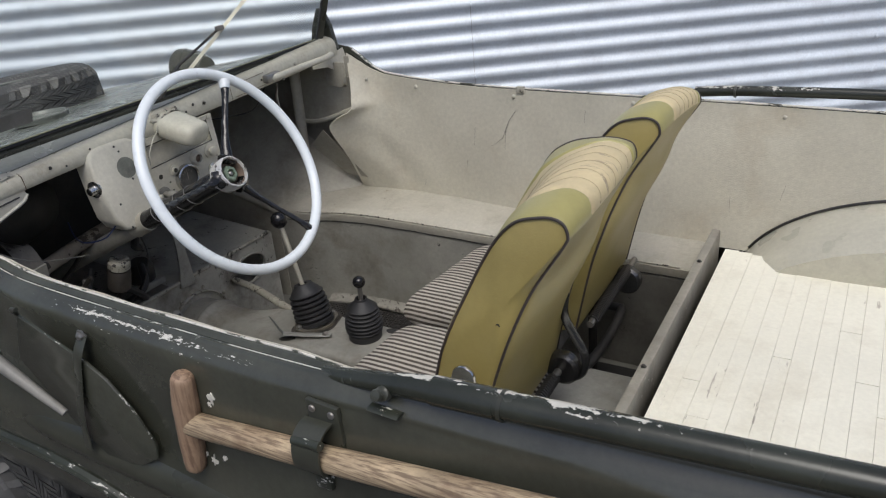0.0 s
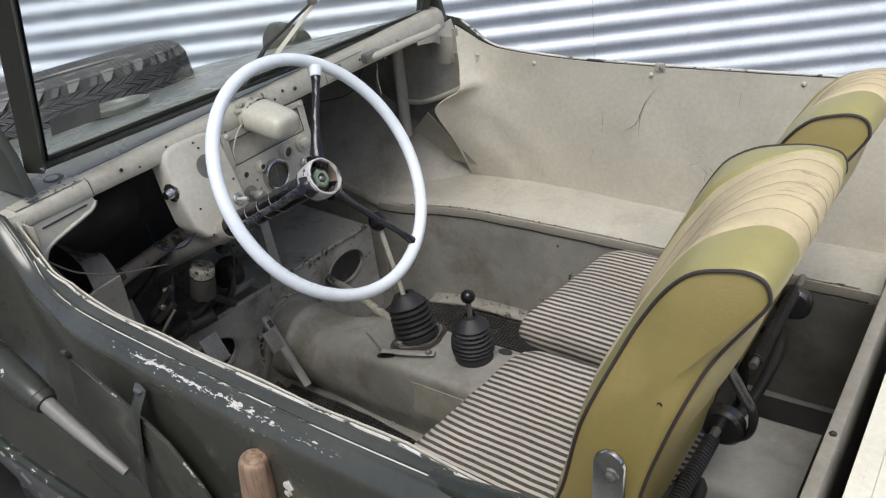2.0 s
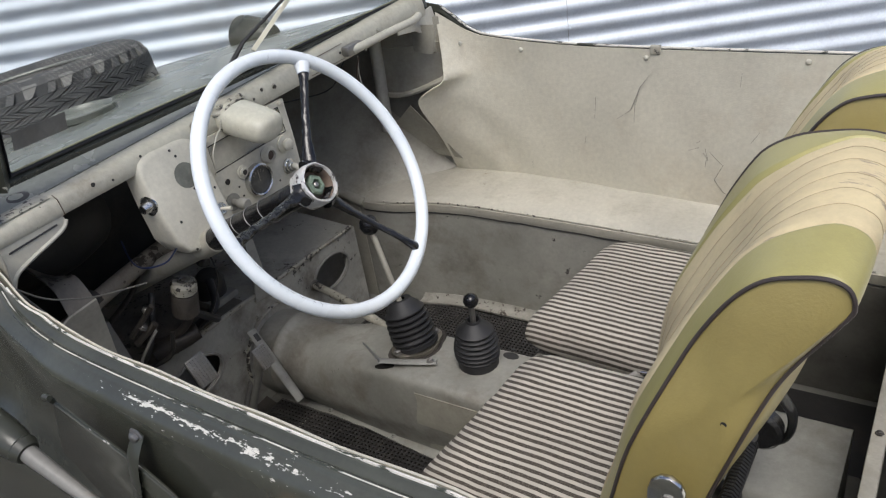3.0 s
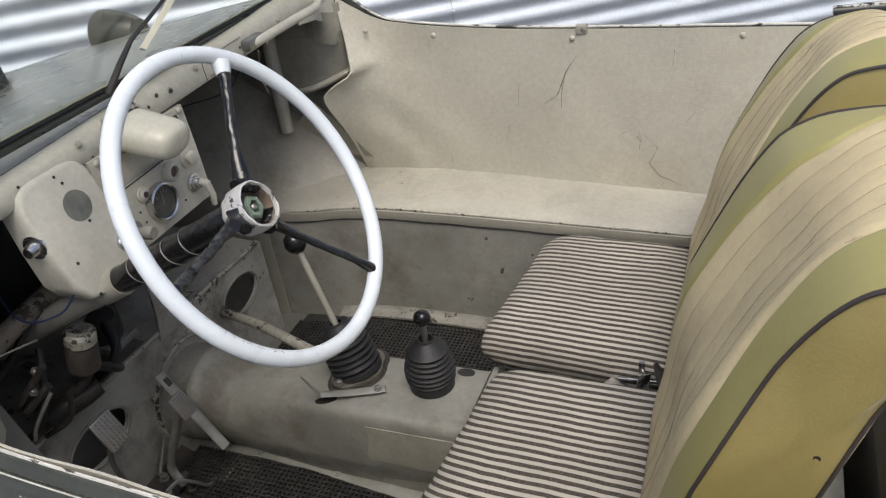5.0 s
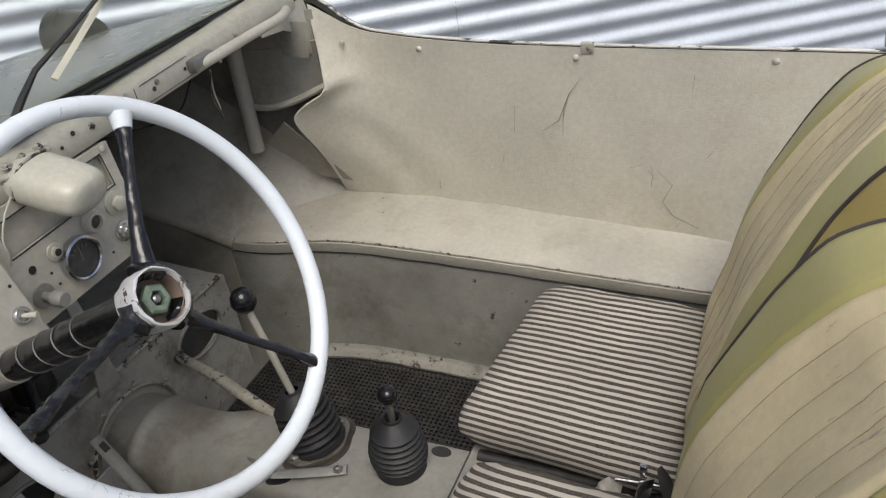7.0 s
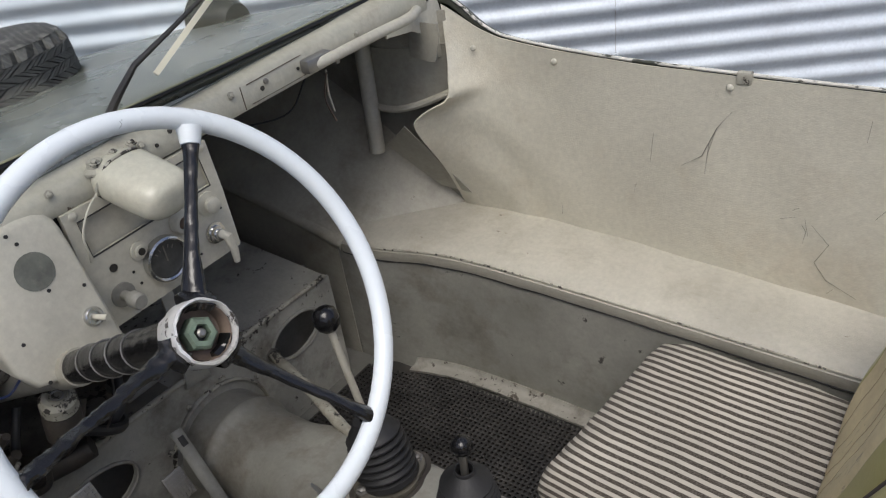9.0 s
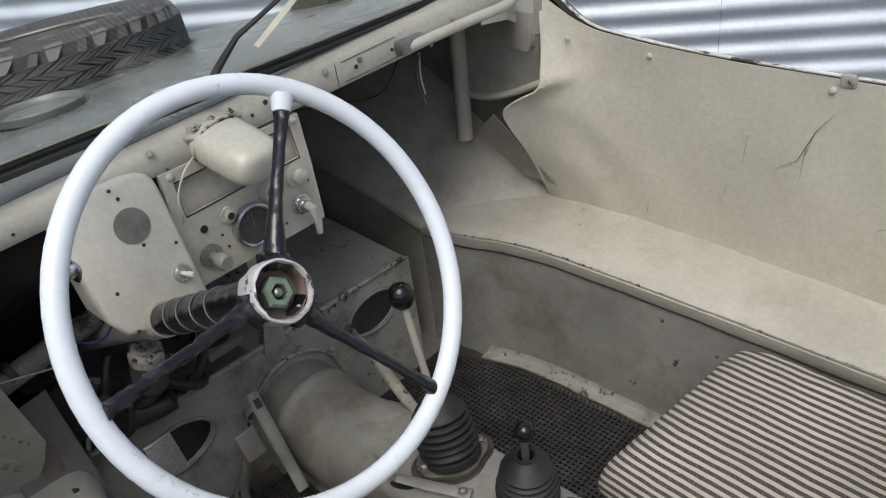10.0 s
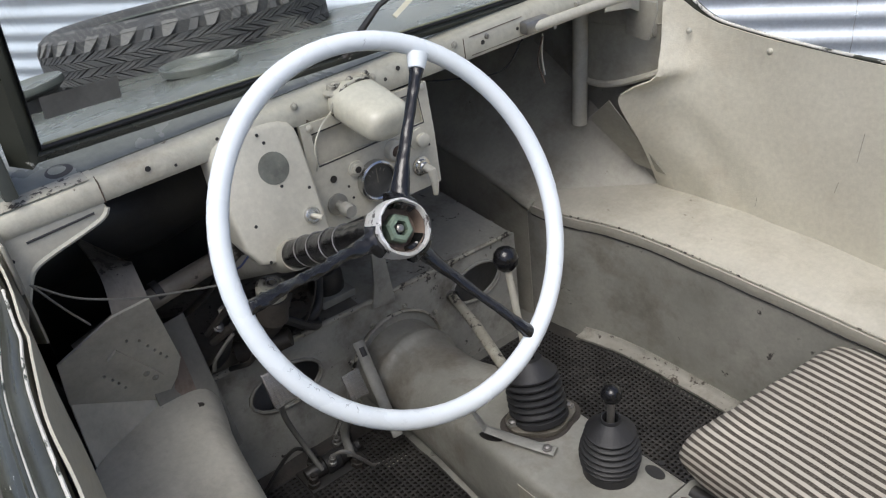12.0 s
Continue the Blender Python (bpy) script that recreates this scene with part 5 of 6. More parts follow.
def pedal(name, pad_at, turn, arm, thick, size=1.0):
    pad = bmesh.new()
    box((-0.006, -0.024, -0.034), (0.002, 0.024, 0.034), 0.002, bm=pad)
    p = part(name, pad, STEEL, car, "worn steel pedal with cross-ribbed pad")
    p.matrix_world = pose(*pad_at, 0, turn, 0) @ Matrix.Scale(size, 4)
    for i in range(6):
        for j in range(8):
            part("pad_rib", box((0.002, -0.022 + i * 0.0078, -0.031 + j * 0.008), (0.0045, -0.017 + i * 0.0078, -0.026 + j * 0.008), 0), STEEL, p)
    part("pedal_arm", tube(arm, thick, 10, 5), PIPE_GREY, car)


pedal("pedal", (-1.578, -0.283, 0.605), -28, [(-1.59, -0.282, 0.59), (-1.625, -0.275, 0.50), (-1.64, -0.250, 0.40), (-1.61, -0.235, 0.335)], 0.0055)
pedal("pedal", (-1.515, -0.168, 0.575), -28, [(-1.53, -0.166, 0.56), (-1.58, -0.160, 0.47), (-1.62, -0.165, 0.38), (-1.60, -0.17, 0.335)], 0.009, 0.76)
part("foot_lever", tube([(-1.655, -0.076, 0.548), (-1.60, -0.084, 0.478), (-1.529, -0.093, 0.386)], [0.012, 0.0125, 0.011], 8, flat=0.45), DUSTY, car, "flat grey-beige foot lever")
part("lever_slot", tube([(-1.642, -0.0775, 0.541), (-1.630, -0.079, 0.526)], 0.006, 8, flat=0.5), DARK, car)
part("master_cylinder", lathe([(0.0, -0.062), (0.014, -0.062), (0.016, -0.058), (0.016, -0.020), (0.021, -0.018), (0.021, 0.014), (0.017, 0.018), (0.017, 0.050), (0.010, 0.054), (0.010, 0.064), (0, 0.065)], (-1.620, -0.205, 0.332), (0.05, 1, 0.05), 18), DARK, car, "greasy brake cylinder below the pedals")
part("cylinder_foot", box((-1.66, -0.275, 0.302), (-1.585, -0.14, 0.316), 0.003), DARK, car)
for x, y, z, r, l, m_ in ((-1.604, -0.262, 0.316, 0.010, 0.030, OILY), (-1.652, -0.235, 0.316, 0.012, 0.042, DARK), (-1.598, -0.215, 0.346, 0.007, 0.022, STEEL), (-1.640, -0.178, 0.346, 0.008, 0.020, STEEL), (-1.590, -0.165, 0.316, 0.011, 0.026, OILY), (-1.655, -0.150, 0.316, 0.009, 0.050, DARK)):
    part("pipe_fitting", lathe([(r * 1.3, 0), (r * 1.3, l * 0.35), (r, l * 0.4), (r, l * 0.8), (r * 0.6, l * 0.85), (r * 0.6, l), (0, l)], (x, y, z), (0.1, 0.1, 1), 8), m_, car)
part("brake_pipe", tube([(-1.598, -0.215, 0.366), (-1.585, -0.19, 0.372), (-1.570, -0.165, 0.345), (-1.565, -0.14, 0.312), (-1.560, -0.10, 0.306)], 0.004, 8, 5), STEEL, car)
part("brake_pipe", tube([(-1.652, -0.235, 0.356), (-1.66, -0.262, 0.375), (-1.665, -0.30, 0.35), (-1.66, -0.345, 0.315)], 0.004, 8, 5), DARK, car)
part("return_spring", tube([(-1.66 + 0.0060 * math.cos(k * 0.9), -0.12 - 0.05 * k / 120, 0.42 - 0.07 * k / 120 + 0.0060 * math.sin(k * 0.9)) for k in range(120)], 0.0014, 5), STEEL, car, "small return spring")
part("floor_clip", box((-1.555, -0.125, 0.302), (-1.535, -0.075, 0.309), 0.002, m=Matrix()), CHIPPED, car)


# scratches and scuffs in the far side panel
for line in (((-0.934, 0.948), (-0.958, 0.916), (-0.980, 0.862), (-1.015, 0.837)), ((-0.955, 0.92), (-0.969, 0.889), (-0.971, 0.828)), ((-0.799, 0.772), (-0.789, 0.762), (-0.793, 0.738)),
             ((-0.751, 0.751), (-0.770, 0.710), (-0.746, 0.684), (-0.695, 0.667)), ((-0.818, 0.794), (-0.806, 0.802)), ((-0.796, 0.782), (-0.787, 0.755)), ((-0.783, 0.775), (-0.751, 0.748)), ((-0.692, 0.808), (-0.675, 0.833)), ((-0.741, 0.661), (-0.734, 0.672)), ((-1.071, 0.889), (-1.076, 0.833)), ((-0.723, 0.964), (-0.725, 0.930)), ((-0.835, 0.775), (-0.809, 0.785)),
             ((-0.958, 0.917), (-0.968, 0.873)), ((-1.102, 0.786), (-1.104, 0.762)), ((-1.261, 0.700), (-1.263, 0.678)), ((-0.316, 0.782), (-0.315, 0.734)), ((-0.187, 0.820), (-0.196, 0.780))):
    pts = []
    s = 1
    for x, z in line:
        v = (z - 0.640) / (top_of(x, s) - 0.004 - 0.640)
        pts.append((x, edge_of(x, s) - 0.002 - INSET(x) * (1 - v) ** 1.2 - 0.0062, z))
    part("scratch", tube([Vector(p) + Vector((noise.noise(Vector(p) * 70) * 0.0025, 0, noise.noise(Vector(p) * 70 + Vector((5, 0, 0))) * 0.0025)) for p in pts], [0.0003, 0.0006, 0.0004, 0.0006, 0.0003], 5, 1), DARK, car)
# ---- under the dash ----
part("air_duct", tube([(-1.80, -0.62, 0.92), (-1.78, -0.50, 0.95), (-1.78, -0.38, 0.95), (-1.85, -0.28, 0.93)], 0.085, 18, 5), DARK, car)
res = part("fluid_reservoir", lathe([(0.024, 0), (0.028, 0.004), (0.028, 0.05), (0.024, 0.056), (0.015, 0.058), (0.015, 0.062), (0.023, 0.063), (0.023, 0.078), (0.017, 0.083), (0, 0.084)], (-1.612, -0.250, 0.722), (0.28, 0.05, 1), 20), OILY, car, "small metal fluid reservoir with ribbed cap")
for r_, h_ in ((0.0085, 0.0875), (0.0165, 0.0865)):
    part("cap_ring", tube([Vector((-1.612, -0.250, 0.722)) + Vector((0.28, 0.05, 1)).normalized() * h_ + Vector((r_ * math.cos(2 * math.pi * k / 24), r_ * math.sin(2 * math.pi * k / 24), -0.28 * r_ * math.cos(2 * math.pi * k / 24))) for k in range(24)], 0.0013, 5, closed=True), STEEL, res)
part("reservoir_cap", lathe([(0.0245, 0.060), (0.027, 0.062), (0.027, 0.080), (0.021, 0.087), (0.014, 0.088), (0.012, 0.085), (0, 0.085)], (-1.612, -0.250, 0.722), (0.28, 0.05, 1), 20), CHIPPED, res, "pale screw cap")
for k in range(10):
    a = 2 * math.pi * k / 10
    part("cap_rib", box((-0.0015, 0.0225, 0.064), (0.0015, 0.025, 0.077), 0, m=Matrix.Translation((-1.612, -0.250, 0.722)) @ Vector((0, 0, 1)).rotation_difference(Vector((0.28, 0.05, 1)).normalized()).to_matrix().to_4x4() @ pose(0, 0, 0, 0, 0, math.degrees(a))), STEEL, res)
part("reservoir_hose", tube([(-1.612, -0.25, 0.73), (-1.62, -0.19, 0.67), (-1.66, -0.15, 0.63), (-1.72, -0.13, 0.61)], 0.009, 8, 6), BLACK, car)
part("regulator", lathe([(0.0, 0), (0.034, 0), (0.038, 0.01), (0.036, 0.05), (0.026, 0.066), (0, 0.07)], (-1.78, -0.06, 0.615), (0.3, -0.1, 1), 18), DARK, car, "round black electric unit on the ledge")
part("regulator_foot", box((-1.80, -0.10, 0.60), (-1.73, -0.02, 0.618), 0.003), BEIGE_DIRTY, car)
part("ledge_post", prism([(0.010, 0.80), (0.036, 0.80), (0.041, 0.68), (0.050, 0.565), (-0.008, 0.575), (0.006, 0.63), (0.012, 0.69)], -1.698, -1.692, "x", 0.0015), GRIME, car)
for a, b, r in (((-1.66, -0.355, 0.72), (-1.60, -0.325, 0.79), 0.006), ((-1.66, -0.35, 0.70), (-1.62, -0.32, 0.74), 0.008)):
    part("linkage_rod", tube([a, b], r, 8), OILY, car)
for q in ((-1.62, -0.328, 0.775), (-1.635, -0.340, 0.74)):
    bolt(q, (0.6, 0.2, 0.6), 0.007, car, STEEL)
part("linkage_cable", tube([(-1.650, -0.366, 0.650), (-1.640, -0.362, 0.675), (-1.625, -0.345, 0.705), (-1.615, -0.325, 0.728)], 0.0035, 8, 5), PIPE_GREY, car)
for pts, r_, m_ in ((((-1.70, -0.36, 0.62), (-1.66, -0.34, 0.66), (-1.64, -0.32, 0.72), (-1.66, -0.28, 0.78)), 0.007, BLACK),
                    (((-1.75, -0.30, 0.64), (-1.68, -0.27, 0.65), (-1.63, -0.24, 0.69), (-1.64, -0.20, 0.74)), 0.009, OILY),
                    (((-1.72, -0.20, 0.62), (-1.67, -0.19, 0.64), (-1.65, -0.15, 0.67), (-1.70, -0.11, 0.70)), 0.010, BLACK),
                    (((-1.80, -0.40, 0.70), (-1.72, -0.37, 0.74), (-1.66, -0.33, 0.80), (-1.62, -0.30, 0.86)), 0.006, OILY),
                    (((-1.68, -0.33, 0.615), (-1.64, -0.30, 0.64), (-1.62, -0.29, 0.70)), 0.005, DARK)):
    part("under_dash_hose", tube(pts, r_, 10, 6), m_, car)
part("cylinder_body", tube([(-1.70, -0.30, 0.625), (-1.66, -0.24, 0.640), (-1.645, -0.215, 0.645)], [0.022, 0.022, 0.018], 14), OILY, car)
BLUE = mat("blue_wire", (0.02, 0.032, 0.095), 0.4)
for pts, m_ in ((((-1.50, -0.587, 1.013), (-1.51, -0.551, 0.972), (-1.52, -0.515, 0.944), (-1.54, -0.452, 0.906), (-1.55, -0.346, 0.868)), PIPE_GREY),
                (((-1.50, -0.587, 1.013), (-1.51, -0.562, 0.959), (-1.52, -0.538, 0.913)), PIPE_GREY),
                (((-1.66, -0.300, 0.915), (-1.61, -0.325, 0.895), (-1.554, -0.339, 0.896), (-1.50, -0.325, 0.910), (-1.47, -0.31, 0.94)), BLUE),
                (((-1.60, -0.17, 0.86), (-1.585, -0.165, 0.78), (-1.60, -0.19, 0.70), (-1.66, -0.20, 0.64), (-1.68, -0.18, 0.615)), DARK),
                (((-1.52, 0.30, 1.09), (-1.56, 0.28, 1.03), (-1.62, 0.22, 1.02), (-1.70, 0.10, 1.03)), BLACK),
                (((-1.50, 0.33, 1.09), (-1.52, 0.335, 1.04), (-1.515, 0.345, 0.995)), RUST),
                (((-1.51, 0.34, 1.09), (-1.525, 0.35, 1.045), (-1.53, 0.36, 1.005)), BEIGE)):
    part("loose_wire", tube(pts, 0.0017, 6, 8), m_, car)

part("steering_shaft_tube", tube([(-1.60, -0.56, 0.83), (-1.61, -0.45, 0.855), (-1.62, -0.30, 0.872), (-1.625, -0.20, 0.878)], 0.017, 14, 4), LEDGE, car, "grimy brown-grey shaft tube under the dash")
for y in (-0.42, -0.27):
    part("tube_clamp", tube([(-1.6145, y - 0.006, 0.862), (-1.6155, y + 0.006, 0.8635)], 0.020, 14), DARK, car)
part("dash_pipe", tube([(-1.55, -0.20, 0.90), (-1.58, -0.19, 0.84), (-1.62, -0.17, 0.80), (-1.66, -0.13, 0.77)], 0.010, 8, 6), BLACK, car)

# ---- windscreen ----
SB, SLOPE = Vector((-1.548, 0, 1.146)), 0.36


def screen_point(y, h, out=0.0):
    n = math.hypot(1, SLOPE)
    near = (0.6 - y) / 1.135
    return Vector((SB.x + 0.020 * near + SLOPE * h + out / n, y, SB.z + 0.012 * near + h - out * SLOPE / n))


def windscreen():
    root = empty("windscreen", SB)
    tagged(root, "upright windscreen with dark green metal frame and wiper", "windscreen")

    def bar(p, q, w, d, name):
        a, b = Vector(p), Vector(q)
        return part(name, tube([a - SB, b - SB], [w, w], 4, flat=d / w), GREEN, root)
    part("bottom_rail", tube([screen_point(-0.535, 0.004) - SB, screen_point(0.60, 0.004) - SB], 0.011, 4, flat=1.0), GREEN, root)
    part("top_rail", tube([screen_point(-0.535, 0.40) - SB, screen_point(0.60, 0.40) - SB], 0.017, 4), GREEN, root)
    for y in (-0.535, 0.60):
        part("post", tube([screen_point(y + (0.004 if y < 0 else 0), 0.0) - SB, screen_point(y + (0.004 if y < 0 else 0), 0.41) - SB], 0.021 if y < 0 else 0.0145, 4), GREEN, root)
        part("hinge_bracket", prism([(-1.60 - SB.x, -0.02), (-1.50 - SB.x, -0.02), (-1.515 - SB.x, 0.05), (-1.54 - SB.x, 0.10), (-1.56 - SB.x, 0.10), (-1.585 - SB.x, 0.04)], y + (0.022 if y > 0 else -0.040), y + (0.040 if y > 0 else -0.022), "y", 0.003), GREEN, root)
    g = part("glass_pane", sheet(lambda u, v: screen_point(-0.52 + 1.105 * u, 0.008 + 0.38 * v) - SB, 2, 2, 0.005), GLASS, root, "clear dusty glass pane", smooth=False)
    g.visible_shadow = False
    part("glass_seal", tube([screen_point(y, h, 0.004) - SB for y, h in ((-0.512, 0.014), (0.582, 0.014), (0.582, 0.385), (-0.512, 0.385))], 0.004, 6, closed=True), BLACK, root)
    # olive dirt gathered along the foot of the glass
    part("dirt_line", tube([screen_point(-0.508 + 1.08 * k / 12, 0.0185 + 0.0012 * math.sin(7 * k), 0.0045) - SB for k in range(13)], 0.0028, 6, 2, flat=0.5), mat("olive_dirt", (0.20, 0.20, 0.13), 0.7, vary=0.3), root, "pale olive dirt line along the glass")
    arm = [(-0.068, 0.012, 0.016), (-0.040, 0.050, 0.018), (-0.012, 0.082, 0.020), (0.06, 0.112, 0.018), (0.135, 0.145, 0.016)]
    part("wiper_arm", tube([screen_point(*q) - SB for q in arm], [0.0065, 0.0055, 0.0042, 0.0032, 0.003], 8), DARK, root)
    part("wiper_blade", tube([screen_point(0.026, 0.052, 0.012) - SB, screen_point(0.225, 0.196, 0.012) - SB], 0.010, 4, flat=0.4), mat("pale_wiper", (0.74, 0.70, 0.54), 0.5, vary=0.15), root, "pale wiper blade")
    part("wiper_clip", box((-0.004, -0.012, -0.004), (0.006, 0.012, 0.008), 0.002, m=Matrix.Translation(screen_point(0.128, 0.140, 0.016) - SB)), STEEL, root)
    part("dark_sticker", sheet(lambda u, v: screen_point(-0.497 + 0.095 * u, 0.050 + 0.030 * v, 0.005) - SB, 1, 1), PIPE_GREY, root)
    return root


windscreen()
part("cap_ring", lathe([(0.068, 0), (0.070, 0.012), (0.068, 0.014), (0.065, 0.012), (0.062, 0.003), (0, 0.003)], (-1.83, -0.18, 1.120), (-0.1, 0, 1), 28), HOOD, car, "round deck filler ring")
part("deck_plug", lathe([(0.020, 0), (0.021, 0.003), (0.012, 0.004), (0.010, 0.0015), (0, 0.0015)], (-1.562, -0.498, 1.119), (0.15, -0.05, 1), 18), DARK, car)
lid_axis = Vector((-0.12, -0.10, 1)).normalized()
pot = part("deck_vent", lathe([(0.056, -0.02), (0.056, 0.026), (0.064, 0.030), (0.069, 0.034), (0.069, 0.042), (0, 0.042)], (-2.120, -0.412, 1.052), lid_axis, 32), DARK, car, "dark round deck vent with worn rim")
part("vent_lid", lathe([(0.071, 0.036), (0.073, 0.040), (0.072, 0.048), (0.067, 0.049), (0.062, 0.046), (0, 0.044)], (-2.120, -0.412, 1.052), lid_axis, 32), HOOD, pot, "grey-green round lid")
for s in (-1, 1):
    lamp = part("headlamp", lathe([(0.0, -0.11), (0.04, -0.10), (0.058, -0.06), (0.066, 0.0), (0.066, 0.02), (0, 0.024)], (-2.22, s * 0.675, 1.030), (-1, 0, 0), 24), GREEN, car, "dark green headlamp shell")
    part("lamp_glass", lathe([(0.062, 0.021), (0.05, 0.03), (0, 0.034)], (-2.22, s * 0.675, 1.030), (-1, 0, 0), 24), CHROME, lamp)
    part("lamp_foot", tube([(-2.22, s * 0.62, 0.97), (-2.22, s * 0.66, 1.02)], 0.015, 8), GREEN, car)


# ---- wheels ----
def wheel(name, R, W, label, treads=46):
    """A wheel lying flat: axis up, with a block tread of angled lugs."""
    root = empty(name)
    prof = [(R * 0.62, -W * 0.30), (R * 0.70, -W * 0.46), (R * 0.84, -W * 0.50), (R * 0.92, -W * 0.45), (R * 0.965, -W * 0.36), (R * 0.972, 0), (R * 0.965, W * 0.36), (R * 0.92, W * 0.45),
            (R * 0.84, W * 0.50), (R * 0.70, W * 0.46), (R * 0.62, W * 0.30)]
    tyre = part("tyre", lathe(prof, seg=64, closed=True), TYRE, root, label)
    lug = bmesh.new()
    w0 = W * 0.37
    rows = ((-1.0, -0.60, 0.5), (-0.58, -0.30, -1.5), (-0.285, -0.01, 1.5), (0.01, 0.285, -1.5), (0.30, 0.58, 1.5), (0.60, 1.0, 0.5))
    for row, (lo, hi, tw) in enumerate(rows):
        edge = row in (0, 5)
        count = treads if edge else treads * 5 // 2
        pitch = 2 * math.pi / count
        for i in range(count):
            off = pitch * (i + row * 0.37 + 0.10 * math.sin(9.0 * i + 4.0 * row))
            half = pitch / 2 * ((0.74 if i % 2 else 0.38) if edge else 0.78 - 0.10 * math.sin(5.0 * i + row))
            bm = bmesh.new() if edge and i % 2 else lug
            point = 0.45 if edge and i % 2 else 1.0
            vs = []
            for rr in (R * 0.95, R * 1.0):
                for zz, sh in ((lo, 0), (hi, 1)):
                    r2 = rr - (R * 0.035 if abs(zz) > 0.95 else 0)
                    inner = edge and abs(zz) < 0.9
                    for e in (-half, half):
                        t = off + e * (point if inner else 1.0) + tw * (sh - 0.5) * math.pi / treads * 1.1
                        vs.append(bm.verts.new((r2 * math.cos(t), r2 * math.sin(t), zz * w0)))
            for q in ((0, 1, 3, 2), (4, 6, 7, 5), (0, 2, 6, 4), (1, 5, 7, 3), (0, 4, 5, 1), (2, 3, 7, 6)):
                bm.faces.new([vs[k] for k in q])
            if edge:
                z0, z1 = (lo * w0, lo * w0 * 1.3) if row == 0 else (hi * w0, hi * w0 * 1.3)
                vs = []
                for rr, zz in ((R * 0.955, z0), (R * 0.972, z0), (R * 0.87, z1 * 1.02), (R * 0.86, z1 * 0.98)):
                    for e in (-half, half):
                        t = off + e + tw * (-0.5 if row == 0 else 0.5) * math.pi / treads * 1.1
                        vs.append(bm.verts.new((rr * math.cos(t), rr * math.sin(t), zz)))
                for q in ((0, 1, 3, 2), (2, 3, 5, 4), (4, 5, 7, 6), (0, 2, 4, 6), (1, 7, 5, 3)):
                    bm.faces.new([vs[k] for k in q])
            if bm is not lug:
                part("shoulder_block", bm, SHOULDER, tyre, smooth=False)
    tagged(part("tread", lug, LUG, tyre, smooth=False), kind="stuff")
    rim = [(0.0, -W * 0.08), (R * 0.20, -W * 0.08), (R * 0.24, W * 0.02), (R * 0.40, W * 0.06), (R * 0.50, -W * 0.10), (R * 0.56, -W * 0.1), (R * 0.60, W * 0.28), (R * 0.635, W * 0.36), (R * 0.64, W * 0.30), (R * 0.61, -W * 0.30), (R * 0.0, -W * 0.20)]
    rm = part("rim", lathe(rim, seg=40), DARK, root, "dark steel rim")
    part("rim_flange", tube([(R * 0.635 * math.cos(2 * math.pi * k / 48), R * 0.635 * math.sin(2 * math.pi * k / 48), W * 0.37) for k in range(48)], 0.0045, 6, closed=True), HOOD, rm)
    for i in range(5):
        a = 2 * math.pi * i / 5
        bolt((R * 0.30 * math.cos(a), R * 0.30 * math.sin(a), W * 0.03), (0, 0, 1), 0.011, rm)
    return root


spare = wheel("spare_wheel", 0.338, 0.150, "black tyre with chunky dusty cross-ply tread")
tagged(spare, "spare wheel with dusty tread lying on front deck", "wheel")
spare.matrix_world = pose(-2.385, 0.010, 1.049, 0, -8.5, 0)
for s in (-1, 1):
    fw = copy_thing(spare, pose(-1.78, s * 0.66, 0.34, 90, 0, 0))
    fw.name = "front_wheel"
    tagged(fw, "black front tyre under the hull side", "wheel", "road wheels")
    fw = copy_thing(spare, pose(0.23, s * 0.62, 0.34, 90, 0, 0))
    fw.name = "rear_wheel"
    tagged(fw, "black rear tyre under the hull side", "wheel", "road wheels")


# ---- seats ----
SIDE = [(-0.640, 0.640), (-0.622, 0.725), (-0.602, 0.786), (-0.573, 0.895), (-0.523, 1.013), (-0.497, 1.065), (-0.470, 1.106), (-0.443, 1.131), (-0.413, 1.141), (-0.388, 1.144), (-0.370, 1.137), (-0.3635, 1.119), (-0.370, 1.102), (-0.413, 1.034), (-0.436, 0.985), (-0.463, 0.910), (-0.492, 0.815), (-0.525, 0.660)]


def lean(z):
    """The near side of a backrest leans in towards its top."""
    k = max(0.0, min(1.0, (z - 0.90) / 0.17))
    return 0.027 * k * k * (3 - 2 * k)


NEAR_SEAM = ramp_of([(0.64, 0.15), (0.90, 0.145), (1.01, 0.168), (1.09, 0.20), (1.14, 0.235)])
FAR_SEAM = ramp_of([(0.64, 0.80), (0.95, 0.80), (1.02, 0.785), (1.12, 0.755), (1.15, 0.78)])


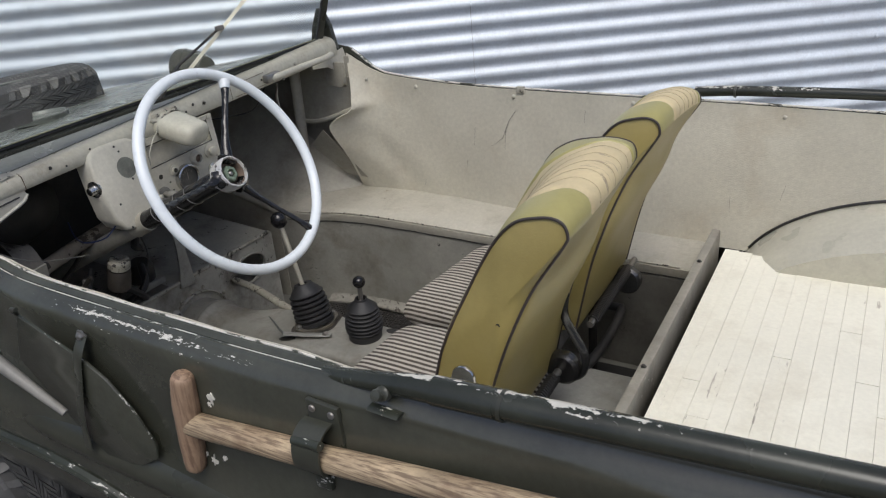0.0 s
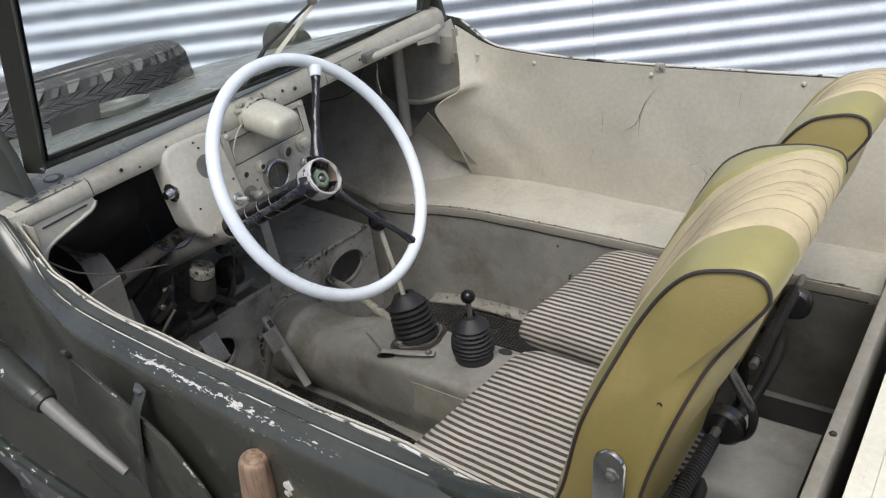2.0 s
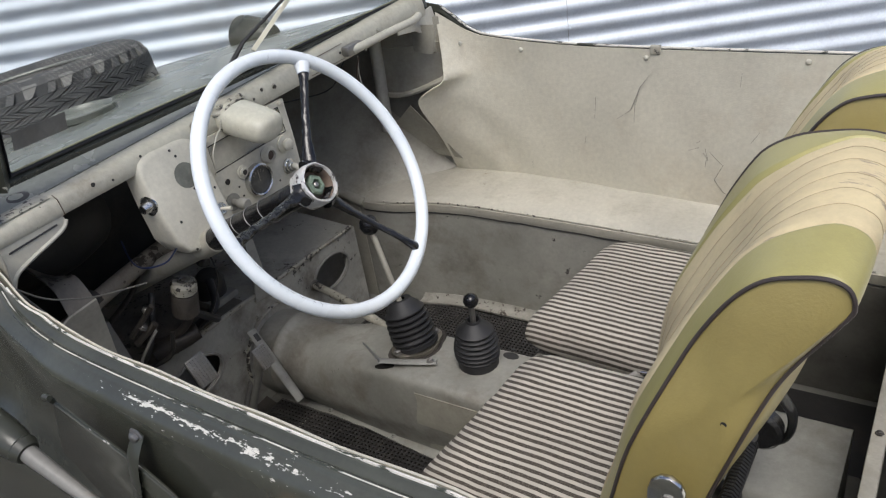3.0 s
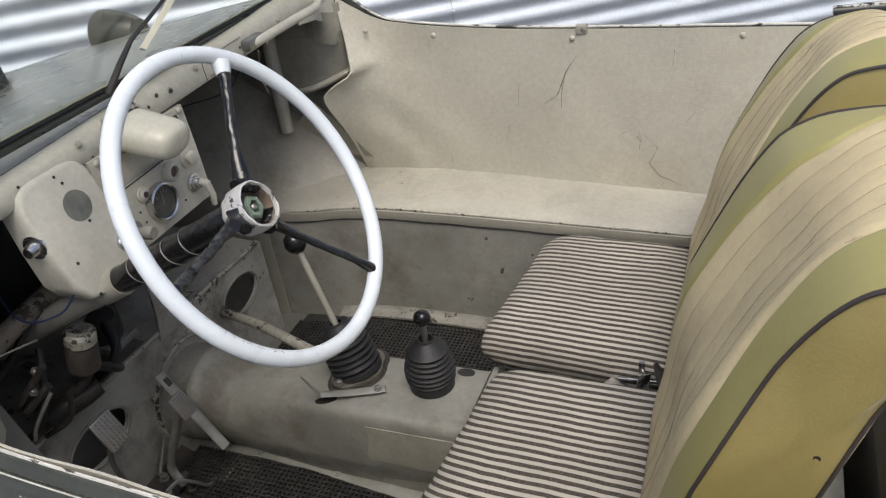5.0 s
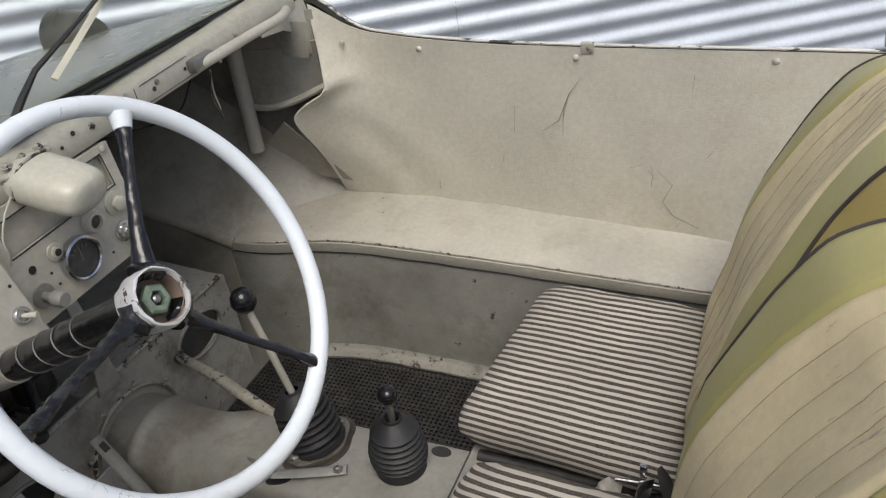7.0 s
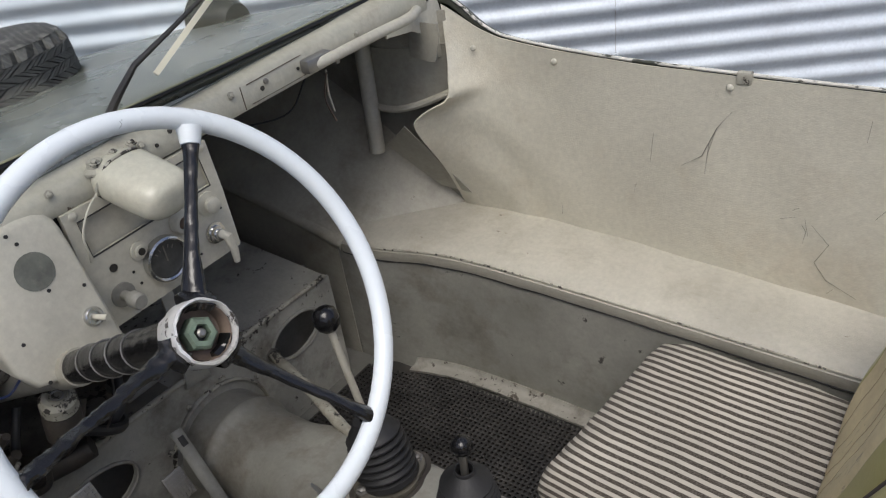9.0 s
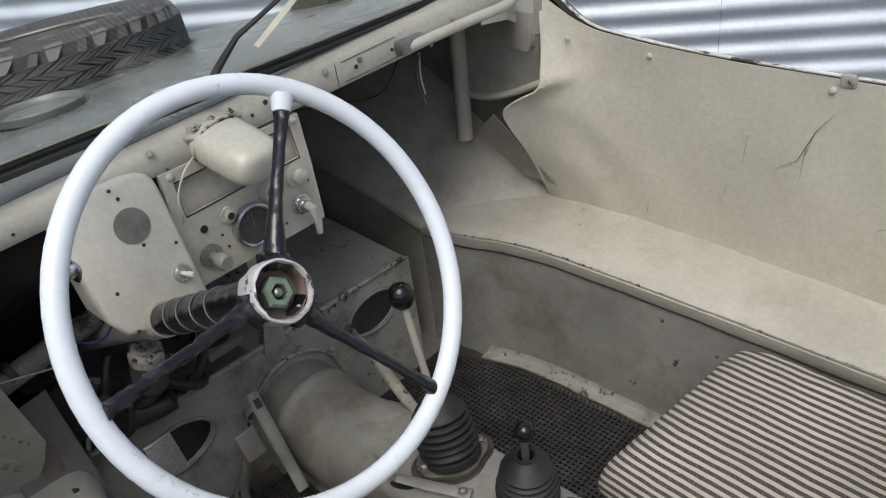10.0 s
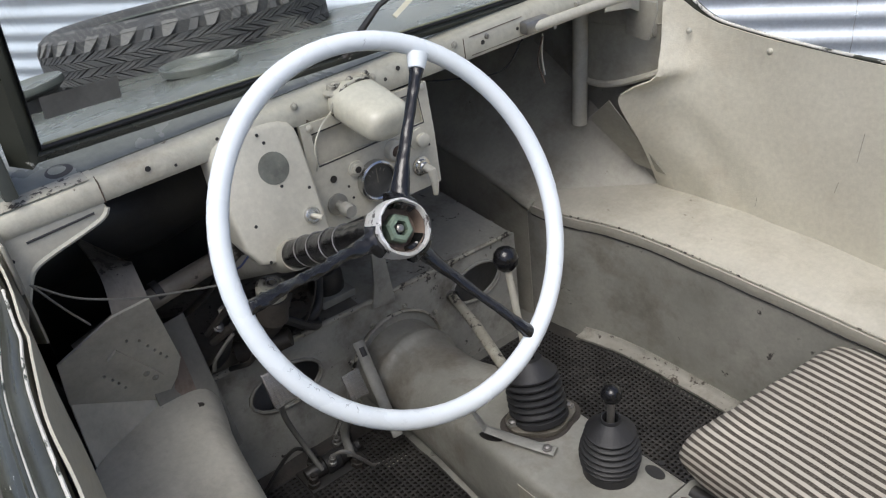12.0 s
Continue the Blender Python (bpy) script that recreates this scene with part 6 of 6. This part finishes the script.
def backrest(yn, yf, parent, skew=0.0, crown=0.0, drop=0.0):
    """A padded backrest: two side panels with piping, olive bolsters and a pleated cream middle that runs over the top."""
    prof = [Vector((a, 0, b)) for a, b in SIDE]
    full = smooth_path(prof, 4)
    full = [(p.x, p.z) for p in full]
    n = len(full)
    normals = []
    for i, (a, b) in enumerate(full):
        p, q = full[max(i - 1, 0)], full[min(i + 1, n - 1)]
        t = Vector((q[0] - p[0], q[1] - p[1])).normalized()
        normals.append((-t.y, t.x))
    w = yf - yn
    cols = 120

    def shift(i, v):
        k = i / (n - 1)
        return -skew * v * min(1.0, max(0.0, (full[i][1] - 0.66) / 0.26)) * (1.0 if k < 0.36 else max(0.0, 1 - (k - 0.36) / 0.22))

    def across(q, k):
        """Where a column lies over the width: wide in front, drawn in below the crown, and over the crown almost to the far edge."""
        z = full[round(k * (n - 1))][1]
        over = min(1.0, max(0.0, (k - 0.42) / 0.10))
        near = NEAR_SEAM(z) * (1 - over) + 0.265 * over
        far = FAR_SEAM(z) * (1 - over) + 0.915 * over
        if q <= 0.265:
            return q / 0.265 * near
        return near + (q - 0.265) / 0.47 * (far - near) if q < 0.735 else far + (q - 0.735) / 0.265 * (1 - far)

    def bulge(v, i, q):
        k = i / (n - 1)
        front = 1.0 if k < 0.62 else max(0.25, 1 - (k - 0.62) / 0.1)
        dome = (1 - abs(2 * v - 1) ** 2.6) ** 0.6
        pl = 0.0
        c = abs(2 * v - 1)
        f = (q - 0.265) / 0.47 * 6
        if 0.5 < f < 5.5 and k < 0.66:
            pl = -0.0010 * math.exp(-((f - round(f)) / 0.13) ** 2)
        seam = -0.004 * math.exp(-(min(abs(q - 0.265), abs(q - 0.735)) / 0.012) ** 2) if k < 0.66 else 0
        top = 0.14 + 0.86 / (1 + math.exp((k - 0.20) / 0.04))
        side = -0.016 * max(0.0, 1 - (c / 0.55) ** 2) * min(1.0, max(0.0, (0.46 - k) / 0.12)) * min(1.0, k / 0.05)
        return side + 0.026 * math.exp(-((k - 0.83) / 0.09) ** 2) * dome + (0.022 * front * top + crown * math.exp(-((k - 0.53) / 0.11) ** 2)) * dome + pl + seam
    bms = {"pleats": bmesh.new(), "bolster": bmesh.new(), "back_cover": bmesh.new()}
    grids = {k: {} for k in bms}

    def vert(key, i, j):
        g = grids[key]
        if (i, j) not in g:
            g[i, j] = bms[key].verts.new(skin(i, j / cols))
        return g[i, j]

    def skin(i, q, lift=0.0):
        v = across(q, i / (n - 1))
        o = bulge(v, i, q) + lift
        lim = math.sin(math.pi * min(1, (i / (n - 1)) / 0.02) / 2) if i < 2 else 1
        a, b = full[i]
        return Vector((a + shift(i, v) + normals[i][0] * o * lim, yn + w * v + lean(b) * (1 - v), b + normals[i][1] * o * lim - drop * v * v * max(0.0, (b - 0.64) / 0.5)))

    for i in range(n - 1):
        for j in range(cols):
            key = "back_cover" if i / (n - 1) > 0.66 else ("pleats" if 0.265 < (j + 0.5) / cols < 0.735 else "bolster")
            bms[key].faces.new((vert(key, i, j), vert(key, i, j + 1), vert(key, i + 1, j + 1), vert(key, i + 1, j)))
    part("pleated_panel", bms["pleats"], CREAM, parent, "pleated faded cream middle panel", angle=60)
    last = int(0.66 * (n - 1))
    for m in range(1, 6):
        part("pleat_seam", tube([skin(i, 0.265 + 0.47 * m / 6, 0.0004) for i in range(1, last + 1)], 0.00045, 5), SEAM, parent)
    part("bolster", bms["bolster"], OLIVE, parent, "olive green vinyl bolsters", angle=60)
    part("back_cover", bms["back_cover"], MUSTARD, parent, "mustard vinyl back cover", angle=60)
    for y, out in ((yn, -1), (yf, 1)):
        bm = bmesh.new()
        edge = [(a + shift(i, 0 if out < 0 else 1), b - (0 if out < 0 else drop * max(0.0, (b - 0.64) / 0.5))) for i, (a, b) in enumerate(full)]
        inn = [lean(b) if out < 0 else 0.0 for a, b in edge]
        mid = Vector((sum(p[0] for p in edge) / n, y + sum(inn) / n, sum(p[1] for p in edge) / n))
        rings = []
        for s in (1.0, 0.86, 0.6, 0.25):
            rings.append([bm.verts.new((mid.x + (a - mid.x) * s, mid.y + (y + q - mid.y) * s + out * 0.016 * (1 - s ** 3), mid.z + (b - mid.z) * s)) for (a, b), q in zip(edge, inn)])
        for r0, r1 in zip(rings, rings[1:]):
            for i in range(n):
                bm.faces.new((r0[i], r0[(i + 1) % n], r1[(i + 1) % n], r1[i]))
        bm.faces.new(rings[-1])
        part("side_cover", bm, MUSTARD, parent, "mustard vinyl side cover", angle=60)
        part("piping", tube([(a, y + q + out * 0.002, b) for (a, b), q in zip(edge, inn)], 0.0024, 8, cap=True), PIPING, parent, "dark piping along the seam")
    part("vent_hole", lathe([(0.0035, 0), (0.0035, 0.0015), (0, 0.0015)], (-0.468, yn + lean(0.97) - 0.012, 0.966), (0, -1, 0), 10), DARK, parent)


def car_seat(yn, yf, label, skew, crown, drop, top, move):
    root = empty("car_seat")
    tagged(root, label, "car seat", "front seats")
    backrest(yn, yf, root, skew, crown, drop)
    yc = (yn + yf) / 2
    pan = box((-0.97, yn + 0.04, 0.520), (-0.60, yf - 0.03, 0.560), 0.018, 3)
    part("seat_pan", pan, BEIGE_DIRTY, root, "worn seat base under the loose cushion")
    part("seat_frame", tube([(-0.97, yn + 0.03, 0.53), (-0.58, yn + 0.03, 0.53), (-0.52, yn + 0.06, 0.53), (-0.52, yf - 0.06, 0.53), (-0.58, yf - 0.03, 0.53), (-0.97, yf - 0.03, 0.53)], 0.012, 10, 4), DARK, root)
    for x in (-0.95, -0.60):
        for y in (yn + 0.04, yf - 0.04):
            part("leg", tube([(x, y, 0.30), (x, y, 0.53)], 0.012, 8), DARK, root)
    # hinge arm at the inner side, and the sprung bar between the hinges
    y = yf + 0.004
    arm = [(-0.448, y - 0.018, 0.955), (-0.470, y - 0.012, 0.87), (-0.477, y - 0.004, 0.83), (-0.479, y, 0.785), (-0.458, y + 0.004, 0.738), (-0.440, y + 0.006, 0.700), (-0.446, y + 0.006, 0.655), (-0.480, y + 0.004, 0.633)]
    if top < 5:
        part("hinge_arm", tube([Vector(q) + Vector(move) for q in arm[top:]], 0.011, 10, 5, flat=0.55), DARKCHROME, root, "dark bent hinge arm")
    part("hinge_drum", lathe([(0, -0.014), (0.030, -0.014), (0.036, -0.009), (0.036, 0.009), (0.030, 0.014), (0.012, 0.015), (0, 0.015)], Vector((-0.485, y, 0.667)) + Vector(move), (0, 1, 0), 24), DARKCHROME, root, "round steel hinge drum")
    part("cross_bar", tube([(-0.500, yn + 0.02, 0.667), (-0.500, yf - 0.01, 0.667)], 0.008, 10), STEEL, root)
    spring = [(-0.500 + 0.0115 * math.cos(k * 0.9), yn + 0.04 + (yf - yn - 0.10) * k / 260, 0.667 + 0.0115 * math.sin(k * 0.9)) for k in range(260)]
    part("coil_spring", tube(spring, 0.0026, 5), DARK, root, "coil spring along the cross bar")
    return root


drv = car_seat(-0.425, -0.072, "olive and cream vinyl bucket seat with dark piping", 0.048, 0.012, -0.010, 0, (-0.010, -0.028, 0.004))
car_seat(0.060, 0.428, "olive and cream vinyl bucket seat beside driver's seat", 0.022, 0.010, 0.036, 9, (-0.015, -0.075, -0.026))
part("hinge_plate", prism([(-0.545, 0.80), (-0.503, 0.80), (-0.498, 0.880), (-0.503, 0.892), (-0.514, 0.899), (-0.526, 0.897), (-0.536, 0.888), (-0.540, 0.875)], -0.462, -0.452, "y", 0.003), CHROME, drv, "worn chrome hinge plate")
bolt((-0.515, -0.462, 0.865), (0, -1, 0), 0.007, drv)


def cushion(at, size, turn, label, edge=5.0, tip=0.0):
    """A loose stuffed cushion: full rounded sides, soft corners, a sat-in middle."""
    root = empty("seat_cushion", at)
    tagged(root, label, "cushion", "striped cushions")
    lx, ly, h = size

    def f(sign):
        def g(u, v):
            a, b = math.sin(math.pi * (u - 0.5)), math.sin(math.pi * (v - 0.5))
            dome = (max(0.0, 1 - abs(a) ** edge) * max(0.0, 1 - abs(b) ** (edge + 1))) ** 0.5
            corner = 1 - 0.055 * (abs(a) * abs(b)) ** 7
            if a < 0 < b:
                corner = 1 + (tip - 0.03) * (abs(a) * abs(b)) ** 8
            sag = 1 - 0.20 * math.exp(-((a - 0.1) ** 2 + (b + 0.1) ** 2) / 0.25)
            wob = 0.0045 * noise.noise(Vector((2.2 * a, 2.2 * b, at[0] * 3))) + 0.002 * noise.noise(Vector((6 * a, 5 * b, 4)))
            pull = 0.0016 * math.sin(23 * a + 5 * b) * abs(b) ** 6 + 0.0016 * math.sin(21 * b) * abs(a) ** 6
            return Vector((a * lx / 2 * corner * (1 - 0.02 * (1 - b * b)), b * ly / 2 * corner * (1 - 0.02 * (1 - a * a)), sign * (h / 2) * dome * sag + wob + pull))
        return g
    bm = sheet(f(1), 36, 36)
    sheet(f(-1), 36, 36, bm=bm)
    bmesh.ops.remove_doubles(bm, verts=bm.verts, dist=0.0004)
    part("cushion_cover", bm, TICKING, root, angle=180)
    root.matrix_world = pose(*at, 0, -3, turn)
    return root


cushion((-0.806, 0.262, 0.590), (0.372, 0.400, 0.128), -7, "grey-brown striped ticking cushion on passenger seat", tip=0.045)
cushion((-0.758, -0.187, 0.590), (0.43, 0.414, 0.124), -5, "grey-brown striped ticking cushion on driver's seat")

# the belt end and rags between the seats
belt = part("belt_buckle", box((-0.012, -0.002, -0.018), (0.012, 0.002, 0.018), 0.0015), CHROME, drv, "chrome belt tongue")
belt.matrix_world = pose(-0.690, 0.030, 0.612, 0, 12, 40)
part("belt_stem", box((-0.698, 0.034, 0.628), (-0.688, 0.042, 0.652), 0.002), CHROME, drv)
part("belt_strap", tube([(-0.672, 0.040, 0.650), (-0.662, 0.036, 0.625), (-0.648, 0.028, 0.590), (-0.640, 0.022, 0.560)], [0.006, 0.014, 0.016, 0.016], 10, 4, flat=0.3), DARK, drv, "dark belt webbing")
part("seat_slide", tube([(-0.735, 0.046, 0.600), (-0.60, 0.056, 0.600)], 0.0035, 8), CHROME, drv, "thin chrome slide rod")


def rag(at, r, seed):
    bm = lathe([(0, -0.6), (0.6, -0.5), (0.95, -0.1), (1.0, 0.2), (0.8, 0.55), (0.4, 0.72), (0, 0.75)], (0, 0, 0), (0, 0, 1), 28)
    for v in bm.verts:
        v.co = Vector((v.co.x * r[0], v.co.y * r[1], v.co.z * r[2])) + noise.noise_vector(v.co * 1.7 + Vector((seed, 0, 0))) * 0.006 + noise.noise_vector(v.co * 5 + Vector((seed, 0, 0))) * 0.002
    th = part("wiping_rag", bm, RAG, None)
    th.matrix_world = pose(*at, 0, 0, seed * 20)
    tagged(th, "grubby grey-white crumpled cloth tucked between the seats", "rag", "rags between the seats")


RAG = mat("grubby_rag", (0.36, 0.34, 0.30), 0.95, vary=0.25, scale=40, stain=(0.15, 0.13, 0.11), stain_amount=0.7, stain_scale=25, grain_scale=400, bump=0.6)
rag((-0.722, 0.014, 0.566), (0.040, 0.022, 0.040), 1.0)
rag((-0.745, 0.034, 0.578), (0.024, 0.016, 0.030), 3.0)


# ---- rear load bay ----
# bay paint made dark: the shade of the seats is in its colour
BAY = mat("shaded_bay_paint", (0.12, 0.115, 0.10), 0.55, vary=0.25, stain=(0.05, 0.045, 0.036), stain_amount=0.8, stain_scale=6, chips=(0.03, 0.026, 0.022), chip_level=0.68, chip_scale=40)
part("bay_beam", box((-0.347, -0.615, 0.60), (-0.326, 0.590, 0.700), 0.003), mat("worn_grey_timber", (0.31, 0.295, 0.25), 0.7, vary=0.2, stain=(0.10, 0.085, 0.065), stain_amount=0.6, chips=(0.5, 0.47, 0.4), chip_level=0.67, chip_scale=60), car, "worn grey timber cross beam")
for y in (-0.44, -0.08, 0.39):
    bolt((-0.336, y, 0.702), (0, 0, 1), 0.004, car, DARK)
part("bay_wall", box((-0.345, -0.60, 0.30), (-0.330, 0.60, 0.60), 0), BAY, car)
# floor colour darkened for the same seat shade
part("foot_box", box((-0.60, -0.45, 0.30), (-0.36, 0.20, 0.34), 0.006), mat("shaded_floor_paint", (0.135, 0.13, 0.118), 0.55, vary=0.2, stain=(0.06, 0.05, 0.04), stain_amount=0.7, chips=(0.03, 0.028, 0.025), chip_level=0.66, chip_scale=45), car)
# dark sheet laid over the bench front to stand in for shade
part("bay_side_shade", sheet(lambda u, v: Vector((-0.62 + 0.27 * u, BENCH_IN(-0.62 + 0.27 * u) + 0.0015, 0.302 + 0.292 * v)), 6, 4, 0.002), BAY, car, "side of the footwell behind the seats, darkened for seat shade")
# black sheet added on the floor for the darkness of the pit
part("dark_floor_sheet", box((-0.62, 0.205, 0.3005), (-0.36, 0.46, 0.3025), 0), DARK, car)


def rear_arch(s):
    def f(u, v):
        a = math.pi * u
        x = 0.20 - 0.50 * math.cos(a)
        z = 0.50 + 0.33 * math.sin(a) ** 0.9
        return Vector((x, s * (0.44 + 0.24 * v), z - 0.05 * (1 - v) ** 3))
    part("rear_wheel_arch", sheet(f, 30, 10, 0.004), ARCH, car, "shiny beige rear wheel arch with rust spots")
    part("arch_seam", tube([(0.20 - 0.50 * math.cos(radians(a)), s * 0.608, 0.504 + 0.33 * math.sin(radians(a)) ** 0.9) for a in range(24, 100, 4)], 0.0035, 6), DARK, car)

    def side(u, v):
        a = math.pi * u
        return Vector((0.20 - 0.50 * math.cos(a), s * 0.44, 0.30 + (0.15 + 0.33 * math.sin(a) ** 0.9) * v))
    part("rear_arch_side", sheet(side, 30, 4, 0.004), ARCH, car)


for s in (-1, 1):
    rear_arch(s)


def load_deck():
    root = empty("load_deck", (-0.30, 0, 0.66))
    tagged(root, "cream painted plank deck over the load bay", "deck")
    rnd = random.Random(4)
    x = 0.0
    i = 0
    while x < 0.92:
        w = 0.036 + rnd.uniform(-0.004, 0.004)
        far = 0.524 - 0.2 * x if x < 0.07 else 0.49 if x < 0.11 else 0.468
        cut = rnd.uniform(-0.3, 0.3)
        for lo, hi in ((-0.60, cut - 0.0008), (cut + 0.0008, far)):
            dz = rnd.uniform(-0.0008, 0.0008)
            part("plank", box((x, lo, dz), (x + w - 0.0004, hi, 0.020 + dz), 0.0004, 1), PLANK, root, smooth=False)
        x += w
        i += 1
    return root


load_deck()
part("deck_bearer", box((-0.29, -0.60, 0.62), (0.60, -0.55, 0.658), 0.003), OAK, car)
part("deck_bearer", box((-0.29, 0.38, 0.62), (0.60, 0.42, 0.658), 0.003), OAK, car)

# ---- outside of the near hull ----
shovel = empty("shovel", (-0.84, -0.745, 0.89))
tagged(shovel, "wooden shovel handle with grip strapped to the hull", "shovel")


def rel(p):
    return Vector(p) - shovel.location


part("grip", tube([rel((-0.8365, -0.727, 0.986)), rel((-0.838, -0.727, 0.978)), rel((-0.845, -0.727, 0.93)), rel((-0.853, -0.728, 0.86)), rel((-0.859, -0.728, 0.812)), rel((-0.860, -0.728, 0.806))], [0.008, 0.017, 0.0205, 0.019, 0.0165, 0.009], 16, 6), GRIP, shovel, "worn turned wooden grip")
part("shaft", tube([rel((-0.842, -0.728, 0.896)), rel((-0.60, -0.733, 0.919)), rel((-0.31, -0.739, 0.953)), rel((0.15, -0.748, 1.005))], [0.0185, 0.0185, 0.0185, 0.0185], 18), ASH, shovel, "weathered wooden shaft")
part("blade", sheet(lambda u, v: rel((0.12 + 0.26 * u, -0.748 - 0.012 * math.sin(math.pi * v), 1.005 + (v - 0.5) * (0.20 if u < 0.6 else 0.20 * (1 - (u - 0.6) * 1.2)))), 8, 8, 0.003), DARK, shovel)
shovel.location += Vector((0.008, 0, -0.008))
clamp = part("strap_bracket", prism([(-0.606, 0.994), (-0.556, 0.990), (-0.553, 0.925), (-0.603, 0.930)], -0.722, -0.714, "y", 0.0015), GREEN, car, "dark green strap bracket holding the shovel")
part("strap_hinge", tube([(-0.612, -0.750, 0.947), (-0.566, -0.752, 0.951)], 0.0070, 12), SCUFF_GLINT, clamp)
wrap_path = [(-0.722, 0.966), (-0.736, 0.965), (-0.750, 0.956), (-0.757, 0.940), (-0.758, 0.918), (-0.753, 0.902), (-0.740, 0.891), (-0.722, 0.884), (-0.714, 0.872)]


def strap_band(lo, hi, shift):
    pts = smooth_path([(0, a, b) for a, b in wrap_path], 4)
    return sheet(lambda u, v: Vector((lo + (hi - lo) * v + shift * u, pts[round(u * (len(pts) - 1))].y, pts[round(u * (len(pts) - 1))].z)), len(pts) - 1, 4, 0.0035)


part("strap_loop", strap_band(-0.610, -0.566, -0.006), GREEN, clamp, "dark green metal band round the shaft")
part("strap_foot", box((-0.608, -0.730, 0.850), (-0.580, -0.712, 0.878), 0.004), SCUFF_GLINT, clamp)
for x, z in ((-0.596, 0.982), (-0.566, 0.979)):
    part("bracket_screw", lathe([(0.0055, 0), (0.0055, 0.001), (0.0045, 0.0025), (0, 0.003)], (x, -0.722, z), (0, -1, 0), 12), STEEL, clamp)

# paddle blade behind its strap
pad = [(-1.195, 1.000), (-1.06, 0.947), (-1.01, 0.920), (-0.965, 0.870), (-0.935, 0.815), (-0.940, 0.785), (-0.985, 0.755), (-1.055, 0.738), (-1.11, 0.775), (-1.18, 0.845), (-1.235, 0.905)]
blade = empty("paddle", (-1.08, -0.724, 0.87))
tagged(blade, "dark green paddle blade strapped to the hull side", "paddle")
part("paddle_blade", prism([(a + 1.08, b - 0.87) for a, b in pad], -0.006, 0.000, "y", 0.002), HULL, blade)
# flecked tube stands in for the highlight on the blade's edge
part("blade_edge", tube([(a + 1.08, -0.004, b - 0.87) for a, b in pad[-1:] + pad[:6]], 0.0014, 6, 1), SCUFF_GLINT, blade)
part("hook", tube([(-0.115, -0.004, 0.13), (-0.112, -0.012, 0.145), (-0.10, -0.012, 0.146)], 0.004, 6), GREEN, blade)
part("paddle_strap", tube([(-1.058, -0.712, 0.985), (-1.062, -0.730, 0.955), (-1.075, -0.735, 0.90), (-1.095, -0.738, 0.83), (-1.105, -0.738, 0.76)], [0.012, 0.014, 0.012, 0.012, 0.014], 8, 5, flat=0.2), GREEN, car, "dark metal strap over the paddle")
bolt((-1.058, -0.715, 0.984), (0, -1, 0), 0.007, car)
part("side_pipe", tube([(-1.75, -0.74, 1.055), (-1.45, -0.758, 0.985), (-1.30, -0.760, 0.934), (-1.262, -0.760, 0.921)], [0.026, 0.025, 0.023, 0.017], 18, 6), GREEN, car)
part("pipe_clamp", tube([(-1.272, -0.760, 0.9245), (-1.266, -0.760, 0.9225), (-1.256, -0.760, 0.9185)], [0.017, 0.0205, 0.016], 18), GREEN, car)
part("pipe_tip", tube([(-1.262, -0.760, 0.921), (-1.20, -0.754, 0.882), (-1.128, -0.744, 0.831)], [0.0125, 0.0100, 0.0065], 12, 4), PIPE_GREY, car, "tapered worn metal rod")
part("wheel_arch_lip", tube([(-2.2, -0.70, 0.55), (-2.0, -0.74, 0.72), (-1.7, -0.77, 0.79), (-1.4, -0.785, 0.775), (-1.13, -0.785, 0.765), (-0.95, -0.78, 0.72), (-0.80, -0.765, 0.64)], 0.010, 8, 5), SCUFF_GLINT, car, "worn lip of the front wheel arch")
part("hull_chine", sheet(lambda u, v: Vector((-1.6 + 1.6 * u, -(EDGE(-1.6 + 1.6 * u) + 0.03 + 0.045 * math.sin(math.pi * v) * (1 - u)), 0.80 - 0.10 * v - 0.05 * u)), 14, 6, 0.002), GREEN, car)

# latches on the gunwales
for s in (-1, 1):
    x = -0.921 if s > 0 else -0.49
    part("latch", box((x - 0.013, s * (edge_of(x, s) - 0.004) - 0.005, top_of(x, s) - 0.016), (x + 0.013, s * (edge_of(x, s) - 0.004) + 0.007, top_of(x, s) + 0.006), 0.003), CHIPPED, car)


# bare flakes in the hull paint round the shovel grip
def flake(x, z, r, seed):
    rnd = random.Random(seed)
    y = -(max(EDGE(x), 0.675) + 0.0345) if z < 0.86 else -(EDGE(x) + 0.0335)
    pts = []
    for k in range(14):
        a = 2 * math.pi * k / 14
        q = r * rnd.uniform(0.25, 1.45)
        pts.append((x + 0.8 * q * math.cos(a), z + 1.2 * q * math.sin(a)))
    part("bare_flake", prism(pts, y - 0.0005, y + 0.004, "y"), WHITE_EDGE, car, smooth=False)


for n_, (px, pz, pr) in enumerate(((-0.792, 0.938, 0.007), (-0.798, 0.925, 0.004), (-0.819, 0.815, 0.007), (-0.795, 0.826, 0.005), (-0.836, 0.823, 0.005), (-0.755, 0.865, 0.004))):
    flake(px, pz, pr, 20 + n_)
